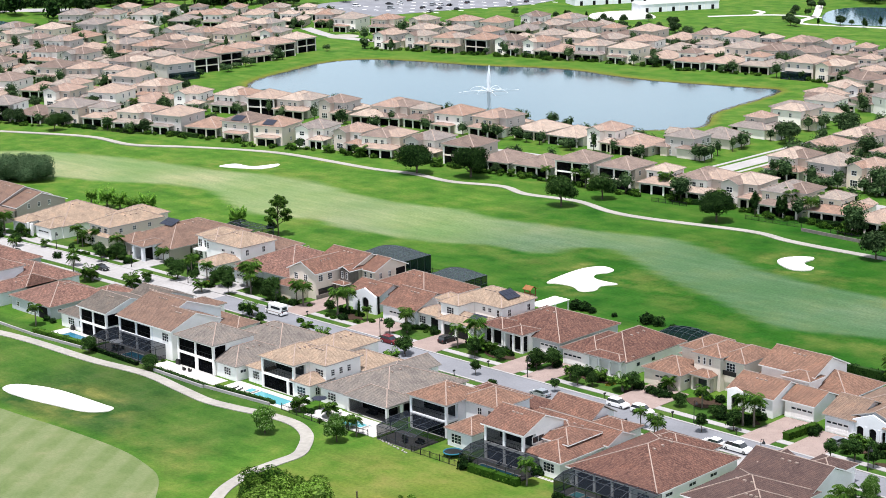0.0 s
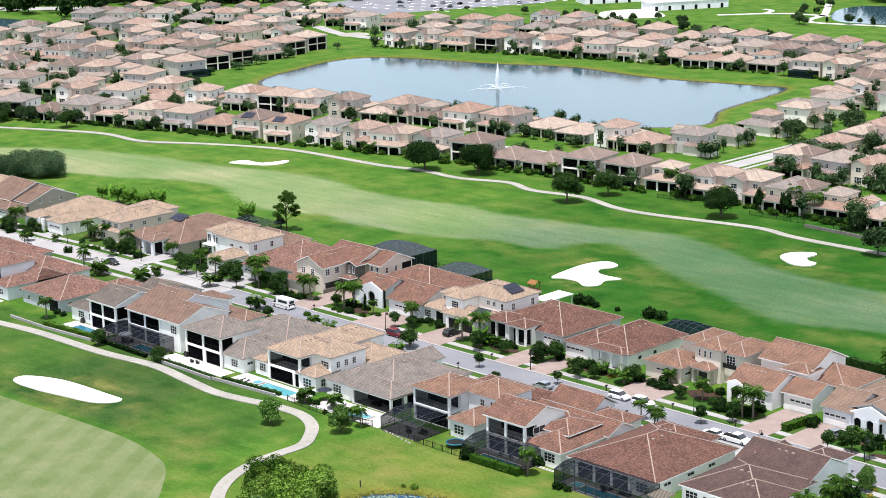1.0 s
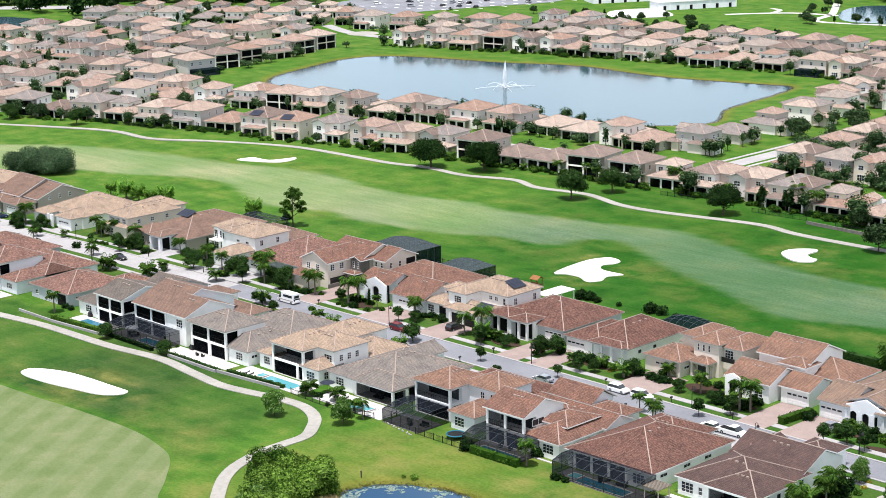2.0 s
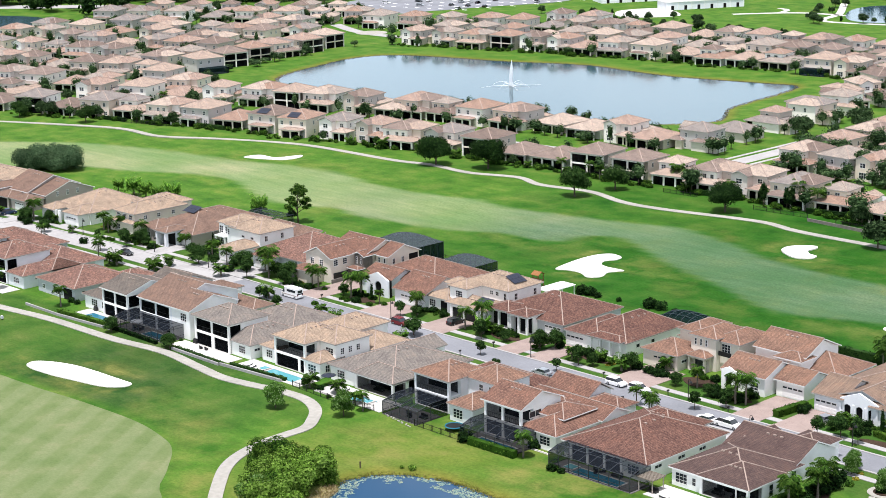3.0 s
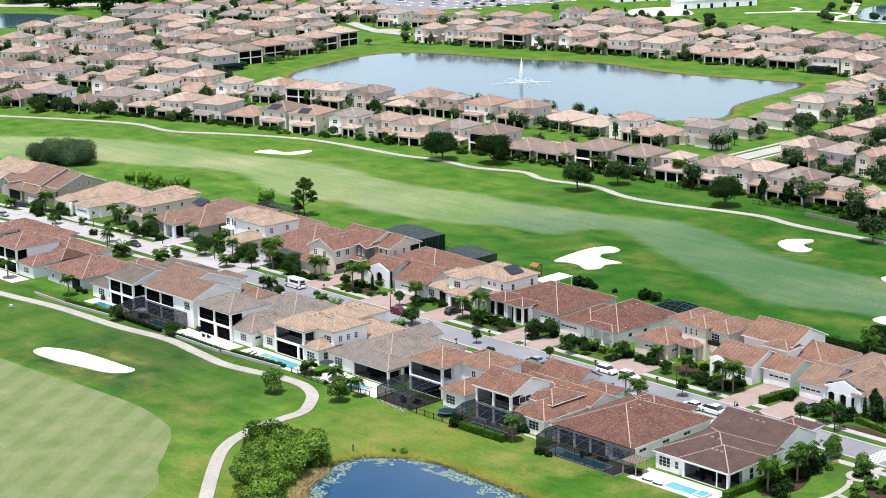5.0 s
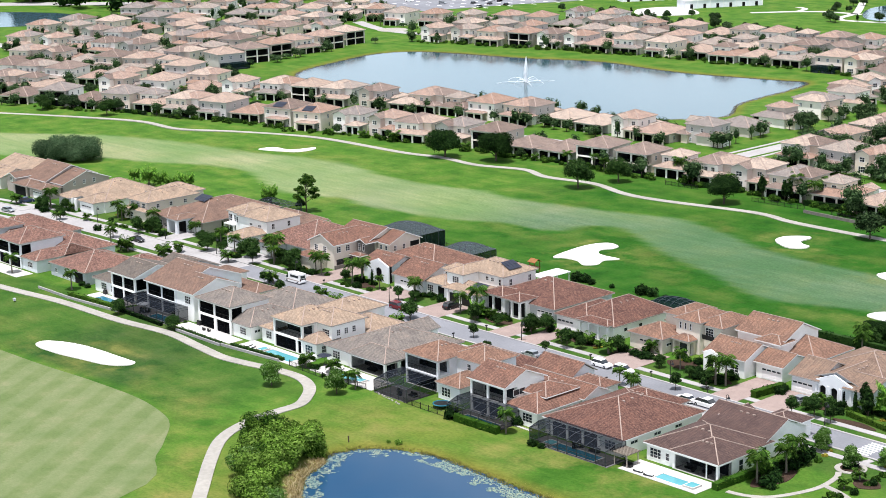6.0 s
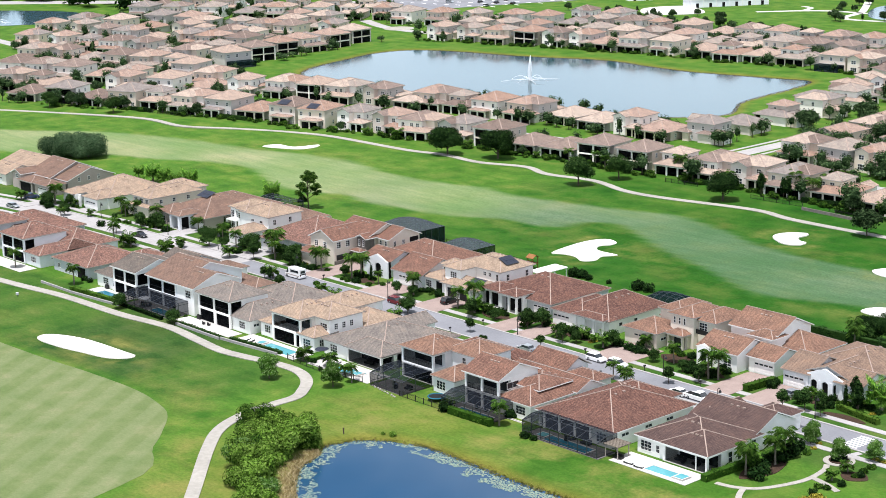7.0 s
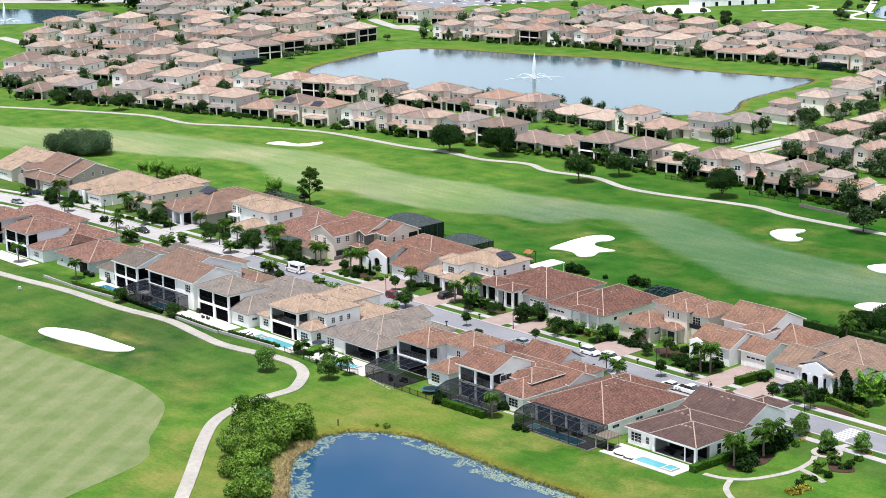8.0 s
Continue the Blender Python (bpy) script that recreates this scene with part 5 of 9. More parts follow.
def house_b():
    r = house(-121, 40, "grey-brown single-storey house with brown tile roof and solar panels", group=GROUP_R)
    block(r, -131.4, -110.4, 28.8, 57, 3.5, mat="roof_brown", wall="taupe", pitch=0.37)
    block(r, -131.8, -123.5, 26.2, 36, 3.5, mat="roof_brown", wall="taupe")
    block(r, -121.6, -115.8, 24.2, 33, 4.2, mat="roof_brown", wall="pale", pitch=0.3, lanai=3.0, posts=0, screen=False)
    part("porch_recess", boxes((-121.0, -116.4, 27.5, 27.6, 0.1, 3.5)), M["void"], r, "near-black panel standing for the shade of an entry")
    for x in (-120.7, -116.7):
        part("column", boxes((x - 0.4, x + 0.4, 24.4, 25.2, 0, 3.6)), M["pale"], r)
    garage(r, -113.9, 29.26, 4.4, 2.4)
    window(r, "S", -127.6, 26.7, 0.8, 1.8, 1.6, 2, 2)
    solar(r, -124.8, 37.6, 6.95, 5, 2, 0.37)


def house_c():
    r = house(-96, 41, "white two-storey house with tan tile roof and balconied entry tower", group=GROUP_R)
    block(r, -108.3, -99.4, 35.6, 46, 6.6, mat="roof_tan", wall="white")
    block(r, -100.6, -87.2, 33.6, 46, 6.7, mat="roof_tan", wall="white")
    block(r, -102.6, -97.4, 33.8, 38, 7.0, mat="roof_tan", wall="white", pitch=0.36)
    block(r, -95.6, -87.9, 25.6, 36, 3.4, mat="roof_tan", wall="white")
    block(r, -106, -88, 44, 56, 3.5, mat="roof_brown", wall="white")
    part("balcony_slab", boxes((-107.6, -103.0, 34.2, 36.3, 3.0, 3.3)), M["white"], r)
    part("railing", boxes((-107.6, -103.0, 34.2, 34.26, 4.2, 4.28), *[(-107.6 + i * 0.35, -107.56 + i * 0.35, 34.2, 34.24, 3.3, 4.2) for i in range(14)]), M["dark"], r, "dark metal balcony railing")
    for x in (-107.4, -103.3):
        part("column", boxes((x - 0.2, x + 0.2, 34.3, 34.7, 0, 3.0)), M["white"], r)
    for x in (-106.8, -104.4):
        window(r, "S", x, 36.1, 3.6, 1.5, 2.0, 2, 3)
        window(r, "S", x, 36.1, 0.4, 1.5, 2.1, 2, 3)
    for x in (-101.3, -100.0, -98.7):
        window(r, "S", x, 34.3, 4.2, 0.8, 1.7, 1, 3)
    for x in (-94.8, -91.0):
        window(r, "S", x, 34.1, 4.5, 1.3, 0.7, 2, 1)
    for y in (36.2, 41.6):
        window(r, "E", -87.7, y, 4.2, 1.0, 1.5, 2, 2)
    garage(r, -91.8, 26.1)


def house_c2():
    r = house(-77, 40, "grey-walled single-storey house with mottled red tile roof", group=GROUP_R)
    block(r, -86, -64, 30.5, 53, 3.4, mat="roof_rose", wall="pale")
    block(r, -83, -75, 27, 34, 3.4, mat="roof_rose", wall="pale")
    garage(r, -79, 27.5)
    window(r, "S", -69, 31.0, 0.9, 2.0, 1.6)


def house_d():
    r = house(-56, 40, "beige two-storey house with terracotta gable roof and stone entry bay", group=GROUP_R)
    block(r, -64.5, -53.9, 29.5, 42.0, 6.4, "gable_y", mat="roof_mix", wall="beige", pitch=0.45, edge="trim")
    block(r, -64.4, -50.5, 38, 52, 6.4, "gable_x", mat="roof_mix", wall="beige", pitch=0.4, edge="trim")
    block(r, -50.9, -45.4, 41, 52.5, 6.1, "gable_x", mat="roof_mix", wall="beige", pitch=0.42, edge="trim")
    block(r, -65, -57, 25.5, 31, 3.3, mat="roof_mix", wall="beige")
    # stone entry bay under its own small gable, with a tiled porch before it
    part("stone_bay", boxes((-53.8, -50.6, 37.4, 40.5, 0.0, 6.3)), M["stone"], r, "grey stone entry bay")
    roof(r, -54.6, -49.9, 36.9, 43.0, 6.3, "gable_y", 0.42, "roof_mix", "trim")
    roof(r, -54.4, -50.0, 34.9, 37.6, 3.3, "hip", 0.4, "roof_mix", "trim")
    for x in (-53.9, -50.5):
        part("column", boxes((x - 0.25, x + 0.25, 35.3, 35.8, 0.0, 3.15)), M["stone"], r)
    part("front_door", boxes((-52.8, -51.4, 37.3, 37.42, 0.1, 2.6)), M["dark"], r, "dark panelled front door")
    part("stone_base", boxes((-54.38, -54.1, 30.0, 37.2, 0, 1.0)), M["stone"], r, "grey stone wainscot")
    garage(r, -54.36, 33.2, 4.9, 2.4, "dark", "E")
    for x in (-53.0, -51.4):
        window(r, "S", x, 37.4, 4.1, 0.7, 1.7, 1, 3)
    for y in (31.6, 34.6):
        window(r, "E", -54.4, y, 4.2, 1.4, 1.6, 2, 3)
    for x in (-61.5, -58.0):
        window(r, "S", x, 30.0, 4.0, 1.4, 1.6, 2, 3)
    for x in (-49.2, -47.2):
        window(r, "S", x, 41.5, 4.2, 0.8, 1.3, 1, 2)
    for y in (43.4, 46.4):
        window(r, "E", -45.9, y, 3.9, 0.9, 1.5, 2, 2)
    part("porch_recess", boxes((-46.0, -45.86, 48.6, 51.6, 3.2, 5.6)), M["void"], r, "near-black panel standing for the shade of an upper porch")


def house_e():
    r = house(-32, 40, "pale grey house with arched entry wall and red tile roof", group=GROUP_R)
    block(r, -45, -22.5, 35, 54, 3.8, mat="roof_mix", wall="pale", pitch=0.42)
    block(r, -45, -34, 31, 42, 3.8, "gable_x", mat="roof_mix", wall="pale", pitch=0.4)
    block(r, -31, -19.5, 29, 44, 3.5, "gable_x", mat="roof_mix", wall="pale", pitch=0.4)
    arch_porch(r, -41.5, -33.5, 30.2, 4.3, "pale", [(-37.2, 2.2, 3.7)], 1.2)
    garage(r, -25.2, 29.5, 6.2, 2.4)


def house_f():
    r = house(-8, 40, "white two-storey house with tan tile roof and solar panels", group=GROUP_R)
    block(r, -14.4, -7.8, 31.4, 43, 6.7, mat="roof_tan", wall="white")
    block(r, -14.0, 0.7, 36.4, 48.4, 6.7, mat="roof_tan", wall="white")
    block(r, -18.2, -13.4, 34.0, 39.5, 6.2, mat="roof_tan", wall="white", pitch=0.5)
    block(r, -13.2, 0.2, 29.2, 38, 3.4, mat="roof_tan", wall="white", pitch=0.36)
    block(r, -21.2, -12.8, 30.2, 42, 3.4, mat="roof_tan", wall="white", pitch=0.36)
    window(r, "S", -15.9, 34.5, 4.2, 2.6, 1.5, 4, 2)
    window(r, "S", -10.9, 31.9, 4.2, 2.2, 1.6, 3, 3)
    for x in (-5.2, -3.4):
        window(r, "S", x, 36.9, 4.9, 1.0, 1.0, 2, 2)
    window(r, "S", -0.9, 36.9, 4.3, 0.8, 1.6, 1, 2)
    for y in (39.4, 45.8):
        window(r, "E", 0.2, y, 4.1, 1.0, 1.6, 2, 2)
    for x in (-9.0, -4.8):
        garage(r, x, 29.66, 3.4, 2.4, "dark")
    for x in (-11.2, -6.9, -2.7):
        part("column", boxes((x - 0.3, x + 0.3, 29.4, 29.7, 0, 3.1)), M["white"], r)
    window(r, "S", -18.6, 30.7, 0.9, 2.0, 1.7, 3, 3)
    part("porch_recess", boxes((-15.8, -13.3, 30.62, 30.72, 0, 2.8)), M["void"], r, "near-black panel standing for the shade of an entry")
    solar(r, -4.2, 31.0, 4.2, 4, 2, 0.36)
    solar(r, -1.6, 40.6, 7.8, 4, 2, 0.42, math.pi / 2)


def house_g():
    r = house(10, 42, "pale blue-grey single-storey house with red tile roof and columned porch", group=GROUP_R)
    block(r, -1.3, 20.8, 33, 53.5, 3.4, mat="roof_red", wall="grey", pitch=0.38)
    block(r, -1.0, 6.6, 30.4, 38, 4.3, mat="roof_red", wall="white", pitch=0.3, lanai=1.8, posts=1, screen=False)
    block(r, 6.5, 13, 29.6, 36, 4.4, mat="roof_red", wall="white", pitch=0.3, lanai=2.0, posts=1, screen=False)
    garage(r, 17.2, 33.5, 4.9, 2.4)
    for y in (41, 46):
        window(r, "E", 20.3, y, 2.0, 1.4, 0.7, 2, 1)
    part("porch_recess", boxes((-0.2, 5.8, 32.5, 32.6, 0.1, 3.6)), M["void"], r, "near-black panel standing for the shade of an entry")
    part("porch_recess", boxes((7.3, 12.2, 31.9, 32.0, 0.1, 3.7)), M["void"], r, "near-black panel standing for the shade of an entry")


def house_h():
    r = house(31, 40, "white single-storey house with red tile roof and dark-framed porch", group=GROUP_R)
    block(r, 25.6, 40.2, 31.6, 52, 3.5, mat="roof_red", wall="white", pitch=0.5)
    block(r, 22.6, 33, 30.8, 46, 3.5, mat="roof_red", wall="white", pitch=0.46)
    garage(r, 25.8, 31.3, 4.9, 2.4)
    block(r, 29.8, 39.6, 30.3, 35, 3.8, mat="roof_red", wall="white", pitch=0.3, lanai=2.0, posts=2, screen=False)
    for y in (36, 41):
        window(r, "E", 39.7, y, 1.6, 1.2, 0.9, 1, 1)
    part("porch_recess", boxes((30.6, 38.8, 32.6, 32.7, 0.1, 3.1)), M["void"], r, "near-black panel standing for the shade of an entry")


def house_i():
    r = house(54, 40, "beige two-storey house with entry tower and red tile roof", group=GROUP_R)
    block(r, 43.8, 54, 31.8, 42, 3.5, mat="roof_blush", wall="beige")
    block(r, 47.5, 54.2, 39.5, 50, 6.9, mat="roof_blush", wall="beige")
    block(r, 52.5, 60, 37, 48, 7.2, mat="roof_blush", wall="beige")
    block(r, 57, 64.8, 38.5, 50, 6.6, mat="roof_blush", wall="beige")
    block(r, 44, 65, 44, 54, 3.5, mat="roof_blush", wall="beige")
    block(r, 53.5, 59, 34.6, 39, 3.4, mat="roof_blush", wall="beige", lanai=1.6, posts=0, screen=False)
    garage(r, 49.5, 32.3, 4.9, 2.4, "beige")
    for x in (54.2, 55.6, 57.0):
        window(r, "S", x, 37.5, 5.0, 0.6, 1.5, 1, 2)
    window(r, "S", 61, 39.0, 4.2, 2.2, 1.8, 3, 3)
    part("railing", boxes((59.2, 62.8, 38.3, 38.4, 3.5, 4.5)), M["dark"], r)
    for y in (34.5, 37.5):
        window(r, "E", 53.5, y, 1.5, 1.8, 0.7, 2, 1)


def house_j():
    r = house(76, 42, "white house with brown tile gables and a tall rear wing", group=GROUP_R)
    block(r, 66.5, 79.8, 40.5, 53, 6.6, "gable_x", mat="roof_blush", wall="white", pitch=0.45, edge="trim")
    block(r, 73, 80, 38.6, 44, 6.2, mat="roof_blush", wall="white", pitch=0.4, edge="trim")
    block(r, 66, 77.2, 30.5, 42, 4.0, "gable_x", mat="roof_blush", wall="white", pitch=0.42, edge="trim")
    block(r, 77.0, 84.6, 33.4, 43, 3.5, "gable_x", mat="roof_blush", wall="white", pitch=0.4, edge="trim")
    block(r, 66.5, 87, 41, 55, 3.5, mat="roof_blush", wall="white", edge="trim")
    arch_porch(r, 66.8, 70.4, 29.9, 4.2, "white", [(68.6, 1.6, 3.2)], 1.0)
    garage(r, 81.4, 33.9, 4.9, 2.4)
    window(r, "S", 74.2, 31.0, 1.0, 2.0, 1.7, 2, 3)
    window(r, "E", 79.3, 42, 4.6, 2.6, 1.2, 3, 1)


def house_k():
    r = house(99, 44, "pale house with triple-arched gabled porch and brown tile roof", group=GROUP_R)
    block(r, 87.8, 107.6, 36, 57, 3.6, mat="roof_sand", wall="pale", pitch=0.36)
    block(r, 100.5, 107.4, 31.2, 41.5, 3.6, "gable_x", mat="roof_sand", wall="pale", pitch=0.4)
    block(r, 87.6, 95, 31.2, 44, 3.6, "gable_x", mat="roof_sand", wall="pale", pitch=0.4)
    block(r, 93, 103.5, 32.5, 46, 4.2, "gable_y", mat="roof_sand", wall="pale", pitch=0.34)
    arch_porch(r, 94, 102.6, 31.6, 3.9, "pale", [(95.7, 1.5, 2.9), (98.4, 1.5, 2.9), (101.1, 1.5, 2.9)], 1.6)
    for x in (94.2, 97.05, 99.75, 102.4):
        part("pilaster", boxes((x - 0.22, x + 0.22, 31.48, 31.6, 0.0, 3.0)), M["pale"], r)
    garage(r, 90.8, 31.7, 4.9, 2.4)
    window(r, "E", 107.0, 34.4, 1.0, 0.9, 1.9, 1, 2)
    window(r, "E", 107.1, 44.5, 1.0, 0.9, 1.9, 1, 2)
    solar(r, 104.6, 48.0, 5.2, 2, 2, 0.36)


for build in (house_z0, house_z, house_a0, house_a1, house_b, house_c, house_c2, house_d, house_e, house_f, house_g, house_h, house_i, house_j, house_k):
    build()

# tall green and black cages on the fairway side
domed_cage(-66, -50.4, 55.5, 65, 5.0, 1.6, "screen_green", "large dark green screen enclosure on the fairway side")
domed_cage(-43, -31.4, 56.5, 65.5, 2.9, 1.4, "screen", "black screen enclosure behind the house")
domed_cage(27, 40.5, 56.3, 64.5, 1.5, 1.7, "screen_green", "black domed screen enclosure behind the house", "screen_green")
cage(-122, -108, 55, 62, 3.0, 0.9)

# driveways and lawns' paths
for x0, x1, y0, y1, mat in ((-161.5, -154.6, 17.6, 21.6, "concrete"), (-117.5, -110.8, 18.2, 28.9, "concrete"), (-95, -88.4, 18.2, 25.7, "concrete"), (-83, -75.5, 18.2, 27.2, "concrete"), (-53.8, -46, 18.2, 36.5, "pavers"),
                            (-31, -20.5, 18.2, 29.2, "pavers"), (-11.5, -2.5, 18.2, 29.3, "pavers"), (14, 20.5, 18.2, 33.2, "pavers"), (22.8, 29, 18.2, 31, "pavers"),
                            (46, 56, 18.2, 32, "pavers"), (78, 84.6, 18.2, 33.6, "pavers"), (87.6, 95, 18.2, 31.5, "pavers"), (-181, -176, 10, 22, "concrete"),
                            (84, 90, 3, 10.2, "concrete"), (100, 106, 12, 10.3, "concrete"), (36, 42, 3, 10.2, "concrete"), (-4, 2, 2.5, 10.2, "concrete")):
    if y1 > y0:
        patio(x0, x1, y0, y1, mat, "paved driveway from garage to street", "driveway", 0.115)

# ---- plants ----
def leaf_cloud(rng, lobes, count, size, shell=0.75):
    """Many small bent leaf sprays over a set of lobes (x, y, z, rx, ry, rz)."""
    vol = [a[3] * a[4] + a[4] * a[5] for a in lobes]
    tot = sum(vol)
    verts, faces = [], []
    for lobe, v in zip(lobes, vol):
        cx, cy, cz, rx, ry, rz = lobe
        for _ in range(int(count * v / tot)):
            d = Vector((rng.gauss(0, 1), rng.gauss(0, 1), rng.gauss(0, 1))).normalized()
            if d.z < -0.55:
                d.z = -d.z
            k = shell * 0.8 + (1.06 - shell * 0.8) * rng.random() ** 0.6
            k *= 0.92 + 0.16 * rng.random()
            c = Vector((cx + d.x * rx * k, cy + d.y * ry * k, cz + d.z * rz * k))
            nrm = (d + Vector((rng.uniform(-1, 1), rng.uniform(-1, 1), rng.uniform(-0.2, 1.1))) * 0.55).normalized()
            a = nrm.orthogonal().normalized()
            a = Matrix.Rotation(rng.uniform(0, 6.28), 3, nrm) @ a
            b = nrm.cross(a)
            s = size * rng.uniform(0.6, 1.35)
            i = len(verts)
            bend = nrm * s * rng.uniform(0.1, 0.35)
            verts += [c - a * s - bend, c + b * s * 0.55, c + a * s - bend, c - b * s * 0.55]
            faces.append((i, i + 1, i + 2, i + 3))
    for cx, cy, cz, rx, ry, rz in lobes:
        i = len(verts)
        verts.append(Vector((cx, cy, cz - rz * 0.6)))
        for j in (-0.45, 0.1, 0.6):
            q = 0.62 * math.sqrt(1 - j * j)
            verts += [Vector((cx + rx * q * math.cos(a), cy + ry * q * math.sin(a), cz + rz * 0.66 * j)) for a in (6.283 * k / 6 + j for k in range(6))]
        verts.append(Vector((cx, cy, cz + rz * 0.6)))
        for k in range(6):
            m = (k + 1) % 6
            faces += [(i, i + 1 + m, i + 1 + k), (i + 1 + k, i + 1 + m, i + 7 + m, i + 7 + k), (i + 7 + k, i + 7 + m, i + 13 + m, i + 13 + k), (i + 13 + k, i + 13 + m, i + 19)]
    return verts, faces


def raw_mesh(name, verts, faces, mat):
    me = bpy.data.meshes.new(name)
    me.from_pydata([tuple(v) for v in verts], [], faces)
    me.materials.append(mat)
    return me


def lobes_for(rng, h0, h1, r, n, squash=0.8):
    out = [(0, 0, (h0 + h1) / 2, r * 0.72, r * 0.72, (h1 - h0) / 2)]
    for k in range(n):
        a = 6.283 * k / n + rng.uniform(-0.4, 0.4)
        z = rng.uniform(h0 + (h1 - h0) * 0.25, h1 - (h1 - h0) * 0.25)
        q = r * rng.uniform(0.35, 0.6)
        out.append((math.cos(a) * r * 0.55, math.sin(a) * r * 0.55, z, q, q, q * squash))
    return out


def tree_kind(name, seed, height, radius, clear, leaves, size, leaf, label, lobes=7, trunk=0.22):
    """A tapered trunk with limbs under a crown of leaf sprays; built once and copied."""
    rng = random.Random(seed)
    root = thing(name, (0, 0, 0), label, "tree")
    bm = bmesh.new()
    lean = rng.uniform(-0.2, 0.2)
    top = height * 0.7
    tube(bm, [(0, 0, -0.2), (lean * 0.3, 0, clear), (lean, lean * 0.5, top)], [trunk * 1.3, trunk, trunk * 0.35])
    for k in range(6):
        a = 6.283 * k / 6 + rng.uniform(-0.4, 0.4)
        z = clear + (top - clear) * rng.uniform(0.0, 0.5)
        q = radius * rng.uniform(0.5, 0.8)
        tube(bm, [(lean * 0.3, 0, z * 0.95), (math.cos(a) * q * 0.5, math.sin(a) * q * 0.5, z + height * 0.12), (math.cos(a) * q, math.sin(a) * q, z + height * 0.26)], [trunk * 0.5, trunk * 0.34, trunk * 0.12], 5)
    part("trunk", bm, M["bark"], root)
    v, f = leaf_cloud(rng, lobes_for(rng, clear, height, radius, lobes), leaves, size)
    ob = new("crown", raw_mesh("crown", v, f, M[leaf]))
    ob.parent = root
    return root


def open_tree(name, seed, height, radius, leaf, label):
    """A loose tree: long limbs, each with its own small clumps of leaves and gaps between them."""
    rng = random.Random(seed)
    root = thing(name, (0, 0, 0), label, "tree")
    bm = bmesh.new()
    tube(bm, [(0, 0, -0.2), (0.1, 0, height * 0.35), (-0.1, 0.1, height * 0.85)], [0.26, 0.2, 0.06])
    lobes = [(0, 0, height * 0.92, 1.1, 1.1, 0.9)]
    for k in range(13):
        a = 2.4 * k + rng.uniform(-0.3, 0.3)
        z0 = height * (0.22 + 0.5 * k / 13)
        q = radius * (1.0 - 0.45 * k / 13) * rng.uniform(0.75, 1.05)
        z1 = z0 + height * rng.uniform(0.12, 0.24)
        tube(bm, [(0, 0, z0), (math.cos(a) * q * 0.5, math.sin(a) * q * 0.5, (z0 + z1) / 2 + 0.3), (math.cos(a) * q, math.sin(a) * q, z1)], [0.11, 0.08, 0.03], 5)
        for t in (0.6, 1.0):
            r = rng.uniform(0.7, 1.25)
            lobes.append((math.cos(a) * q * t + rng.uniform(-0.4, 0.4), math.sin(a) * q * t + rng.uniform(-0.4, 0.4), z0 + (z1 - z0) * t + 0.3, r, r, r * 0.7))
    part("trunk", bm, M["bark"], root)
    v, f = leaf_cloud(rng, lobes, 3400, 0.26, 0.6)
    ob = new("crown", raw_mesh("crown", v, f, M[leaf]))
    ob.parent = root
    return root


def palm_kind(name, seed, height, fronds, length, label, trunk=0.18, droop=1.0, leaf="palm"):
    rng = random.Random(seed)
    root = thing(name, (0, 0, 0), label, "palm tree")
    bm = bmesh.new()
    bend = rng.uniform(-0.25, 0.25)
    tube(bm, [(0, 0, -0.2), (bend * 0.3, 0, height * 0.5), (bend, 0.1, height)], [trunk * 1.35, trunk, trunk * 0.8], 8)
    part("trunk", bm, M["palm_bark"], root)
    verts, faces = [], []
    for k in range(fronds):
        a = 6.283 * k / fronds + rng.uniform(-0.25, 0.25)
        lift = rng.uniform(-0.6, 1.25) if height > 3 else rng.uniform(-0.4, 1.9)
        L = length * rng.uniform(0.8, 1.1)
        dr = Vector((math.cos(a), math.sin(a), 0))
        side = Vector((-dr.y, dr.x, 0))
        o = Vector((bend, 0.1, height))
        n = 12
        for i in range(1, n + 1):
            t = i / n
            p = o + dr * L * t * (1 - 0.15 * t) + Vector((0, 0, L * (lift * t - droop * (0.5 + lift * 0.45) * t * t)))
            w = L * 0.34 * math.sin(math.pi * min(1, t * 0.85 + 0.12))
            for sgn in (-1, 1):
                j = len(verts)
                tip = p + side * sgn * w + dr * w * 0.5 - Vector((0, 0, w * 0.55))
                verts += [p - dr * L * 0.032, p + dr * L * 0.032, tip + dr * 0.05, tip - dr * 0.05]
                faces.append((j, j + 1, j + 2, j + 3))
            if i > 1:
                j = len(verts)
                verts += [last - side * 0.04, last + side * 0.04, p + side * 0.03, p - side * 0.03]
                faces.append((j, j + 1, j + 2, j + 3))
            last = p
    ob = new("crown", raw_mesh("crown", verts, faces, M[leaf]))
    ob.parent = root
    return root


def bush_kind(name, seed, rx, ry, h, leaves, size, leaf, label, category="shrub"):
    rng = random.Random(seed)
    lob = [(0, 0, h * 0.45, rx * 0.8, ry * 0.8, h * 0.5)]
    for k in range(5):
        a = 6.283 * k / 5 + rng.uniform(-0.3, 0.3)
        lob.append((math.cos(a) * rx * 0.5, math.sin(a) * ry * 0.5, h * rng.uniform(0.3, 0.6), rx * 0.5, ry * 0.5, h * 0.4))
    v, f = leaf_cloud(rng, lob, leaves, size, 0.7)
    v = [Vector((p.x, p.y, max(0.0, p.z))) for p in v]
    return tagged(new(name, raw_mesh(name, v, f, M[leaf])), label, category)


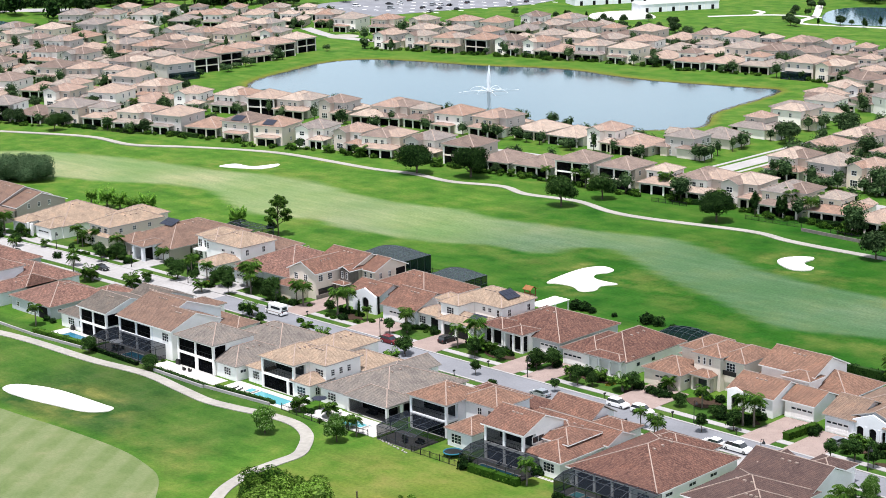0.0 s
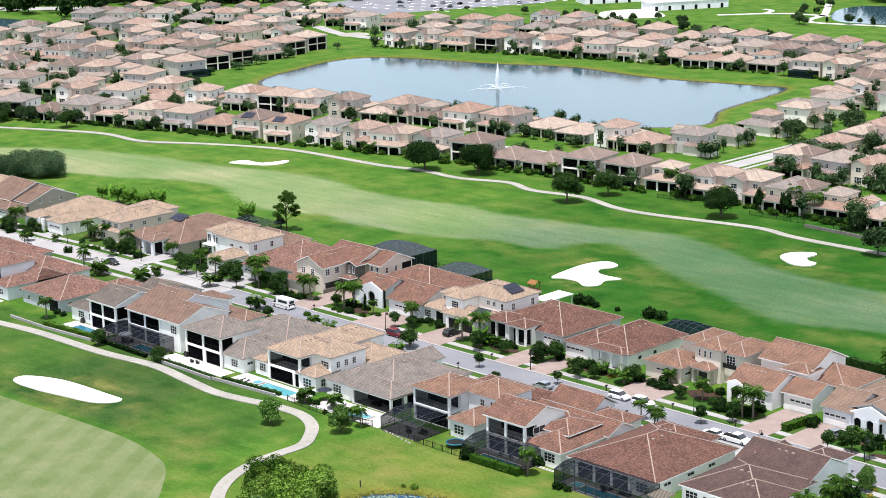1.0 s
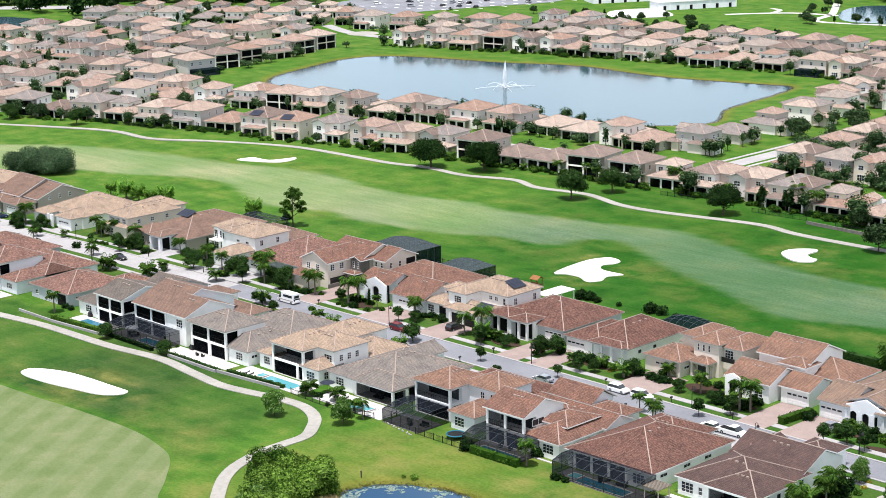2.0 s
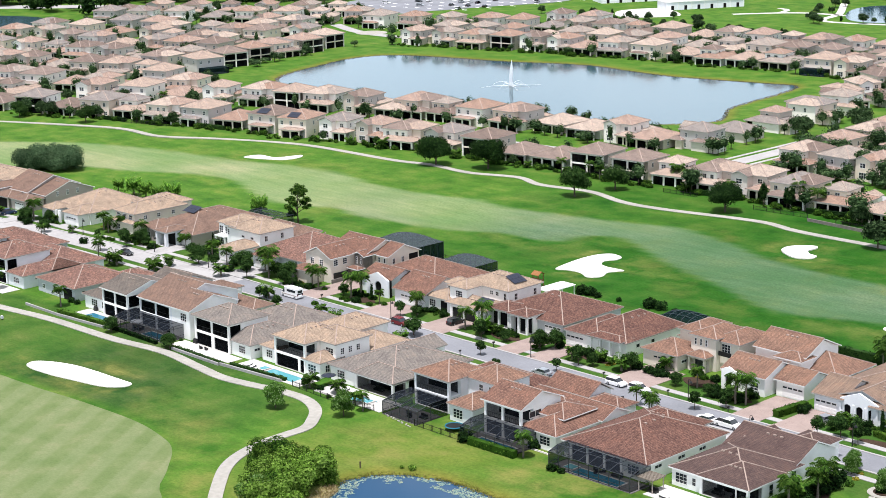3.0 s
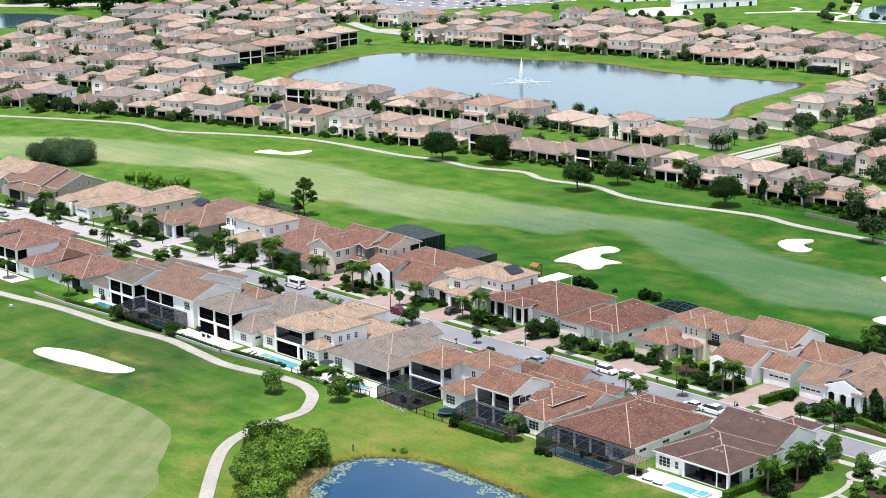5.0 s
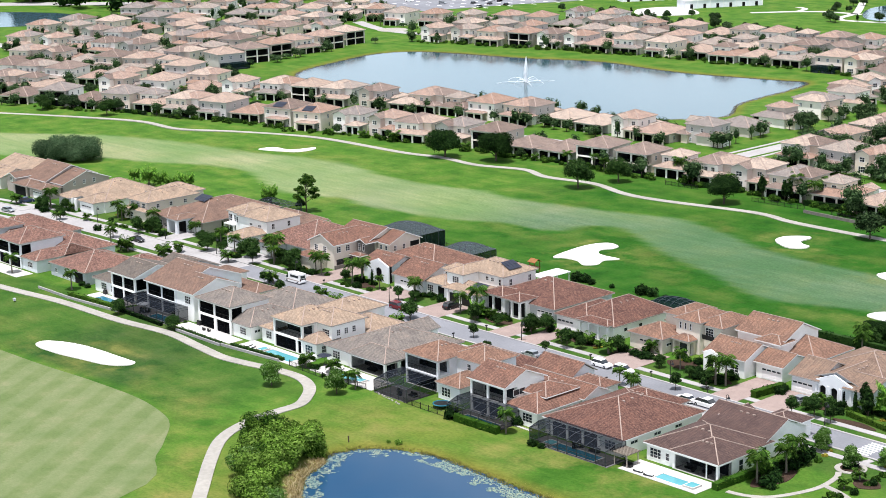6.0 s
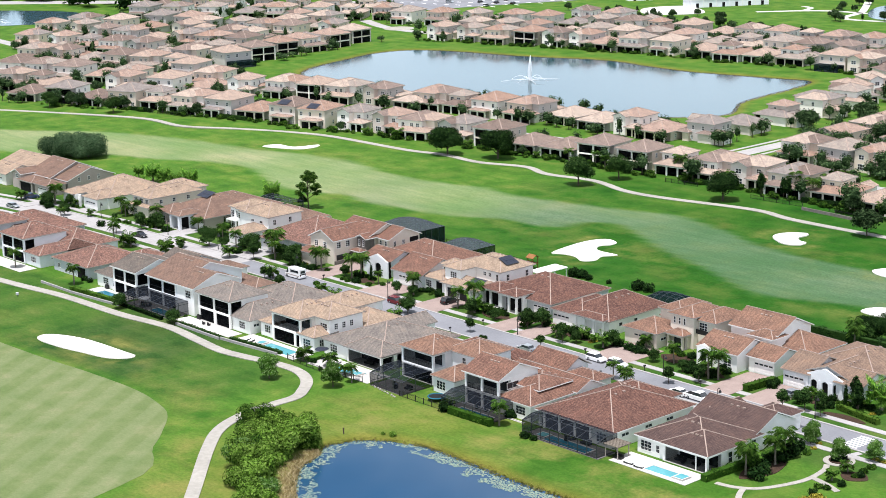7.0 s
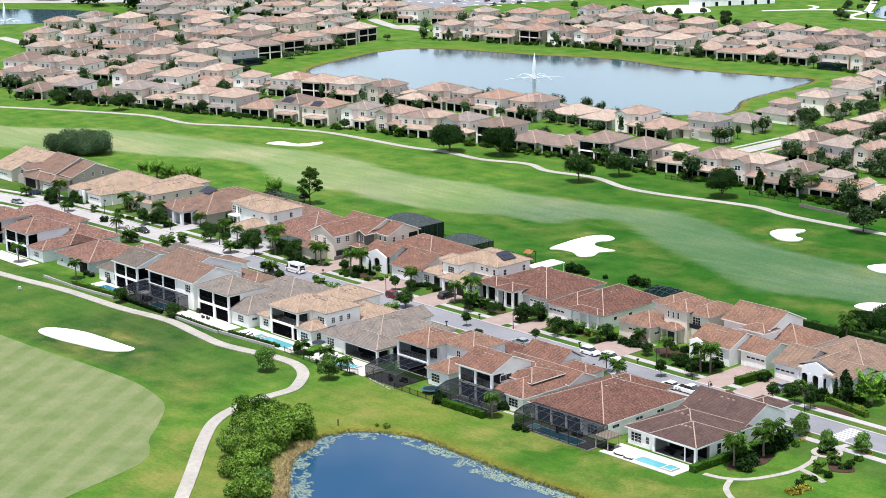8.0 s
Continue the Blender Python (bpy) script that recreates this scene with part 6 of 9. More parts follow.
def hedge(x0, y0, x1, y1, width, h, seed, label="clipped green hedge along the garden edge", leaf="shrub", density=26):
    """A clipped hedge: leaf sprays over a box with a wavering top."""
    rng = random.Random(seed)
    a, b = Vector((x0, y0, 0)), Vector((x1, y1, 0))
    L = (b - a).length
    d = (b - a).normalized()
    s = Vector((-d.y, d.x, 0))
    verts, faces = [], []
    for _ in range(int(L * density * (width + 2 * h) / 3)):
        t, q = rng.uniform(0, L), rng.random() * (width + 2 * h)
        top = h * (0.95 + 0.1 * math.sin(t * 1.3 + seed))
        if q < width:
            c, n = a + d * t + s * (q - width / 2) + Vector((0, 0, top)), Vector((0, 0, 1))
        else:
            sg = -1 if q - width < h else 1
            c, n = a + d * t + s * sg * width / 2 + Vector((0, 0, rng.uniform(0, top))), s * sg
        n = (n + Vector((rng.uniform(-1, 1), rng.uniform(-1, 1), rng.uniform(-1, 1))) * 0.6).normalized()
        u = Matrix.Rotation(rng.uniform(0, 6.28), 3, n) @ n.orthogonal().normalized()
        v = n.cross(u)
        k = rng.uniform(0.12, 0.26)
        i = len(verts)
        verts += [c - u * k, c + v * k * 0.6, c + u * k, c - v * k * 0.6]
        faces.append((i, i + 1, i + 2, i + 3))
    i = len(verts)
    w, hh = width / 2 - 0.12, h - 0.12
    verts += [p + s * q + Vector((0, 0, z)) for p in (a, b) for q, z in ((-w, 0), (w, 0), (w, hh), (-w, hh))]
    faces += [(i, i + 1, i + 2, i + 3), (i + 4, i + 7, i + 6, i + 5), (i + 3, i + 2, i + 6, i + 7), (i, i + 3, i + 7, i + 4), (i + 1, i + 5, i + 6, i + 2)]
    c = (a + b) / 2
    ob = new("hedge", raw_mesh("hedge", [p - c for p in verts], faces, M[leaf]))
    ob.location = c
    return tagged(ob, label, "hedge")


KIND = dict(
    oak=tree_kind("oak_tree", 3, 10.0, 6.4, 1.5, 9000, 0.30, "oak", "broad dark green oak tree on the grass", 9, 0.34),
    dome=tree_kind("oak_tree", 4, 7.9, 7.0, 0.6, 15000, 0.26, "dome", "broad grey-green oak in a dense clump", 9, 0.34),
    round=tree_kind("round_tree", 5, 9.2, 4.6, 2.0, 5200, 0.28, "street", "rounded green tree beside the cart path", 7, 0.24),
    far=tree_kind("broadleaf_tree", 7, 6.5, 3.2, 0.9, 1500, 0.36, "garden", "dark green garden tree among the houses", 6, 0.16),
    yard=tree_kind("yard_tree", 8, 6.2, 2.9, 0.8, 2600, 0.23, "street", "leafy green yard tree beside the house", 8, 0.14),
    far_b=tree_kind("broadleaf_tree", 9, 7.8, 4.0, 1.0, 2000, 0.38, "garden", "dark green garden tree among the houses", 7, 0.18),
    myrtle=tree_kind("crape_myrtle", 11, 5.6, 2.3, 0.15, 3400, 0.2, "myrtle", "flowering crape myrtle on the lawn", 7, 0.13),
    young=tree_kind("young_tree", 13, 5.0, 1.7, 1.1, 1200, 0.22, "street", "young street tree on the verge", 5, 0.09),
    thin=open_tree("open_tree", 15, 11.5, 4.6, "palm", "open-crowned light green tree standing behind the houses"),
    cone=tree_kind("conifer", 17, 7.5, 1.7, 0.3, 800, 0.36, "oak", "narrow dark conifer beside the house", 4, 0.14),
    palm=palm_kind("queen_palm", 19, 5.2, 28, 2.6, "queen palm with arching green fronds"),
    palm_b=palm_kind("date_palm", 21, 2.95, 76, 3.0, "stout date palm with a dense crown", 0.30, 0.5, "date"),
    palm_s=palm_kind("small_palm", 23, 1.4, 26, 1.6, "small garden palm in a planting bed", 0.14),
    shrub=bush_kind("shrub", 25, 0.9, 0.9, 1.2, 260, 0.17, "shrub", "rounded green garden shrub"),
    dark=bush_kind("shrub", 27, 1.2, 1.2, 1.9, 300, 0.20, "oak", "dark green garden shrub"),
    fresh=bush_kind("lush_shrub", 26, 1.0, 1.0, 1.1, 420, 0.15, "rich_green", "bright green shrub on the pond bank"),
    gold=bush_kind("golden_shrub", 29, 0.8, 0.8, 0.8, 220, 0.15, "gold", "golden yellow flowering shrub in a bed"),
    column=bush_kind("cypress", 31, 0.42, 0.42, 5.0, 420, 0.17, "oak", "slim dark green cypress column", "tree"),
)
for ob in KIND.values():
    ob.location = (0, 0, 0)
used = set()


def plant(kind, x, y, scale=1.0, turn=None, z=0.0):
    src = KIND[kind]
    turn = turn if turn is not None else (x * 12.9898 + y * 78.233) % 6.283
    if kind not in used:
        used.add(kind)
        ob = src
        ob.matrix_basis = Matrix.Identity(4)
    else:
        ob = copy_thing(src, Matrix.Identity(4))
    ob.location, ob.rotation_euler = (x, y, z - (0.35 * scale if kind in ("column", "dark", "shrub", "gold", "fresh") else 0.0)), (0, 0, turn)
    ob.scale = (scale, scale, scale)
    return ob


def grove(text):
    """Plants by kind, place and size."""
    for item in text.split(";"):
        k, x, y, s = item.split()
        plant(k, float(x), float(y), float(s))

# ---- the houses across the fairway and round the lake ----
def home_kind(style, w, d, two, label):
    """A house built round its own base: +/-w/2 across, its open back towards -y."""
    r = thing("house", (0, 0, 0), label, "house", "houses beyond the fairway")
    h = 6.6 if two else 3.4
    x0, x1, y0, y1 = -w / 2, w / 2, -d / 2, d / 2
    wall, tile = "far_wall", "roof_far"
    if style == "plain":
        block(r, x0, x1, y0, y1, h, mat=tile, wall=wall, caps=False, lean=True)
        block(r, x0 + 1.2, x1 - 3.2, y0 - 2.6, y0 + 1.2, 3.1, mat=tile, wall=wall, pitch=0.3, lanai=2.4, caps=False, lean=True)
        block(r, x0 + 1, x0 + 8, y1 - 1.2, y1 + 4.6, 3.3, mat=tile, wall=wall, caps=False, lean=True)
    elif style == "balcony":
        block(r, x0, x1, y0, y1, h, mat=tile, wall=wall, lanai=2.6, storeys=2, posts=1, caps=False, lean=True)
    elif style == "wing":
        block(r, x0, x1 - 3, y0, y1, h, mat=tile, wall=wall, caps=False, lean=True)
        block(r, x0 + 3.5, x1, y0 + 2.5, y1 - 1, h, mat=tile, wall=wall, caps=False, lean=True)
        block(r, x1 - 8.5, x1 - 0.8, y1 - 2.2, y1 + 3.6, 3.3, mat=tile, wall=wall, caps=False, lean=True)
        block(r, x0, x1, y0 - 2.2, y0 + 4, 3.2, mat=tile, wall=wall, lanai=2.6, posts=2, caps=False, lean=True)
    elif style == "single":
        block(r, x0, x1, y0, y1, h, mat=tile, wall=wall, lanai=3.0, posts=2, caps=False, lean=True)
    elif style == "solar":
        block(r, x0, x1, y0, y1, h, mat=tile, wall=wall, caps=False, lean=True)
        block(r, x0 + 2.8, x1 - 1, y0 - 2.8, y0 + 1.2, 3.1, mat=tile, wall=wall, pitch=0.3, lanai=2.6, caps=False, lean=True)
        solar(r, -1.5, y0 + 1.3, h + 0.42 * 1.3 + 0.05, 4, 2, 0.42)
    elif style == "cagehome":
        block(r, x0, x1, y0, y1, h, mat=tile, wall=wall, caps=False, lean=True)
        bm = bmesh.new()
        box(bm, x0 + 1, x1 - 1, y0 - 4.5, y0 + 0.4, 0, 2.7)
        part("screen_room", bm, M["screen_green"], r, "dark screened pool room")
    elif style == "gabled":
        block(r, x0, x1 - 1.6, y0 + 2.4, y1, h, mat=tile, wall=wall, caps=False, lean=True)
        block(r, x0 + 0.8, x0 + 6.6, y0, y0 + 8, h, "gable_y", mat=tile, wall=wall, caps=False, lean=True, pitch=0.5)
        block(r, x0 + 6.2, x1, y0 - 0.8, y0 + 5, 3.2, mat=tile, wall=wall, lanai=2.4, posts=1, caps=False, lean=True)
        block(r, x1 - 7, x1, y1 - 6, y1 + 4, 3.3, mat=tile, wall=wall, caps=False, lean=True)
        window(r, "S", x0 + 3.7, y0 + 0.5, 0.8, 2.4, 1.9, 3, 2, joined=True)
        window(r, "S", x0 + 3.7, y0 + 0.5, 4.1, 1.8, 1.5, 2, 2, joined=True)
        window(r, "S", x1 - 4.0, y0 + 2.9, 4.2, 1.4, 1.4, 2, 2, joined=True)
    elif style == "tiered":
        block(r, x0, x1, y0, y1, 3.4, mat=tile, wall=wall, lanai=2.8, posts=2, caps=False, lean=True)
        block(r, x0 + 0.6, x1 - 3.8, y0 + 3.2, y1 - 2.5, h, mat=tile, wall=wall, caps=False, lean=True)
        block(r, x1 - 6.5, x1 - 0.8, y1 - 2, y1 + 4, 3.3, "gable_y", mat=tile, wall=wall, caps=False, lean=True)
        for x in (x0 + 2.6, x0 + 5.6):
            window(r, "S", x, y0 + 3.7, 4.4, 1.5, 1.4, 2, 2, joined=True)
        window(r, "E", x1 - 4.3, y0 + 6.5, 4.5, 1.2, 1.3, 2, 2, joined=True)
    zz = (4.0, 0.9) if two else (0.9,)
    if style == "tiered":
        zz = (0.9,)
    if two:
        if style == "wing":
            spots = [x0 + 2.2, x0 + 5.4, x0 + 7.6]
        elif style in ("balcony", "gabled", "tiered"):
            spots = []
        else:
            spots = [x0 + 2.0, x0 + w * 0.46, x1 - 2.2]
        for x in spots:
            window(r, "S", x, y0 + 0.5, 4.1, 1.1, 1.5, 2, 2, joined=True)
        if style in ("plain", "solar"):
            window(r, "S", x1 - 1.8, y0 + 0.5, 0.9, 1.3, 1.5, 2, 2, joined=True)
    for z in zz:
        ex = x1 - (2.1 if style == "gabled" and z > 2 else 0.5)
        for y in ((y0 + 5.2, y0 + 9.0) if z > 2 else (y0 + 5.8,)):
            window(r, "E", ex, y, z, 0.9, 1.5, 2, 2, joined=True)
    # street front
    front = y1 - 0.5
    top = {"plain": (x0 + 9.6, x1 - 2.0), "solar": (x0 + 2.4, x0 + 6.0, x1 - 2.2), "cagehome": (x0 + 2.4, x0 + 6.0, x1 - 2.2), "balcony": (x0 + 2.2, x0 + 6.0, x1 - 2.2), "wing": (x0 + 2.0,), "gabled": (x0 + 2.4, x0 + 5.0)}.get(style, ())
    for x in top:
        for z in ((4.1, 0.9) if two else (0.9,)):
            window(r, "N", x, front, z, 1.2, 1.5, 2, 2, joined=True)
    lift = {"plain": (x0 + 4.5, y1 + 4.1), "wing": (x1 - 4.6, y1 + 3.1), "gabled": (x1 - 3.5, y1 + 3.5), "tiered": (x1 - 3.6, y1 + 3.5), "single": (x1 - 3.8, front)}.get(style)
    if lift:
        piece("garage_door", shared(("far_garage_door",), lambda: boxes((-2.4, 2.4, -0.04, 0.05, 0, 2.3), (-2.2, 2.2, -0.06, -0.03, 1.8, 2.1)), M["trim"]), r, (*lift, 0.05), math.pi)
    for y in ((y0 + 3.6, y0 + 8.4) if style != "tiered" else ()):
        if two:
            window(r, "W", x0 + 0.5, y + (2.4 if style == "gabled" else 0), 4.1, 0.9, 1.5, 2, 2, joined=True)
    return r


HOMES = {
    "p": home_kind("plain", 12.2, 13.5, True, "stucco two-storey house with hipped tile roof and covered patio"),
    "b": home_kind("balcony", 12.0, 13.0, True, "stucco two-storey house with recessed balcony and tile roof"),
    "w": home_kind("wing", 12.6, 14.0, True, "stucco two-storey house with stepped hipped tile roofs"),
    "s": home_kind("single", 12.5, 14.5, False, "stucco single-storey house with low hipped tile roof"),
    "o": home_kind("solar", 12.2, 13.5, True, "stucco two-storey house with solar panels on tile roof"),
    "q": home_kind("gabled", 12.4, 13.6, True, "stucco two-storey house with a gabled bay and tile roof"),
    "r": home_kind("tiered", 12.8, 14.4, True, "stucco house with a set-back upper storey and tile roofs"),
    "c": home_kind("cagehome", 12.4, 13.5, True, "stucco two-storey house with dark screened pool room"),
}
DEPTH = {"p": 13.5, "b": 13.0, "w": 14.0, "s": 14.5, "o": 13.5, "c": 13.5, "q": 13.6, "r": 14.4}
WIDTH = {"p": 12.2, "b": 12.0, "w": 12.6, "s": 12.5, "o": 12.2, "c": 12.4, "q": 12.4, "r": 12.8}
taken = set()
SITES = []


def home(kind, x, y, turn, grow=1.0):
    """A house whose right-hand back eave corner stands at x, y."""
    pick = int(abs(x) * 3 + abs(y) * 5) % 5
    if kind == "p" and pick < 3:
        kind = "qrq"[pick]
    grow = 1.05 + 0.13 * ((x * 7.3 + y * 3.1) % 1.0)
    a = radians(turn + 3.0 * math.sin(x * 1.7 + y))
    cx, cy = -WIDTH[kind] / 2 * grow, DEPTH[kind] / 2 * grow
    px, py = x + cx * math.cos(a) - cy * math.sin(a), y + cx * math.sin(a) + cy * math.cos(a)
    if kind in taken:
        ob = copy_thing(HOMES[kind], Matrix.Identity(4))
    else:
        taken.add(kind)
        ob = HOMES[kind]
    ob.location, ob.rotation_euler, ob.scale = (px, py, 0), (0, 0, a), (grow, grow, 1)
    SITES.append((px, py, a))
    return ob


def row(text, turn0, turn1):
    """A row of houses: kind x,y ... ; the row turns evenly from turn0 to turn1."""
    items = [t.split() for t in text.split(";") if t.strip()]
    for i, (k, x, y) in enumerate(items):
        home(k, float(x), float(y), turn0 + (turn1 - turn0) * i / max(1, len(items) - 1))


# along the far side of the fairway
row("s -345 112; b -328 119; s -314 123; p -301 131; p -287 136; w -271 140; p -256 144; s -241 148; o -226 151; o -211 153; p -195 158; p -180 161; w -165 163; p -150 166", 24, 10)
row("b -134 168; s -119 168; s -104 170; b -89 172; b -73 172; p -57 174; w -43 175; p -29 176; w -14 175; p 2 174; s 17 171; p 33 172; p 49 173; p 66 173", 8, 0)
# the lakeside row behind them
row("s -303 168; p -289 178; w -273 186; b -259 190; w -245 194; p -229 198; s -212 200; w -206 206; p -192 206; p -178 208; w -162 211; s -146 215; s -130 214; p -115 216; s -102 214", 20, 2)
# left of the lake
row("c -362 233; b -367 250.5; b -372 268; w -375 285.5; b -376 302.5; b -381 319.5", 78, 94)
row("p -362 128; w -378 124; s -394 116; p -334 150; w -347 161; s -362 158; p -378 152; w -394 148; p -408 142", 22, 24)
row("p -318 160; s -330 186; w -316 182; p -346 190; p -362 196; w -378 192; p -393 186; s -409 182; p -425 178; w -441 172", 20, 24)
row("w -382 214; s -397 212; p -419 214; w -436 210; p -452 206; p -470 202; w -488 196; p -384 232; s -402 236", 14, 20)
row("p -398 256; w -414 250; p -430 246; s -447 240; w -464 236; p -480 232; p -505 235; w -522 226; p -410 272; w -426 270; p -442 266", 16, 22)
row("p -460 268; w -469 284; s -488 262; p -508 258; w -528 250; p -418 300; w -434 296; p -450 294; p -404 318; s -420 322; w -438 316; p -488 290; p -506 284", 16, 24)
# the far shore
row("p -354 343; p -339 349; w -322 353; b -308 358; p -294 363; p -279 366; s -267 367; w -252 373; p -236 375; s -218 379; p -202 378; s -188 382; p -172 385; c -151 386; p -135 384", 12, 10)
row("s -372 360; w -356 368; p -340 374; p -324 378; s -308 384; w -292 388; p -276 390; p -260 394; w -244 398; s -228 402; p -212 404; p -196 406; w -180 408; p -164 410; s -148 410; p -132 408", 10, 8)
row("w -362 402; p -346 408; s -330 412; p -314 416; w -298 420; p -282 422; p -266 426; s -250 430; w -234 432; p -218 434; p -202 436; w -186 436; p -170 438; p -152 436; w -136 434", 10, 8)
row("p -380 392; w -398 384; p -416 376; w -436 336; p -454 332; p -344 436; w -326 440; s -308 444", 14, 12)
# right of the lake
row("w -96 330; p -100 350; s -84 344; p -106 372; w -88 366; p -112 394; p -94 390; w -72 340; p -76 362", 60, 70)
row("q -103 221; s -104 243; r -105 265; w -106 287; q -108 309", -88, -84)
row("p -44 238; w -46 259; p -48 276; s -28 262", 0, 2)
row("w -42 217; p -28 216; p -15 217; w 1 216; p 17 214; p -22 238; w -6 236; p 12 234; s 30 232; p -4 258; w 14 254", 0, -4)
row("p -46 294; w -30 290; s -14 284; p 2 280; p -48 318; w -32 314; p -16 308; s 0 304; p -50 342; w -34 338; p -18 334", 10, 6)

# the last houses before the far road
row("p -548 302; w -532 314; p -516 326; s -500 338; w -484 349; p -468 361; p -452 372; w -437 384", 32, 36)
row("s -566 326; p -550 338; w -533 350; p -517 362; p -500 374; w -483 386; p -467 398", 32, 36)

# streets between those rows
for ctrl, wid in (([(-440, 90), (-400, 116), (-340, 142), (-270, 168), (-200, 184), (-140, 194), (-60, 200), (60, 200)], 7.0),
                  ([(-540, 200), (-440, 192), (-380, 208), (-340, 206)], 6.5), ([(-450, 372), (-419, 360), (-395, 358), (-340, 366), (-250, 390), (-160, 400), (-110, 398), (-78, 372), (-71, 330), (-71, 260), (-71, 201)], 6.5)):
    setting("road", ribbon(ctrl, wid, -0.1, 0.05), M["concrete"], "pale residential street between the houses", "road")

for x in (-76.6, -65.4):
    setting("sidewalk", ribbon([(x, 206), (x, 240), (x, 280), (x - 0.5, 325)], 1.5, -0.1, 0.08), M["concrete"], "pale concrete sidewalk beside the cross street", "sidewalk")
setting("cul_de_sac", slab([(-409 + 8 * math.cos(math.pi * k / 12), 361 + 8 * math.sin(math.pi * k / 12)) for k in range(24)], -0.1, 0.07), M["cart"], "pale round end of a residential street", "road")

# patios and shrubs behind the fairway and lakeside houses
rng = random.Random(43)
low_lobes = []
for px, py, a in SITES:
    if -350 < px < 70 and 110 < py < 190 or -380 < px < -130 and 345 < py < 398:
        for _ in range(7):
            dx, dy = rng.uniform(-6.5, 6.5), rng.uniform(-12.5, -9.0)
            x, y, s = px + dx * math.cos(a) - dy * math.sin(a), py + dx * math.sin(a) + dy * math.cos(a), rng.uniform(0.5, 1.5)
            low_lobes += [(x + rng.uniform(-0.6, 0.6), y + rng.uniform(-0.6, 0.6), s * rng.uniform(0.4, 0.7), s, s, s * 0.8) for _ in range(3)]
    if 110 < py < 190 and px > -200 and rng.random() < 0.6:
        plant("palm_s", px - 5 * math.cos(a) + 11 * math.sin(a), py - 5 * math.sin(a) - 11 * math.cos(a), rng.uniform(1.0, 1.9))
v, f = leaf_cloud(rng, low_lobes, 36000, 0.26, 0.8)
tagged(new("garden_shrubs", raw_mesh("garden_shrubs", [Vector((p.x, p.y, max(0.02, p.z))) for p in v], f, M["shrub"])), "mixed green shrubs behind the fairway and lakeside houses", "shrubs", kind="stuff")

# garden trees among them
rng = random.Random(41)
for px, py, a in SITES:
    if not (110 < py < 190 and px > -350):
        continue
    for _ in range(rng.choice((1, 2, 2, 3))):
        dx, dy = rng.choice((-7.6, 7.6, 7.2, -2, 3)), rng.choice((-10.5, -9.5, 11, 9))
        x, y = px + dx * math.cos(a) - dy * math.sin(a), py + dx * math.sin(a) + dy * math.cos(a)
        if inside(np.array([x]), np.array([y]), flat(grown(LAKE, 6)))[0] or 141 < y < 153 and x > -235:
            continue
        k = rng.choice(("far", "far", "far_b", "dark", "palm", "young", "cone"))
        plant(k, x, y, rng.uniform(0.55, 0.95) * (1.4 if k == "dark" else 1.0))


def garden_trees():
    """The many trees in the gardens round the lake: crowns of leaf sprays on short trunks, in one body."""
    rng = random.Random(44)
    lob, trunks = [], bmesh.new()
    for px, py, a in SITES:
        if 110 < py < 190 and px > -350:
            n = rng.choice((1, 2, 2))
        else:
            n = rng.choice((4, 5, 6, 7)) + (4 if px > -75 else 0)
        for _ in range(n):
            dx, dy = rng.choice((-7.8, 7.8, 7.4, -7.4, -3, 3, 0)) + rng.uniform(-1, 1), rng.choice((-11.5, -10, 11, 9.5, 12.5)) + rng.uniform(-1, 1)
            if n < 3:
                dx, dy = rng.choice((-7.4, 7.4, 2, -3)), rng.choice((-10.5, -11.5, 11, 13))
            x, y = px + dx * math.cos(a) - dy * math.sin(a), py + dx * math.sin(a) + dy * math.cos(a)
            if inside(np.array([x]), np.array([y]), flat(grown(LAKE, 7)))[0] or y < 157 and x > -250 or -79 < x < -63 and 196 < y < 332 or any((x - u) ** 2 + (y - v) ** 2 < 46 for u, v, w in SITES):
                continue
            k = 1.3 if px > -75 else 1.0
            h, r = rng.uniform(2.4, 7.5) * k, rng.uniform(1.2, 3.0) * k
            lob.append((x, y, h * 0.56, r, r, h * 0.44))
            for k in range(3):
                t = rng.uniform(0, 6.28)
                lob.append((x + math.cos(t) * r * 0.5, y + math.sin(t) * r * 0.5, h * rng.uniform(0.45, 0.75), r * 0.6, r * 0.6, h * 0.26))
            tube(trunks, [(x, y, -0.1), (x, y, h * 0.5)], [0.2, 0.1], 5)
    v, f = leaf_cloud(rng, lob, 170000, 0.36, 0.85)
    me = raw_mesh("garden_trees", [Vector((p.x, p.y, max(0.1, p.z))) for p in v], f, M["garden"])
    bm = bmesh.new()
    bm.from_mesh(me)
    n = len(bm.faces)
    low = bpy.data.meshes.new("trunks")
    trunks.to_mesh(low)
    trunks.free()
    bm.from_mesh(low)
    bm.faces.ensure_lookup_table()
    for q in bm.faces[n:]:
        q.material_index = 1
    bm.to_mesh(me)
    bm.free()
    me.materials.append(M["bark"])
    tagged(new("garden_trees", me), "dark green garden trees between the far houses", "trees", kind="stuff")


garden_trees()

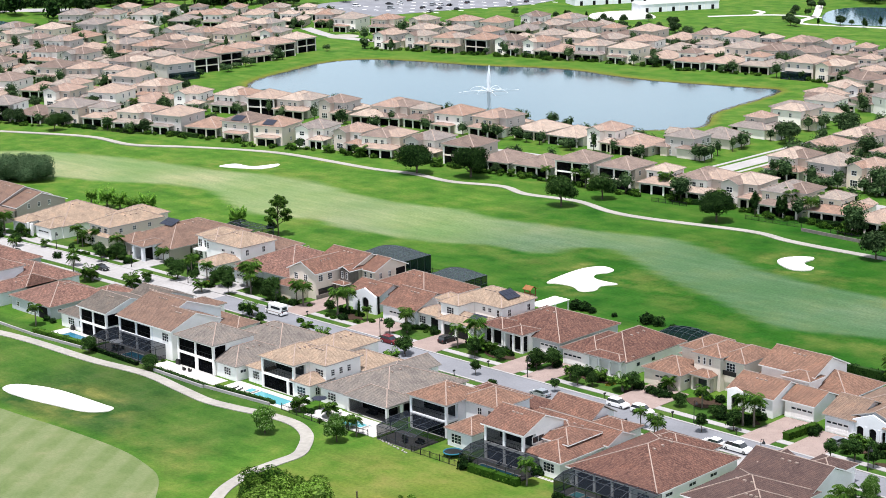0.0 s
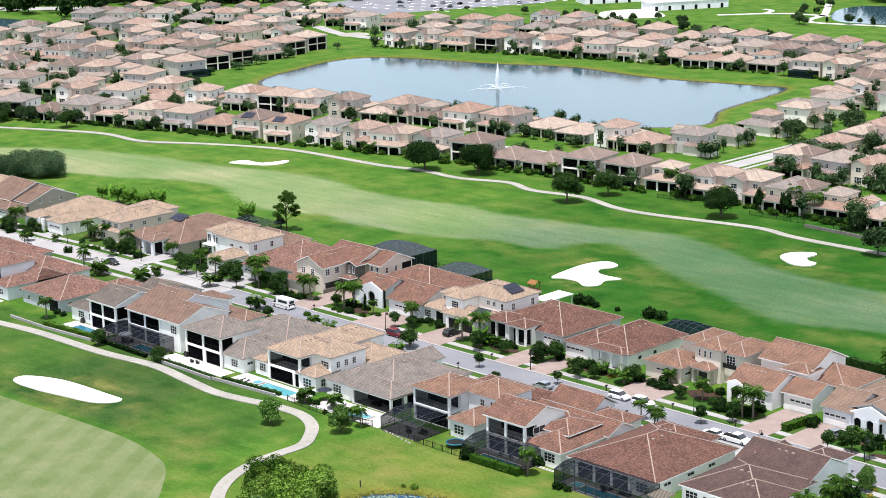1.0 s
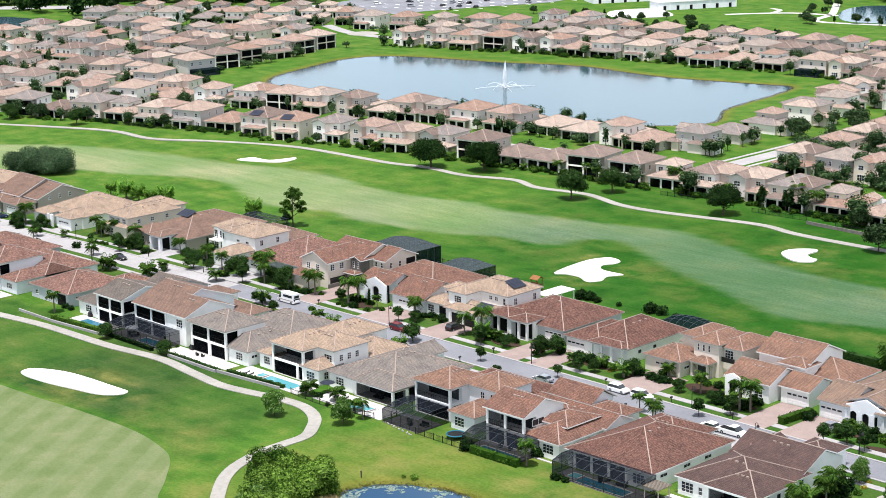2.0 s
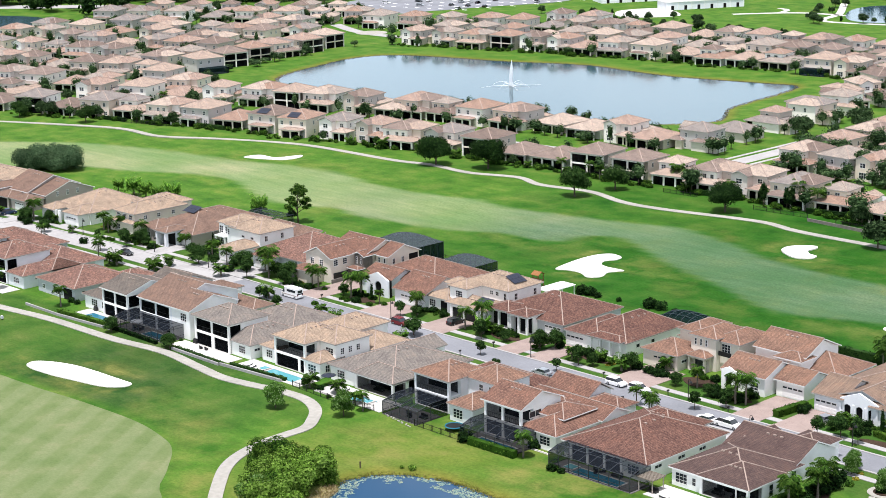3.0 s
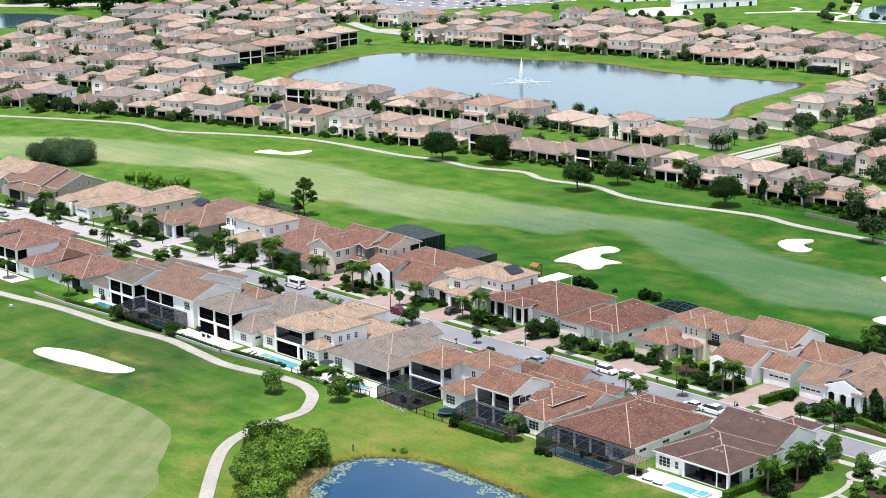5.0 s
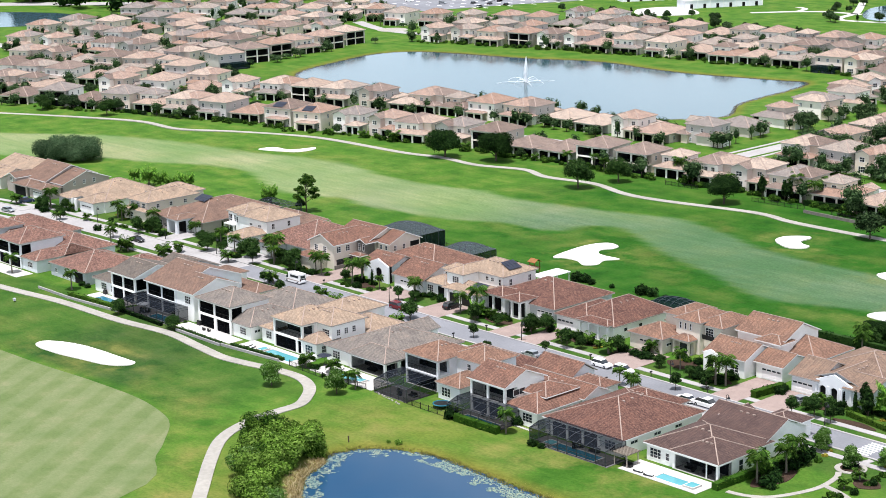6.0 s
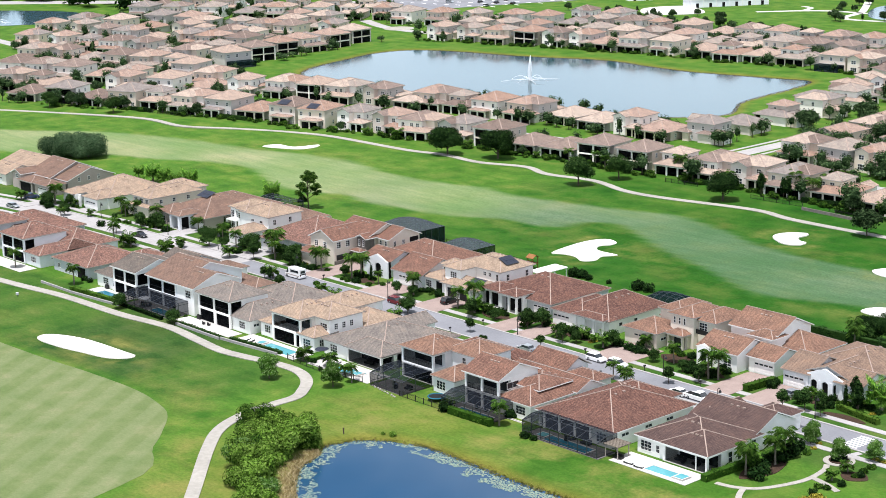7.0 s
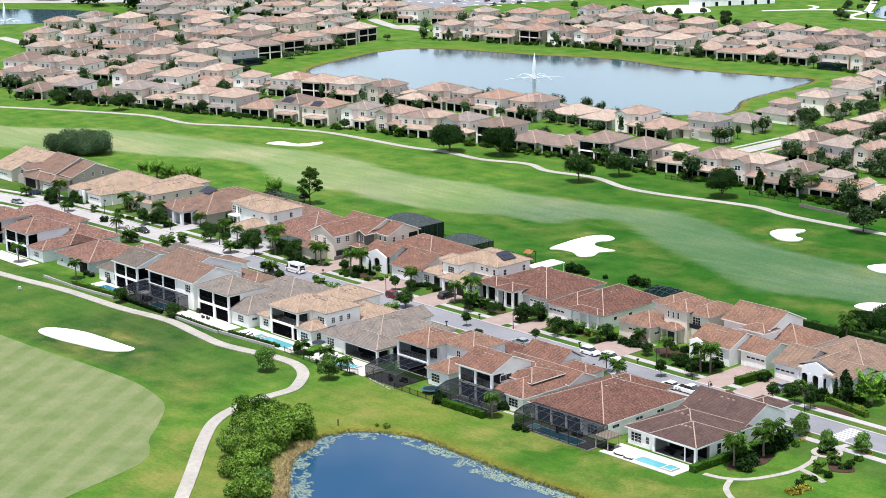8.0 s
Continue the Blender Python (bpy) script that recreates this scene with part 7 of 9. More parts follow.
# ---- trees and plants by the fairways ----
for k, x, y, s in (("oak", -142, 150, 0.9), ("oak", -125, 157, 0.95), ("round", -76, 144, 1.0), ("round", -73, 159, 0.85), ("oak", -30, 157, 0.8), ("far_b", 26, 149, 1.0),
                   ("round", -300, 119.7, 0.75), ("round", -329.5, 109.3, 0.7), ("thin", -112, 67, 1.0), ("myrtle", 9.6, -39.6, 1.0), ("myrtle", 23.4, -33.6, 1.0), ("palm_b", -128, 66, 1.0), ("far", -116, 68, 0.5)):
    plant(k, x, y, s)
for x, y, s in ((-240, 59, 0.85), (-235, 62, 1.0), (-229.5, 65, 0.95), (-236, 66, 0.85)):
    plant("dome", x, y, s, None, -0.9)
for x, y, q in ((-178, 56.7, 1.0), (-172.2, 57.2, 0.92), (-165.7, 57.1, 0.85), (-162.3, 60.3, 1.0), (-173.9, 48.8, 0.7)):
    plant("palm_b", x, y, q)
for k, x, y, q in (("palm", -119.6, 5.0, 0.9), ("yard", -157.3, 12.2, 0.62), ("palm", -151.5, 7.5, 0.7), ("yard", -95.0, 19.4, 0.85), ("palm", -88.6, 23.7, 0.85), ("palm", -111.7, 27.6, 0.7), ("palm_s", -98.2, 7.5, 1.6), ("palm_s", -99.7, 13.1, 1.2), ("palm_s", -81.1, 16.1, 1.5), ("palm", -76.4, 26.6, 1.0), ("yard", -80.4, 22.8, 0.9),
                   ("palm", -174.6, 19.2, 0.95), ("yard", -172.0, 15.2, 0.75), ("yard", -114.5, 6.0, 0.4), ("yard", -111.5, 5.2, 0.4), ("yard", -123.8, 21.9, 0.75), ("palm", -21.1, 27.6, 0.8), ("yard", -64.6, 25.0, 0.8), ("yard", -6.8, 13.4, 0.7), ("palm_b", 4.2, 24.6, 0.75), ("yard", 21.9, 24.3, 0.75), ("cone", -53.8, 8.8, 0.5), ("palm", 61.1, 10.2, 0.7)):
    plant(k, x, y, q)

for k, x, y, q in (("palm", -63.3, 176.6, 1.15), ("palm", -56.5, 174.2, 1.1), ("palm", -19.1, 177.0, 1.3), ("palm", -10.6, 174.4, 1.2), ("palm", -9.0, 180.0, 1.3), ("cone", -27.4, 171.6, 0.9), ("cone", -19.8, 172.4, 0.8), ("far_b", -79.2, 264.2, 1.0), ("far_b", -73.1, 289.4, 1.1), ("far_b", -42.9, 234.1, 1.1), ("far_b", -28.2, 224.1, 1.1), ("palm", -40.5, 173.0, 0.9)):
    plant(k, x, y, q)

# planting round the houses and along the street
grove("palm -172.7 18.3 1.1; column -165.5 18.2 0.6; dark -150.5 8.0 1; palm_s -150.8 17.0 1; dark -137.6 12.1 1.2; palm -126.7 10.2 0.8; palm -143.1 23.9 0.8; palm -141.4 27.0 0.8; young -125.1 17.5 0.94; palm -127.3 24.3 1; dark -130.6 24.4 1.2; dark -118.1 20.8 1.2; palm_s -114.7 29.7 1.4; dark -105.1 28.2 1.2; column -110.9 36.0 0.7; dark -142.7 1.6 0.9; young -138.4 17.3 0.59; palm_b -186.6 56.9 0.7; dark -169.8 14.3 1.4; dark -175.5 15.8 1.2; shrub -136.2 19.3 1; shrub -134.4 19.4 1; yard -103.3 31.3 0.56; palm_s -186.2 14.6 1.4")
grove("young -74.2 18.9 1.02; palm -72.7 24.9 1.3; yard -70.2 25.1 0.64; yard -62.7 21.8 0.64; dark -62.7 24.3 1.2; palm -52.5 24.2 1; palm -40.2 24.1 1.1; palm -39.8 26.9 1.1; column -35.2 26.3 1; palm -31.7 25.6 0.6; young -20.3 21.8 0.77; palm -17.9 25.1 0.9; young -5.3 12.2 0.77; palm_s -34.3 9.0 1.3; young -56.6 9.1 0.68; palm_s -55.3 11.0 1.5; palm_s -3.5 6.8 1.4; shrub -41.2 22.0 1; shrub -39.0 21.6 1; shrub -32.5 23.0 1.1; dark -36.5 22.8 1; shrub -29.8 25.5 1; gold -60.4 25.2 1.2; gold -61.8 25.1 1; shrub -56.8 24.7 1.1; shrub -54.7 24.1 1; shrub -51.1 24.9 1; dark -82.9 20.1 1.2; gold -87.3 22.8 1.1; shrub -87.0 25.7 1.1; gold -18.0 29.5 0.9; shrub -16.7 30.7 1; shrub -42.7 14.8 1.2; column -44.5 31.0 0.9")
grove("palm 2.1 26.3 1.2; young 6.8 21.3 0.94; dark 9.5 25.9 1; dark 8.2 25.7 0.8; column 11.8 27.4 0.45; yard 23.8 27.2 0.72; dark 24.0 28.3 1.2; shrub 19.9 26.5 1.2; shrub 20.0 24.6 1; shrub 19.8 28.4 1; young 35.4 21.7 0.94; dark 33.1 28.1 1.3; palm_s 37.4 27.0 1.2; gold 40.1 27.1 1.2; gold 40.0 26.0 1; shrub 40.6 28.4 1; yard 45.6 26.7 0.64; dark 46.2 28.1 1.3; palm_s 51.0 31.7 1.4; dark 52.1 27.3 1.2; dark 49.7 27.7 1.2; dark 53.7 27.9 1.1; young 34.7 15.6 0.59; young 14.9 13.0 0.68; dark -12.3 28.0 1; shrub -12.3 29.2 1; dark 18.5 29.2 1; gold 18.3 27.0 0.7; shrub 36.1 26.1 1; dark 49.7 31.4 1")
grove("palm 82.0 64.6 1; oak 82.7 69.5 0.55; dark 83.0 66.1 1; yard 84.0 66.1 0.80; shrub 54.6 28.8 1; shrub 57.7 38.9 0.8; shrub 54.1 38.3 0.5; shrub 54.8 38.9 0.5")
grove("young 75.2 20.6 0.85; dark 69.8 24.5 1.2; dark 67.4 26.4 1.2; palm 74.7 24.2 1.1; palm 76.6 25.1 1.1; dark 75.1 25.4 1; dark 72.5 24.6 1; young 71.1 16.0 0.77; young 101.2 21.4 0.85; young 102.8 24.3 0.77; column 104.7 29.9 1; cone 106.1 31.1 0.8; young 97.4 19.3 0.85; palm 113.5 -12.2 0.95; palm 115.3 -6.2 0.95; palm 114.3 -2.1 1; dark 114.5 -0.7 1.8; dark 113.1 3.1 1.7; myrtle 112.1 9.4 0.7; dark 114.9 -4.1 1.5; palm_s 114.2 -10.9 1.4; dark 113.9 -8.8 1.4; dark 113.5 -6.6 1.2; dark 87.8 28.4 1.2; dark 87.3 30.4 1; dark 103.4 26.5 1; shrub 101.8 24.9 1; shrub 97.9 24.2 0.9; dark 75.6 29.2 1; dark 73.2 31.1 1")
grove("palm 24.0 -29.1 0.7; palm_s 4.9 -26.9 1.4; palm_s 11.9 -25.5 1.4; dark 2.3 -25.8 0.9; dark 7.6 -26.1 0.8; shrub 12.6 -28.2 0.8; palm_s 19.1 -27.1 1.2")
grove("dark 51.1 -27.4 1.5; palm 64.9 -26.2 0.85; dark 62.9 -21.3 1.2; dark 73.2 -27.6 0.9; shrub 73.3 -26.7 1; dark 75.3 -27.3 0.7; dark 63.5 -20.0 1; column 62.4 -20.3 0.5")
grove("yard -59.6 -31.7 0.60; yard -61.9 -29.8 0.48; yard -39.1 -30.2 0.58; yard -40.8 -29.7 0.48; palm -87.1 -27.5 0.9; palm -113.1 -29.2 0.9; dark -88.5 -23.6 0.9; dark -85.9 -23.7 0.8; shrub -42.1 -24.9 0.7; palm_s -95.8 5.8 1.6; palm_s -110.5 4.5 1.8; palm_s -112.0 3.1 1.4; young -95.9 10.9 0.51; yard -91.2 21.9 0.48")
grove("myrtle 122.2 3.6 0.8; myrtle 126.7 7.9 0.75; myrtle 113.2 7.2 0.7; dark 117.3 -13.8 1.6; dark 116.3 -10.7 1.4; dark 114.5 -3.6 1.4; dark 114.0 0.3 1.6; palm 114.8 -13.8 1; palm 115.3 -6.1 1; gold 130.1 -16.3 2.2; gold 130.3 -13.6 1.9; dark 128.8 -13.1 0.8; gold 126.6 8.6 1; gold 128.3 8.3 1; shrub 128.7 1.7 1.1; shrub 128.6 4.4 1.1; shrub 129.0 -1.2 0.9; palm_s 127.0 -5.2 1; palm_s 126.8 -0.2 1; dark 129.8 -6.3 0.8; shrub 128.9 -9.2 1; shrub 127.5 -9.8 1; dark 129.7 -0.5 0.8; column 106.0 27.8 1; cone 108.6 28.5 0.8; palm_b 111.4 32.2 1.1; gold 111.4 27.4 1; gold 111.7 29.1 1; gold 111.9 30.7 1; young 100.5 22.3 0.85; young 105.2 21.1 0.77; dark 110.1 37.7 1.4; dark 108.4 41.0 1.5; oak 87.1 69.6 0.7; yard 84.3 68.0 0.72; palm 85.0 60.4 1; gold 111.8 25.9 0.9; gold 115.1 5.6 1; gold 114.3 8.3 0.9; shrub 116.1 2.3 1")

hedge(52.6, -27.9, 64.2, -27.6, 1.4, 1.5, 1, "clipped bright green hedge behind the pool cage")
hedge(85.3, 23.0, 86.3, 31.5, 1.6, 1.5, 2, "clipped green hedge beside the driveway")
hedge(70, 64, 112, 64.5, 1.4, 2.4, 3, "tall dark green hedge along the fairway", "oak")
hedge(111.5, -21.5, 112.5, -3, 1.5, 1.4, 4, "clipped hedge beside the white house")
hedge(-82, -31.3, -63, -30, 1.3, 1.4, 5, "clipped hedge along the backyard")
hedge(105, 27.0, 116, 24.6, 1.2, 1.2, 6, "clipped hedge at the corner garden")
hedge(-62, -30, -44, -30.2, 0.9, 0.9, 7, "low dark hedge before the pool cage", "oak")
hedge(-38, -29.2, -21, -29.6, 0.9, 0.7, 8, "low brownish shrubs on a garden wall", "street")
hedge(-19, -28.7, -2, -27.4, 0.9, 0.9, 9, "low brownish shrubs beside the pool deck", "street")
for x, y, s in ((-2, 64.5, 1.6), (0.5, 65, 1.5), (3, 64.6, 1.0), (9, 65.4, 0.7), (18, 66, 1.7), (21, 66.4, 1.5), (26, 65.5, 1.0), (-22, 63, 1.2)):
    plant("dark", x, y, s)
for x0, x1, y in ((-260, -247, 141.5), (-300, -290, 128), (-50, -42, 170), (-12, 2, 171)):
    hedge(x0, y, x1, y + 2.5, 1.2, 1.6, int(-x0), "dark hedge behind a far house", "oak", 12)

# foundation planting along the fronts across the street
rng = random.Random(47)
for x0, x1, y in ((-171, -162, 21.5), (-150, -140, 27.5), (-130, -117, 22.5), (-104, -96, 28), (-74, -65, 28.5), (-62, -54, 23), (-45, -34, 28.2), (-20, -13, 29.5), (-1, 13, 28.2), (29, 41, 28.2), (57, 65, 34), (66, 77, 28), (96, 104, 29.5), (104, 113, 31)):
    for k in range(int((x1 - x0) / 0.8)):
        plant(rng.choice(("dark", "shrub", "shrub", "dark", "shrub", "gold", "palm_s")), x0 + 0.8 * k + rng.uniform(-0.5, 0.5), y + rng.uniform(-2.0, 0.9), rng.uniform(0.5, 1.2))


def thicket():
    """A dense natural thicket on the pond's bank, made of many bushes grown together."""
    rng = random.Random(51)
    area = smooth_loop([(32.5, -62), (37, -58.5), (43, -57), (48, -57.5), (50.5, -61.5), (52.5, -67.5), (60, -76.5), (69, -83), (76, -92), (70, -92), (57, -84), (45, -76.5), (37.5, -69)], 5)
    r = thing("thicket", (50, -72, 0), "dense sunlit green thicket on the pond bank", "bush")
    spots = []
    while len(spots) < 40:
        x, y = rng.uniform(31, 77), rng.uniform(-93, -56)
        gap = 1.7 if len(spots) > 28 else 2.7
        if away(np.array([x]), np.array([y]), flat(area))[0] < -1.7 and all((x - u) ** 2 + (y - v) ** 2 > gap * gap for u, v in spots):
            spots.append((x, y))
        elif rng.random() < 0.0005:
            break
    for k, (x, y) in enumerate(spots):
        low = min(1.0, max(0.55, 1.0 - (-y - 72) / 40))
        lob = []
        for i in range(5):
            s = rng.uniform(0.9, 2.5) * (0.6 + 0.4 * low)
            lob.append((x + rng.uniform(-1.6, 1.6), y + rng.uniform(-1.6, 1.6), rng.uniform(0.6, 4.6) * low, s, s, s * rng.uniform(0.7, 1.0)))
        v, f = leaf_cloud(rng, lob, 2000, 0.22, 0.82)
        tone = "shrub" if k % 9 == 1 else "myrtle" if k in (9, 30) else "rich_green"
        ob = new("bush", raw_mesh("bush", [Vector((p.x - 50, p.y + 72, max(-0.3, p.z))) for p in v], f, M[tone]))
        ob.parent = r


thicket()


def scatter(name, label, category, spots, mat, tall, wide, kind="stuff"):
    """Tufts: a few blades at every spot."""
    rng = random.Random(61)
    verts, faces = [], []
    for x, y, z in spots:
        for _ in range(3):
            a = rng.uniform(0, 6.28)
            h, w = tall * rng.uniform(0.5, 1.2), wide * rng.uniform(0.6, 1.3)
            d = Vector((math.cos(a), math.sin(a), 0))
            o = Vector((x + rng.uniform(-0.3, 0.3), y + rng.uniform(-0.3, 0.3), z))
            lean = Vector((rng.uniform(-1, 1), rng.uniform(-1, 1), 0)) * h
            i = len(verts)
            verts += [o - d * w, o + d * w, o + lean + Vector((0, 0, h))]
            faces.append((i, i + 1, i + 2))
    return tagged(new(name, raw_mesh(name, verts, faces, mat)), label, category, kind=kind)


def shore(loop, d0, d1, step, seed):
    rng = random.Random(seed)
    pts = grown(loop, 0)
    c = sum(pts, Vector((0, 0))) / len(pts)
    out = []
    for a, b in zip(pts, pts[1:] + pts[:1]):
        n = max(1, int((b - a).length / step))
        for i in range(n):
            p = a + (b - a) * (i + rng.random()) / n
            p = p + (p - c).normalized() * rng.uniform(d0, d1)
            out.append((p.x, p.y, 0.0))
    return out


scatter("reeds", "yellow-brown reeds and rushes fringing the pond", "reeds", [(x, y, -0.5) for x, y, z in shore(POND, -0.4, 3.2, 0.05, 3)], M["reed"], 0.30, 0.12)
scatter("reeds", "brown grass fringe along the lake shore", "reeds", [(x, y, -0.5) for x, y, z in shore(LAKE, -0.8, 2.2, 0.12, 4)], M["soil"], 0.16, 0.16)
scatter("dry_grass", "straw-coloured dry grass on the pond bank", "grass", [(x, y, -0.4) for x, y, z in shore(POND, -0.2, 3.6, 0.025, 5) if x < 84 and y < -59], M["straw"], 0.55, 0.10)


def lily_pads():
    rng = random.Random(71)
    verts, faces = [], []
    spots = [p for p in shore(POND, -4.6, -0.1, 0.012, 6) if 45 < p[0] < 112]
    depth = -away(np.array([p[0] for p in spots]), np.array([p[1] for p in spots]), flat(POND))
    for (x, y, z), d in zip(spots, depth):
        if not (45 < x < 112) or noise.noise((x * 0.35, y * 0.35, 3.0)) + 0.5 * noise.noise((x * 1.3, y * 1.3, 7.0)) < 0.17 * d - 0.42 - (0.16 if x > 66 else 0):
            continue
        r = rng.uniform(0.06, 0.20)
        i = len(verts)
        n = 6
        for k in range(n):
            a = 6.283 * k / n
            verts.append((x + math.cos(a) * r, y + math.sin(a) * r * rng.uniform(0.7, 1.0), -0.535 + rng.uniform(0, 0.012)))
        faces.append(tuple(range(i, i + n)))
    tagged(new("lily_pads", raw_mesh("lily_pads", verts, faces, M["pad"])), "pale green floating lily pads along the pond edge", "water plants", kind="stuff")


lily_pads()


# ---- fountain in the lake ----
def fountain(x, y, z):
    r = thing("fountain", (x, y, z), "white water jet with falling side sprays in the lake", "fountain")
    rng = random.Random(81)
    bm = bmesh.new()
    tube(bm, [(x, y, z - 0.3), (x, y, z + 4), (x + 0.2, y, z + 7), (x + 0.3, y, z + 10.5)], [0.95, 0.85, 0.6, 0.15], 9)
    for v in bm.verts:
        v.co += Vector((rng.uniform(-0.12, 0.12), rng.uniform(-0.12, 0.12), rng.uniform(-0.3, 0.3)))
    part("jet", bm, M["spray"], r)
    for k in range(8):
        a = 6.283 * k / 8 + 0.2
        bm = bmesh.new()
        R = 12.5 if k % 2 else 9.0
        pts = [(x + math.cos(a) * R * t, y + math.sin(a) * R * t, z + 1.6 * 4 * t * (1 - t) * (0.3 if k % 2 else 1.0)) for t in (0, 0.2, 0.4, 0.6, 0.8, 1)]
        tube(bm, pts, [0.13, 0.10, 0.08, 0.06, 0.05, 0.04], 4)
        part("spray", bm, M["spray"], r)


fountain(-238.5, 285.4, -0.55)
fountain(-600, 236, -0.3)


# ---- street furniture ----
def street_lamp(x, y, arm=1):
    r = thing("street_lamp", (x, y, 0), "black post lamp with hanging bell lantern on the verge", "street lamp", "street lamps")
    bm = bmesh.new()
    tube(bm, [(x, y, 0), (x, y, 0.7), (x, y, 4.4)], [0.16, 0.09, 0.06], 8)
    part("post", bm, M["dark"], r)
    bm = bmesh.new()
    tube(bm, [(x, y, 4.3), (x + 0.2 * arm, y, 4.6), (x + 0.55 * arm, y, 4.55), (x + 0.6 * arm, y, 4.3)], [0.05, 0.05, 0.05, 0.05], 6)
    part("arm", bm, M["dark"], r)
    bm = bmesh.new()
    tube(bm, [(x + 0.6 * arm, y, 4.3), (x + 0.6 * arm, y, 4.05), (x + 0.6 * arm, y, 3.8)], [0.10, 0.26, 0.34], 10)
    part("lantern", bm, M["dark"], r)


for x, y in ((88.8, 10.0), (-20.2, 18.8), (24.3, 18.8), (66.9, 19.2), (105.2, 19.3), (-56, 18.8), (-114.4, 19.2), (-146.5, 17.8), (-90, 18.8)):
    street_lamp(x, y)


def mailbox(x, y):
    r = thing("mailbox", (x, y, 0), "black mailbox on a post by the kerb", "mailbox", "mailboxes")
    part("post", boxes((x - 0.06, x + 0.06, y - 0.06, y + 0.06, 0, 1.0)), M["dark"], r)
    part("box", boxes((x - 0.13, x + 0.13, y - 0.28, y + 0.28, 1.0, 1.3)), M["dark"], r)


for x in (-45, -12, 13, 31, 45, 62, 77):
    mailbox(x, 18.9)
for x in (-70, -31, 12, 58, 100):
    mailbox(x, 9.6)


def fence(x0, y0, x1, y1, h=1.3, mat="dark", label="black metal picket fence at the garden edge"):
    a, b = Vector((x0, y0, 0)), Vector((x1, y1, 0))
    r = thing("fence", ((a + b) / 2), label, "fence")
    L = (b - a).length
    n = max(2, round(L / 2.4))
    for i in range(n + 1):
        p = a + (b - a) * i / n
        part("post", boxes((p.x - 0.05, p.x + 0.05, p.y - 0.05, p.y + 0.05, 0, h + 0.1)), M[mat], r)
    for z in (0.15, h * 0.85):
        bm = bmesh.new()
        beam(bm, a + Vector((0, 0, z)), b + Vector((0, 0, z)), 0.06)
        part("rail", bm, M[mat], r)
    bm = bmesh.new()
    m = int(L / 0.3)
    for i in range(m):
        p = a + (b - a) * (i + 0.5) / m
        beam(bm, p + Vector((0, 0, 0.1)), p + Vector((0, 0, h)), 0.035)
    part("picket_infill", bm, M[mat], r)["kind"] = "stuff"


fence(37.7, -28, 50, -28)
fence(1.6, -28.6, 13.5, -29.2), fence(13.5, -29.2, 25.5, -27.5)
fence(-26, 165, -8, 166), fence(2, 165, 18, 164), fence(-60, 166, -48, 167), fence(-290, 129, -270, 135)
fence(-60, 66, -44, 66)


def low_wall(x0, y0, x1, y1, h=0.6, mat="concrete", label="low pale garden wall along the path"):
    bm = bmesh.new()
    beam(bm, (x0, y0, h / 2 - 0.05), (x1, y1, h / 2 - 0.05), 0.3, h + 0.1)
    tagged(new("garden_wall", link_mesh("garden_wall", bm, M[mat])), label, "wall", kind="structure")


for a in ((-94.7, -32.4, -80.5, -32.5), (-80.5, -32.5, -61.5, -30.9), (-38.3, -30.2, -21.2, -30.4), (-21.2, -30.0, -2.4, -28.4)):
    low_wall(*a)
low_wall(-6, 163, 18, 161.5, 0.9, "stone", "dark stone retaining wall before the far houses")
for i in range(6):
    setting("stepping_stone", boxes((63.1 + i * 0.75, 63.65 + i * 0.75, -22.3, -21.6, 0, 0.08)), M["deck"], "pale square stepping stone in the lawn", "paving stone")


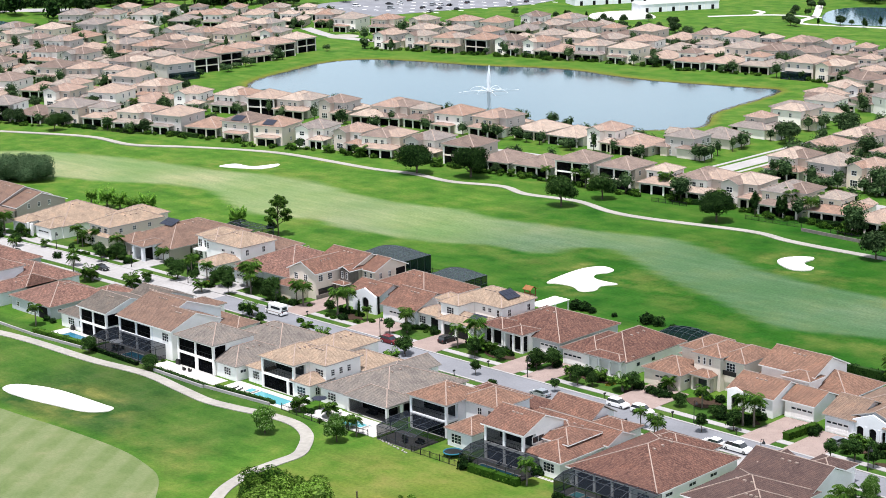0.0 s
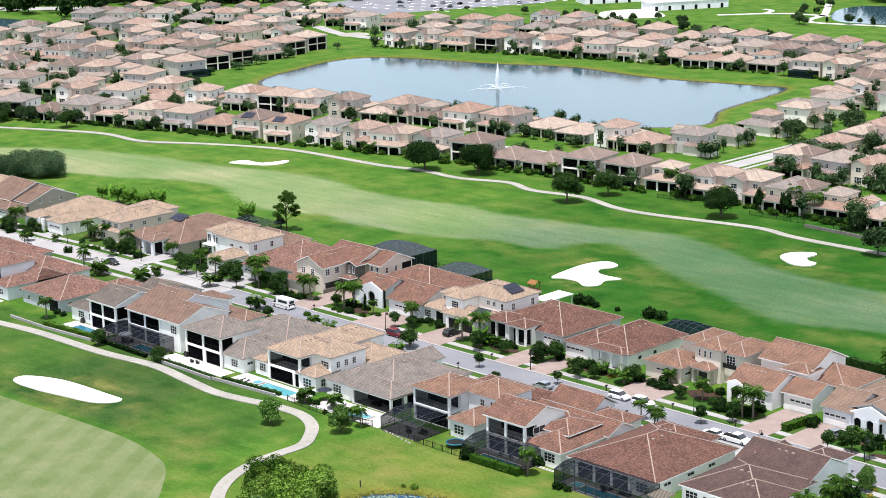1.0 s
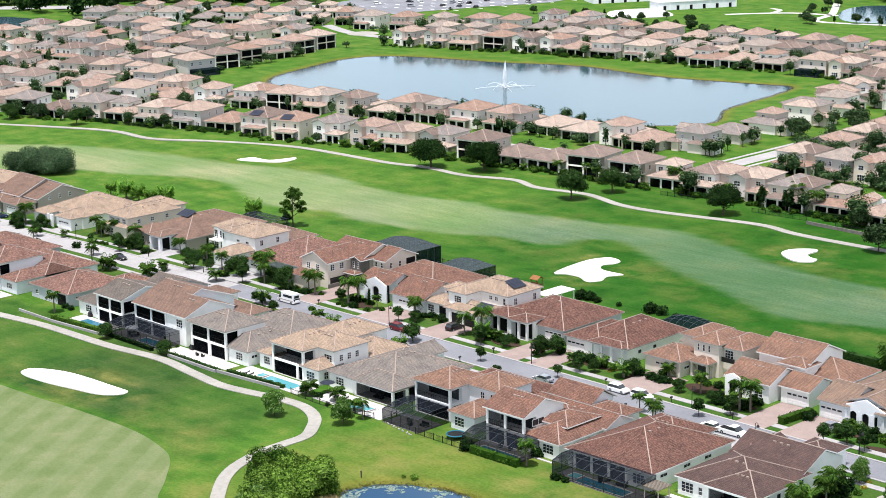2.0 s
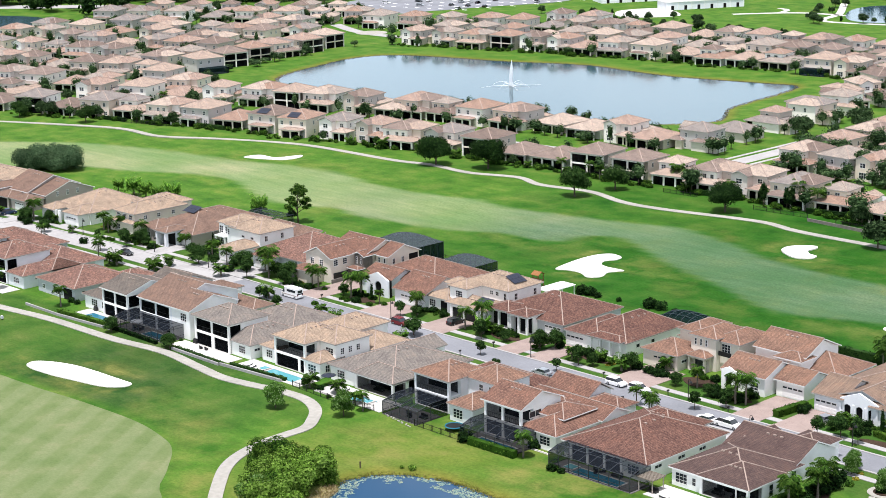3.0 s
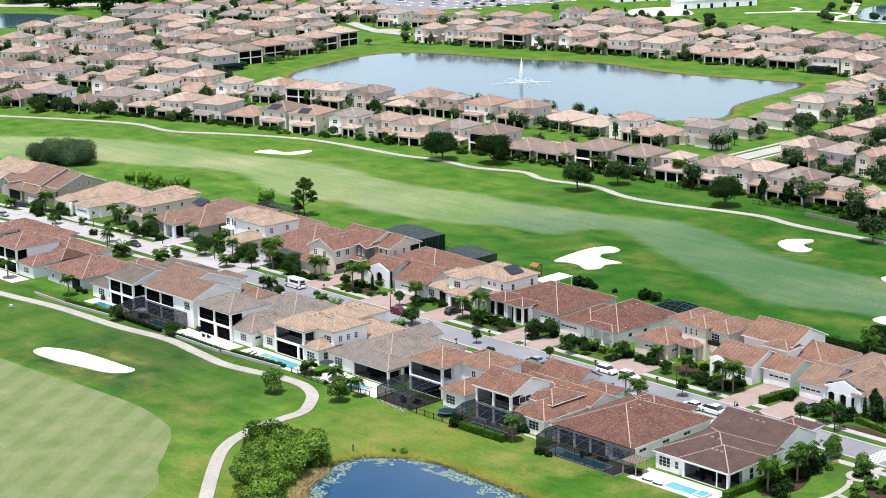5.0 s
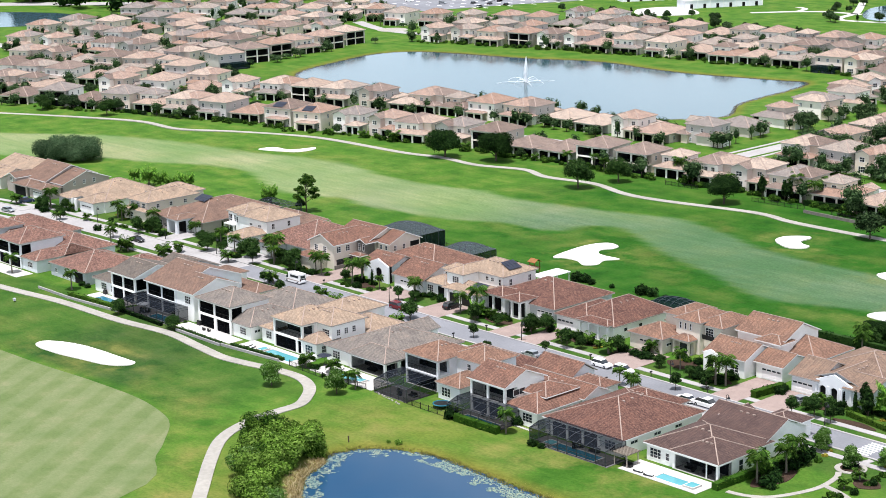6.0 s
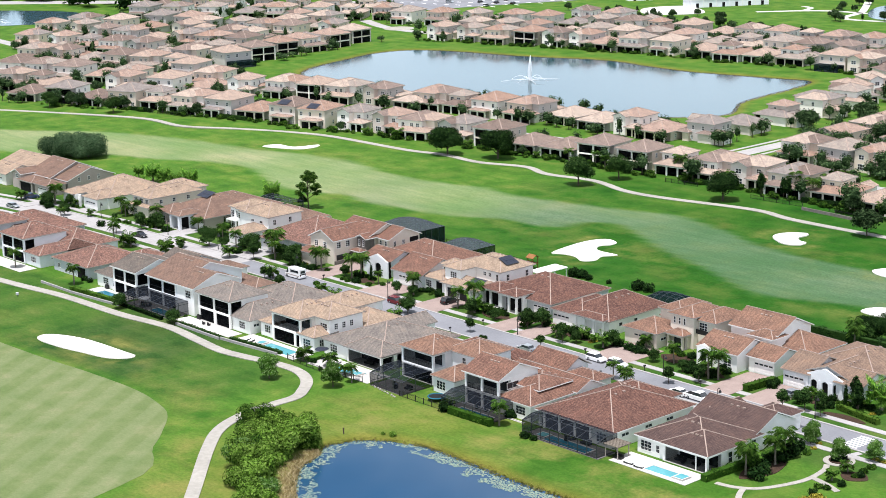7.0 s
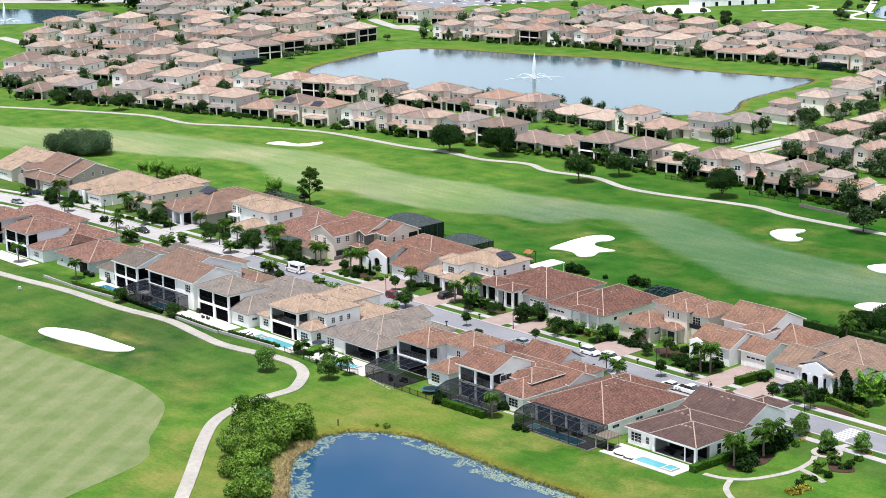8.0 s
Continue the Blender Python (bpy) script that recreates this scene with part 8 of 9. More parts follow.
# ---- vehicles ----
def vehicle(kind, x, y, turn, paint, label):
    L, W, H, cab0, cab1, nose = {"suv": (4.8, 1.95, 1.66, -2.15, 0.75, 0.98), "car": (4.7, 1.85, 1.42, -1.6, 0.8, 0.85), "pickup": (5.8, 2.0, 1.8, -0.7, 1.3, 1.05), "van": (6.2, 2.1, 2.5, -3.0, 2.3, 1.15)}[kind]
    r = thing({"suv": "suv", "car": "car", "pickup": "pickup_truck", "van": "camper_van"}[kind], (0, 0, 0), label, "vehicle", "parked vehicles")
    def loft(rows, name, mat):
        bm = bmesh.new()
        rings = [[bm.verts.new((xx, s * w, z)) for s, z in ((-1, z0), (-1, z1), (1, z1), (1, z0))] for xx, w, z0, z1 in rows]
        for a, b in zip(rings, rings[1:]):
            for i in range(4):
                bm.faces.new((a[i], a[(i + 1) % 4], b[(i + 1) % 4], b[i]))
        bm.faces.new(rings[0]), bm.faces.new(rings[-1][::-1])
        bmesh.ops.recalc_face_normals(bm, faces=bm.faces)
        return part(name, bm, M[mat], r)
    w = W / 2
    h = L / 2
    loft([(-h, w * 0.86, 0.45, 0.8), (-h + 0.12, w * 0.96, 0.3, nose - 0.02), (-h + 0.6, w, 0.25, nose), (h - 1.3, w, 0.25, nose), (h - 0.35, w * 0.97, 0.28, nose - 0.14), (h, w * 0.84, 0.42, nose - 0.32)], "body", paint)
    zc = H - 0.06
    loft([(cab0 - 0.05, w * 0.9, nose - 0.05, nose + 0.02), (cab0 + 0.25, w * 0.86, nose - 0.05, zc - 0.04), (cab1 - 0.55, w * 0.86, nose - 0.05, zc), (cab1 + 0.35, w * 0.9, nose - 0.05, nose + 0.02)], "cabin_glass", "glass")
    loft([(cab0 + 0.2, w * 0.82, zc - 0.06, H - 0.03), (cab0 + 0.5, w * 0.85, zc - 0.05, H), (cab1 - 0.6, w * 0.85, zc - 0.04, H), (cab1 - 0.4, w * 0.82, zc - 0.08, H - 0.04)], "roof_panel", paint)
    if kind == "van":
        loft([(-h + 0.1, w * 0.98, nose - 0.1, H + 0.06), (0.9, w * 0.98, nose - 0.1, H + 0.06), (1.6, w * 0.96, nose - 0.1, H + 0.03)], "cabin_box", paint)
        for sy in (-1, 1):
            part("side_window", boxes((-2.5, 0.7, sy * w * 0.985 - 0.015, sy * w * 0.985 + 0.015, 1.55, 2.15)), M["glass"], r)
            part("stripe", boxes((-2.9, 2.6, sy * w * 1.0 - 0.012, sy * w * 1.0 + 0.012, 0.75, 0.95)), M["taupe"], r)
        part("rear_window", boxes((-h + 0.07, -h + 0.11, -0.7, 0.7, 1.5, 2.15)), M["glass"], r)
        part("roof_unit", boxes((-1.6, -0.5, -0.5, 0.5, H + 0.04, H + 0.26)), M["trim"], r)
    if kind == "pickup":
        loft([(-h + 0.15, w * 0.8, nose - 0.2, nose + 0.015), (cab0 - 0.15, w * 0.8, nose - 0.2, nose + 0.015)], "cargo_bed", "tyre")
    for sx in (-h + 0.95, h - 0.95):
        for sy in (-1, 1):
            bm = bmesh.new()
            tube(bm, [(sx, sy * (w - 0.22), 0.34), (sx, sy * (w + 0.01), 0.34)], [0.34, 0.34], 12)
            wh = part("wheel", bm, M["tyre"], r)
            bm = bmesh.new()
            tube(bm, [(sx, sy * (w - 0.02), 0.34), (sx, sy * (w + 0.025), 0.34)], [0.2, 0.19], 10)
            part("rim", bm, M["paint_silver"], wh)
    for sy in (-1, 1):
        part("headlight", boxes((h - 0.22, h - 0.03, sy * w * 0.6 - 0.18, sy * w * 0.6 + 0.18, nose - 0.36, nose - 0.22)), M["trim"], r)
        part("tail_light", boxes((-h - 0.01, -h + 0.12, sy * w * 0.7 - 0.12, sy * w * 0.7 + 0.12, nose - 0.3, nose - 0.05)), M["paint_red"], r)
    r.location, r.rotation_euler = (x, y, 0.03), (0, 0, radians(turn))
    return r


vehicle("pickup", 82.2, 12.2, 0, "paint_white", "white pickup truck parked at the kerb")
vehicle("suv", 50.0, 17.0, 0, "paint_white", "white sport utility vehicle parked on the street")
vehicle("suv", 56.0, 17.1, 0, "paint_white", "white sport utility vehicle parked behind another")
vehicle("suv", -15.0, 17.0, 0, "paint_red", "dark red sport utility vehicle at the kerb")
vehicle("van", -52.0, 15.4, 180, "paint_white", "white camper van parked on the street")
vehicle("suv", -6.0, 26.0, 90, "paint_black", "black sport utility vehicle on the paver driveway")
vehicle("car", 94.0, 27.5, 80, "paint_silver", "silver sedan parked on the driveway")
vehicle("suv", -185.5, 17.6, 75, "paint_blue", "navy off-road vehicle on the driveway")
vehicle("car", 77.0, 11.8, 180, "paint_white", "white sedan parked at the kerb")
vehicle("car", 34.0, 11.8, 180, "paint_silver", "silver sedan parked at the near kerb")
vehicle("car", -118.0, 12.6, 2, "paint_black", "black sedan parked on the street")
vehicle("car", -178.5, 7.2, 8, "paint_silver", "silver sedan parked on the street")

# ---- corner garden ----
setting("garden_path", ribbon([(113.5, -20.5), (117.5, -19.6), (121, -16.5), (123.6, -9), (123.2, -2.6), (121.8, 0.5)], 1.1, -0.1, 0.10), M["cart"], "curving pale garden path on the lawn", "path")
setting("garden_path", ribbon([(118.5, -19.0), (121.0, -23.5), (126, -27), (134, -31)], 1.1, -0.1, 0.105), M["cart"], "curving pale garden path on the lawn", "path")
setting("garden_path", ribbon([(123.5, -6.5), (127.5, -7.5), (131, -9.0)], 1.2, -0.1, 0.095), M["cart"], "curving pale garden path on the lawn", "path")
ring = [(122.2 + 2.9 * math.cos(a), 3.6 + 2.9 * math.sin(a)) for a in (2 * math.pi * k / 28 for k in range(28))]
setting("round_path", slab(ring, -0.1, 0.11), M["cart"], "round pale path about a planting bed", "path")
setting("planting_bed", slab([(122.2 + 1.9 * math.cos(a), 3.6 + 1.9 * math.sin(a)) for a in (2 * math.pi * k / 20 for k in range(20))], -0.1, 0.2), M["mulch"], "round mulch bed with a clipped ring hedge", "bed")
hedge(121.0, 3.0, 123.4, 4.2, 2.2, 0.8, 12, "low round clipped hedge in the bed", "oak")
setting("garden_path", ribbon([(122, 7), (122.6, 9.5)], 1.4, -0.1, 0.095), M["concrete"], "short garden path to the street", "path")
for i in range(7):
    setting("crosswalk_bar", boxes((117.2, 120.6, 11.0 + i * 0.98, 11.5 + i * 0.98, 0, 0.04)), M["trim"], "white painted crosswalk bar on the asphalt", "road marking")
for x0, x1, y0, y1 in ((126, 131.5, -3.5, 1.5), (112.5, 118, -16, -3), (-57, -48, 22.6, 25.5), (-42, -33, 23, 27.5), (5, 14, 24, 28.5), (30, 41, 25.5, 29.8), (44.5, 47, 24, 30), (57, 66, 27, 33), (66, 77, 24.5, 28.8), (96, 103, 26, 30.5), (-131, -117, 20.5, 23.8), (104, 114, 21.8, 25)):
    ctrl = [(x0, (y0 + y1) / 2), ((x0 + x1) / 2, y0), (x1, (y0 + y1) / 2), ((x0 + x1) / 2, y1)]
    setting("planting_bed", slab(smooth_loop(ctrl, 6), -0.1, 0.09), M["mulch"], "dark mulch planting bed before the house", "bed")


# ---- play set and sun sail on the fairway side ----
def play_set(x, y):
    r = thing("play_set", (x, y, 0), "orange wooden play tower with a slide", "play set")
    for dx in (-0.9, 0.9):
        for dy in (-0.9, 0.9):
            part("post", boxes((x + dx - 0.08, x + dx + 0.08, y + dy - 0.08, y + dy + 0.08, 0, 3.2)), M["wood"], r)
    part("platform", boxes((x - 1.05, x + 1.05, y - 1.05, y + 1.05, 1.5, 1.65)), M["wood"], r)
    part("side_board", boxes((x - 1.0, x + 1.0, y - 1.02, y - 0.96, 1.65, 2.4)), M["wood"], r)
    bm = bmesh.new()
    roof_faces(bm, x - 1.3, x + 1.3, y - 1.3, y + 1.3, 3.1, "gable_x", 0.6, 0.08)
    part("roof", bm, M["wood"], r)
    bm = bmesh.new()
    beam(bm, (x - 1, y, 1.6), (x - 2.6, y - 1.2, 0.2), 0.6, 0.08)
    part("slide", bm, M["trim"], r)


play_set(-14.5, 62.5)
r = thing("pergola", (-4, 57.5, 0), "white flat-roofed patio cover behind the house", "pergola")
for x in (-6.0, -2.0):
    for y in (53.2, 57.5, 61.8):
        part("post", boxes((x - 0.1, x + 0.1, y - 0.1, y + 0.1, 0, 2.7)), M["trim"], r)
part("roof_panel", boxes((-6.3, -1.7, 52.9, 62.1, 2.7, 2.9)), M["trim"], r)
r = thing("pergola", (92.3, -22.8, 0), "tan patio cover on slim posts beside the deck", "pergola")
for dx in (-1.5, 1.5):
    for dy in (-1.5, 1.5):
        part("post", boxes((92.3 + dx - 0.07, 92.3 + dx + 0.07, -22.8 + dy - 0.07, -22.8 + dy + 0.07, 0, 2.5)), M["taupe"], r)
part("roof_panel", boxes((90.5, 94.1, -24.6, -21.0, 2.5, 2.62)), M["palm_bark"], r)
for i in range(9):
    part("slat", boxes((90.4, 94.2, -24.5 + i * 0.42, -24.4 + i * 0.42, 2.62, 2.72)), M["palm_bark"], r)


def table_set(x, y, mat="dark", label="dark patio table set on the deck"):
    r = thing("patio_table", (x, y, 0), label, "table")
    bm = bmesh.new()
    tube(bm, [(x, y, 0.78), (x, y, 0.84)], [0.7, 0.7], 14)
    part("tabletop", bm, M[mat], r)
    bm = bmesh.new()
    tube(bm, [(x, y, 0.05), (x, y, 0.78)], [0.12, 0.08], 8)
    part("pedestal", bm, M[mat], r)


def sofa(x, y, w, d, mat="dark", label="dark outdoor sofa on the lanai"):
    r = thing("outdoor_sofa", (x, y, 0), label, "sofa")
    part("seat", boxes((x - w / 2, x + w / 2, y - d / 2, y + d / 2, 0.12, 0.5)), M[mat], r)
    part("backrest", boxes((x - w / 2, x + w / 2, y + d / 2 - 0.2, y + d / 2, 0.5, 0.95)), M[mat], r)


table_set(-57, -26), table_set(80, -22.6), table_set(33, -25), table_set(10, -24)
sofa(102, -16.5, 2.2, 0.9), sofa(105.5, -16.2, 1.6, 0.9), sofa(93.2, -23.4, 2.0, 0.9), sofa(84, -22.2, 2.2, 0.9), sofa(17, -18.5, 2.4, 0.9), sofa(36, -24, 1.8, 0.9)


def trampoline(x, y):
    r = thing("trampoline", (x, y, 0), "round trampoline with a blue edge pad on the lawn", "trampoline")
    bm = bmesh.new()
    tube(bm, [(x, y, 0.80), (x, y, 0.84)], [1.65, 1.65], 24)
    part("mat", bm, M["dark"], r)
    bm = bmesh.new()
    ring = [(x + 1.75 * math.cos(a), y + 1.75 * math.sin(a), 0.84) for a in (2 * math.pi * k / 24 for k in range(25))]
    tube(bm, ring, [0.13] * 25, 6)
    part("edge_pad", bm, M["pool_deep"], r, "blue padded rim")
    for k in range(6):
        a = 2 * math.pi * k / 6
        bm = bmesh.new()
        tube(bm, [(x + 1.7 * math.cos(a), y + 1.7 * math.sin(a), 0), (x + 1.7 * math.cos(a), y + 1.7 * math.sin(a), 0.8)], [0.04, 0.04], 6)
        part("leg", bm, M["dark"], r)


trampoline(45.0, -24.4)
plant("fresh", 54.2, -44.0, 0.9)
plant("fresh", 52.4, -44.9, 0.5)


# ---- loose things in the backyards ----
def grill(x, y):
    r = thing("barbecue_grill", (x, y, 0), "black barbecue grill standing on the patio", "grill")
    part("cabinet", boxes((x - 0.6, x + 0.6, y - 0.3, y + 0.3, 0.1, 0.85)), M["dark"], r)
    bm = bmesh.new()
    tube(bm, [(x - 0.45, y, 0.95), (x + 0.45, y, 0.95)], [0.3, 0.3], 10)
    part("lid", bm, M["dark"], r)


def umbrella(x, y, mat, label):
    r = thing("patio_umbrella", (x, y, 0), label, "umbrella")
    bm = bmesh.new()
    tube(bm, [(x, y, 0.08), (x, y, 2.5)], [0.03, 0.03], 6)
    part("pole", bm, M["dark"], r)
    bm = bmesh.new()
    tube(bm, [(x, y, 2.15), (x, y, 2.2), (x, y, 2.7)], [1.6, 1.58, 0.06], 8)
    part("canopy", bm, M[mat], r)
    bm = bmesh.new()
    tube(bm, [(x, y, 0.08), (x, y, 0.18)], [0.35, 0.3], 10)
    part("base", bm, M["dark"], r)


def lounger(x, y, turn, mat="trim", label="pale sun lounger on the pool deck"):
    r = thing("sun_lounger", (0, 0, 0), label, "lounger", "sun loungers")
    part("frame", boxes((-0.35, 0.35, -0.95, 0.95, 0.22, 0.30)), M["dark"], r)
    part("cushion", boxes((-0.33, 0.33, -0.95, 0.4, 0.30, 0.40)), M[mat], r)
    bm = bmesh.new()
    beam(bm, (0, 0.4, 0.36), (0, 0.95, 0.75), 0.66, 0.10)
    part("backrest", bm, M[mat], r)
    for sx in (-0.3, 0.3):
        for sy in (-0.85, 0.85):
            part("leg", boxes((sx - 0.03, sx + 0.03, sy - 0.03, sy + 0.03, 0.0, 0.22)), M["dark"], r)
    r.location, r.rotation_euler = (x, y, 0.09), (0, 0, radians(turn))


def chair(x, y, turn):
    r = thing("patio_chair", (0, 0, 0), "dark wicker patio chair on the deck", "chair", "patio chairs")
    part("seat", boxes((-0.3, 0.3, -0.3, 0.3, 0.2, 0.45)), M["dark"], r)
    part("backrest", boxes((-0.3, 0.3, 0.22, 0.3, 0.45, 0.95)), M["dark"], r)
    for sx in (-0.3, 0.24):
        part("armrest", boxes((sx, sx + 0.06, -0.3, 0.22, 0.45, 0.65)), M["dark"], r)
    r.location, r.rotation_euler = (x, y, 0.0), (0, 0, radians(turn))


grill(-77.2, -24.1)
grill(-38.0, -23.9)
umbrella(-56.5, -26.8, "grey", "grey patio umbrella inside the screen enclosure")
umbrella(6.6, -23.0, "solar", "dark blue patio umbrella on the deck")
for x, y, a in ((12.2, -23.2, 20), (14.6, -23.7, 25), (99.0, -24.4, 100), (96.4, -24.2, 95), (-14.5, -26.4, 10), (-16.0, -26.2, 5)):
    lounger(x, y, a)
for x, y, a in ((80.8, -22.0, 200), (79.0, -22.3, 110), (80.2, -23.6, 20), (32.2, -24.4, 80), (33.8, -25.6, 10), (55.0, -22.6, 190), (57.4, -22.5, 180), (-56.0, -25.4, 220), (-58.0, -26.4, 60), (9.2, -23.4, 150), (10.9, -24.6, 280), (-33.5, -25.8, 170), (-31.8, -25.6, 190), (103.4, -17.4, 20)):
    chair(x, y, a)


def tee_marker(x, y):
    r = thing("tee_marker", (x, y, 0), "small pale blue tee marker box on the grass", "marker")
    part("box", boxes((x - 0.35, x + 0.35, y - 0.25, y + 0.25, 0.35, 0.95)), M["grey"], r)
    part("post", boxes((x - 0.06, x + 0.06, y - 0.06, y + 0.06, -0.05, 0.35)), M["dark"], r)


tee_marker(-87.5, -43.3)
r = thing("marker_post", (46.9, -50.1, 0), "dark wooden post at the pond edge", "post")
part("post", boxes((46.9 - 0.09, 46.9 + 0.09,  -50.1 - 0.09,  -50.1 + 0.09, -0.6, 1.0)), M["bark"], r)
part("cap", boxes((46.9 - 0.14, 46.9 + 0.14,  -50.1 - 0.14,  -50.1 + 0.14, 1.0, 1.1)), M["bark"], r)

r = thing("stone_edging", (33.2, -28.4, 0), "row of pale boulders edging the pool cage", "rocks")
rng = random.Random(33)
rock = bmesh.new()
bmesh.ops.create_icosphere(rock, subdivisions=1, radius=0.22)
for v in rock.verts:
    v.co = Vector((v.co.x, v.co.y, v.co.z * 0.7)) * rng.uniform(0.75, 1.2)
rock = link_mesh("rock", rock, M["cart"])
a, b = Vector((28.8, -27.4, 0)), Vector((37.8, -29.0, 0))
for k in range(15):
    q = a.lerp(b, k / 14) + Vector((rng.uniform(-0.25, 0.25), rng.uniform(-0.25, 0.25), 0.1)) - r.location
    piece("rock", rock, r, q, rng.uniform(0, 6.28))

# leafy front gardens across the street
grove("yard -104 24 0.56; palm -70.5 23 0.9; yard -66 26 0.60; yard -61 22.6 0.48; palm -57 26 0.9; yard -44 25 0.48; dark -37 22.5 1; yard -17 24 0.48; palm -1.5 24.5 0.9; yard 4.5 23.0 0.48; yard 12 23.8 0.44; palm_s 31.5 24 1.4; yard 38 23.4 0.48; palm_s 44.6 25 1.5; yard 59 25 0.48; palm 63 27 0.8; yard 68 24 0.44; dark 73 22.9 1; yard 97.5 24.2 0.44; yard -132 21.5 0.56; palm -147 25 0.9; yard -168 20.5 0.56; yard -122.5 22.2 0.48; palm -96.5 25 0.9; yard -86 24 0.48; palm_s -26 7.5 1.6; yard 25 7.2 0.44; palm 66.5 7.6 0.8; palm 68.2 6.4 0.75; yard -48 7.4 0.48")

# ---- beyond the far houses ----
def flat_patch(name, ctrl, mat, label, category, z=0.05):
    setting(name, slab(smooth_loop(ctrl, 6), -0.1, z), M[mat], label, category)


flat_patch("far_water", [(-600, 215), (-572, 258), (-590, 285), (-613, 290), (-650, 268), (-690, 225), (-650, 195)], "lake", "far lake with tree reflections", "lake", 0.12)
flat_patch("far_water", [(-275, 590), (-249, 545), (-215, 549), (-160, 560), (-150, 620), (-255, 616)], "lake", "dark far pond before the woods", "pond", 0.12)
setting("road", ribbon([(-900, 120), (-720, 262), (-640, 330), (-590, 366), (-520, 420), (-480, 560), (-460, 700)], 16, -0.1, 0.08), M["concrete"], "wide pale far road", "road")
flat_patch("parking_lot", [(-462, 424), (-452, 444), (-440, 480), (-425, 520), (-440, 560), (-490, 540), (-520, 480), (-520, 440)], "asphalt", "grey far parking lot with cars", "parking lot", 0.12)
for i in range(9):
    for j in range(6):
        x, y = -500 + i * 7.2 + j * 4.0, 440 + j * 15 + i * 2.2
        setting("parking_line", boxes((x, x + 3.4, y, y + 0.9, 0, 0.15)), M["trim"], "white painted parking row end", "road marking")
flat_patch("paved_court", [(-370, 506), (-350, 486), (-330, 508), (-358, 528)], "deck", "bright paved yard beside the field", "paving", 0.1)
setting("field_path", ribbon([(-312, 530), (-296, 549), (-282, 558), (-262, 560)], 4, -0.1, 0.1), M["deck"], "pale path across the playing field", "path")
setting("field_path", ribbon([(-308, 566), (-300, 562), (-296, 549)], 3, -0.1, 0.09), M["deck"], "pale path across the playing field", "path")
setting("field_path", ribbon([(-293, 605), (-270, 567), (-266, 556), (-256, 534), (-214, 543), (-150, 552)], 4, -0.1, 0.1), M["deck"], "pale path round the far pond", "path")


def long_building(x, y, turn, w, d, h, bays, wall, label):
    r = thing("school_building", (0, 0, 0), label, "building")
    part("wall", boxes((-w / 2, w / 2, -d / 2, d / 2, 0, h)), M[wall], r)
    part("flat_roof", boxes((-w / 2 - 0.3, w / 2 + 0.3, -d / 2 - 0.3, d / 2 + 0.3, h, h + 0.5)), M["trim"], r)
    for i in range(bays):
        cx = -w / 2 + w * (i + 0.5) / bays
        part("door_bay", boxes((cx - 0.8, cx + 0.8, -d / 2 - 0.12, -d / 2 + 0.02, 0, 2.4)), M["void"], r)
        part("pilaster", boxes((cx + w / bays / 2 - 0.5, cx + w / bays / 2 - 0.2, -d / 2 - 0.25, -d / 2 + 0.02, 0, h)), M["trim"], r)
    r.location, r.rotation_euler = (x, y, 0), (0, 0, radians(turn))


long_building(-345, 545, 62, 46, 12, 4.2, 6, "pale", "long low pale school building with a white flat roof")
long_building(-392, 556, 60, 60, 16, 5.0, 8, "pale", "long pale school wing with a flat roof")
long_building(-430, 590, 60, 60, 20, 7.0, 8, "beige", "large beige school hall behind the parking lot")

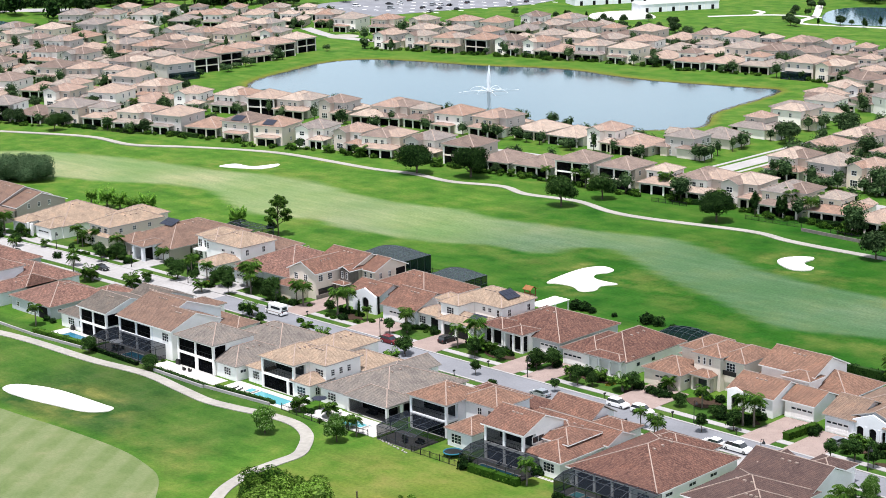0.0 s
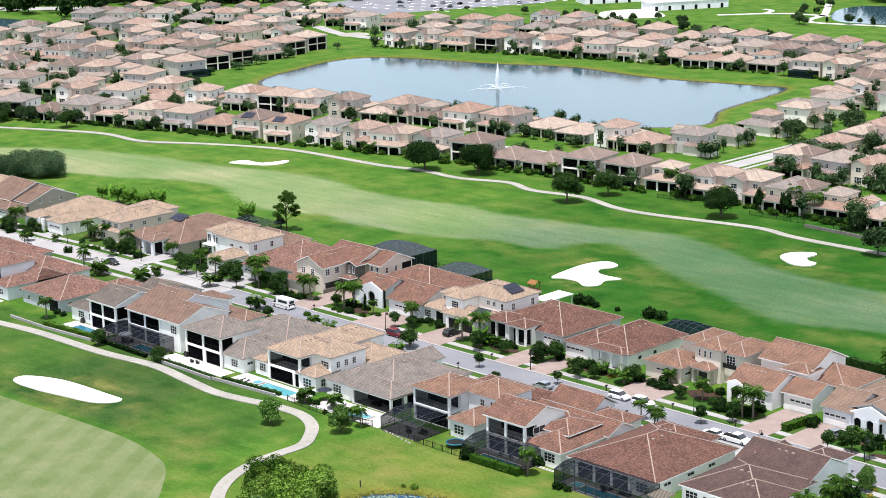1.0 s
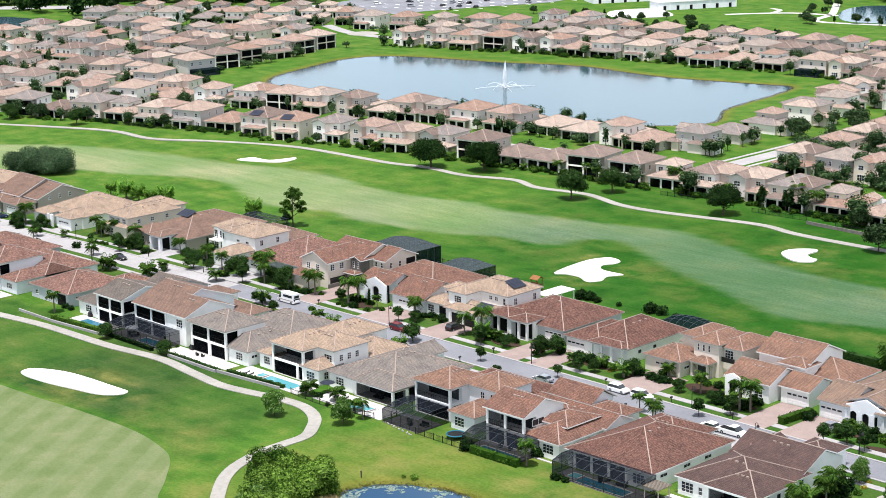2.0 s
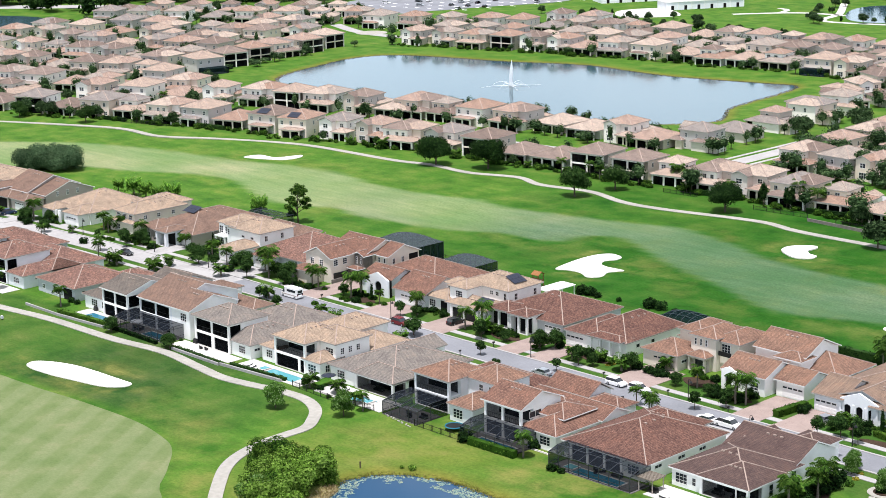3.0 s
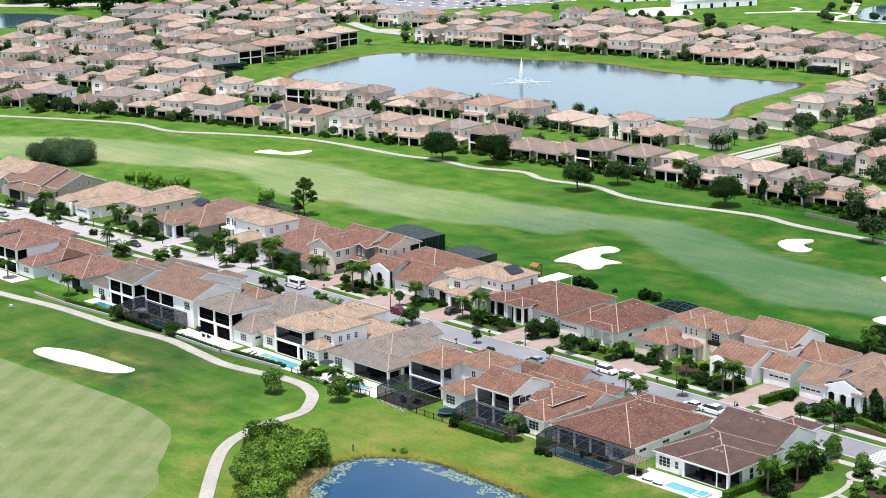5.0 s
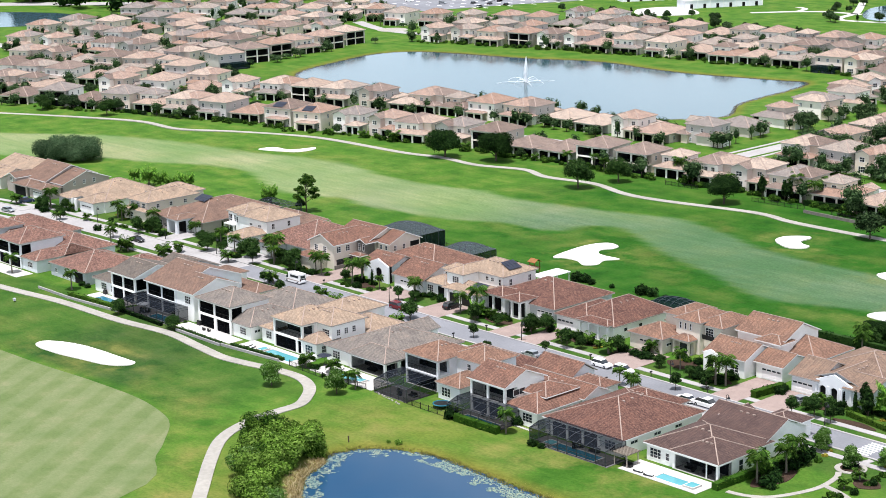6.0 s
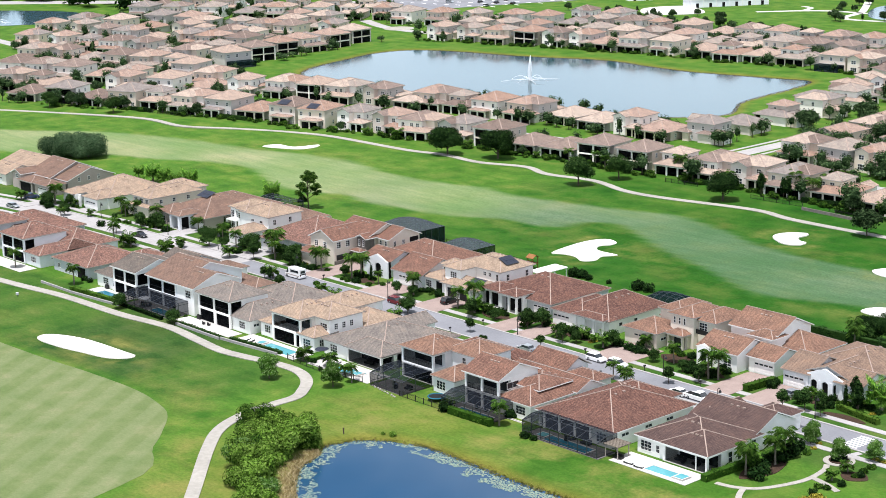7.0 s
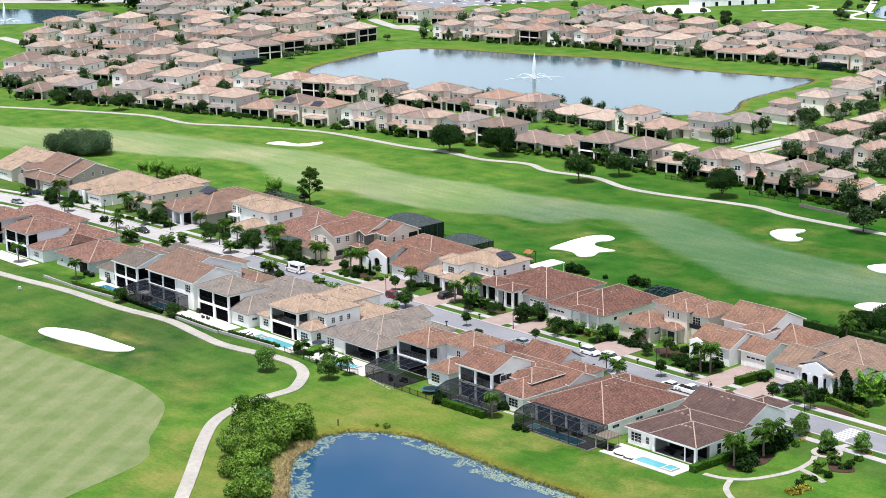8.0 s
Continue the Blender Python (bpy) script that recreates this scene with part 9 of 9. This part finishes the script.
# cars on the lot, and trees round it
lot_cars = [vehicle("suv", -498, 452, 20, "paint_white", "white car on the far parking lot"), vehicle("car", -490, 470, 20, "paint_black", "black car on the far parking lot"), vehicle("suv", -474, 456, 20, "paint_silver", "silver car on the far parking lot")]
rng = random.Random(91)
for k in range(18):
    i, j = rng.randrange(14), rng.randrange(5)
    copy_thing(rng.choice(lot_cars), pose(-505 + i * 5.0 + j * 4, 438 + j * 17 + i * 1.6, 0.13, 0, 0, 110))

rng = random.Random(95)
for x0, y0, x1, y1, n, s in ((-690, 330, -600, 400, 16, 1.9), (-620, 330, -590, 352, 5, 1.3), (-700, 300, -560, 420, 14, 1.5), (-540, 400, -470, 600, 16, 1.2), (-290, 596, -255, 520, 12, 0.65), (-250, 540, -200, 545, 7, 0.6),
                             (-400, 470, -300, 500, 11, 0.65), (-330, 455, -230, 475, 14, 0.65), (-590, 330, -540, 372, 9, 0.8)):
    for k in range(n):
        t = (k + rng.random()) / n
        plant(rng.choice(("far", "far_b", "far_b", "cone", "oak" if s > 1.2 else "far")), x0 + (x1 - x0) * t + rng.uniform(-8, 8), y0 + (y1 - y0) * t + rng.uniform(-8, 8), s * rng.uniform(0.7, 1.2))


def woods():
    """The far belt of trees: clumps of leaf sprays in one body."""
    rng = random.Random(97)
    lob = []
    for x0, y0, x1, y1, n in ((-900, 230, -640, 420, 90), (-640, 420, -560, 700, 70), (-560, 640, -420, 760, 50), (-420, 640, -300, 720, 40), (-300, 640, -120, 640, 90), (-260, 626, -100, 632, 60), (-720, 300, -600, 392, 60), (-600, 400, -530, 440, 24), (-640, 300, -600, 330, 10)):
        for k in range(n):
            t = rng.random()
            x, y = x0 + (x1 - x0) * t + rng.uniform(-14, 14), y0 + (y1 - y0) * t + rng.uniform(-14, 14)
            r = rng.uniform(4, 7.5)
            lob.append((x, y, rng.uniform(4, 8), r, r, r * rng.uniform(0.9, 1.3)))
    v, f = leaf_cloud(rng, lob, 46000, 1.2, 0.8)
    tagged(new("woods", raw_mesh("woods", [Vector((p.x, p.y, max(0, p.z))) for p in v], f, M["oak"])), "dark belt of far trees behind the estate", "woods", kind="stuff")


woods()
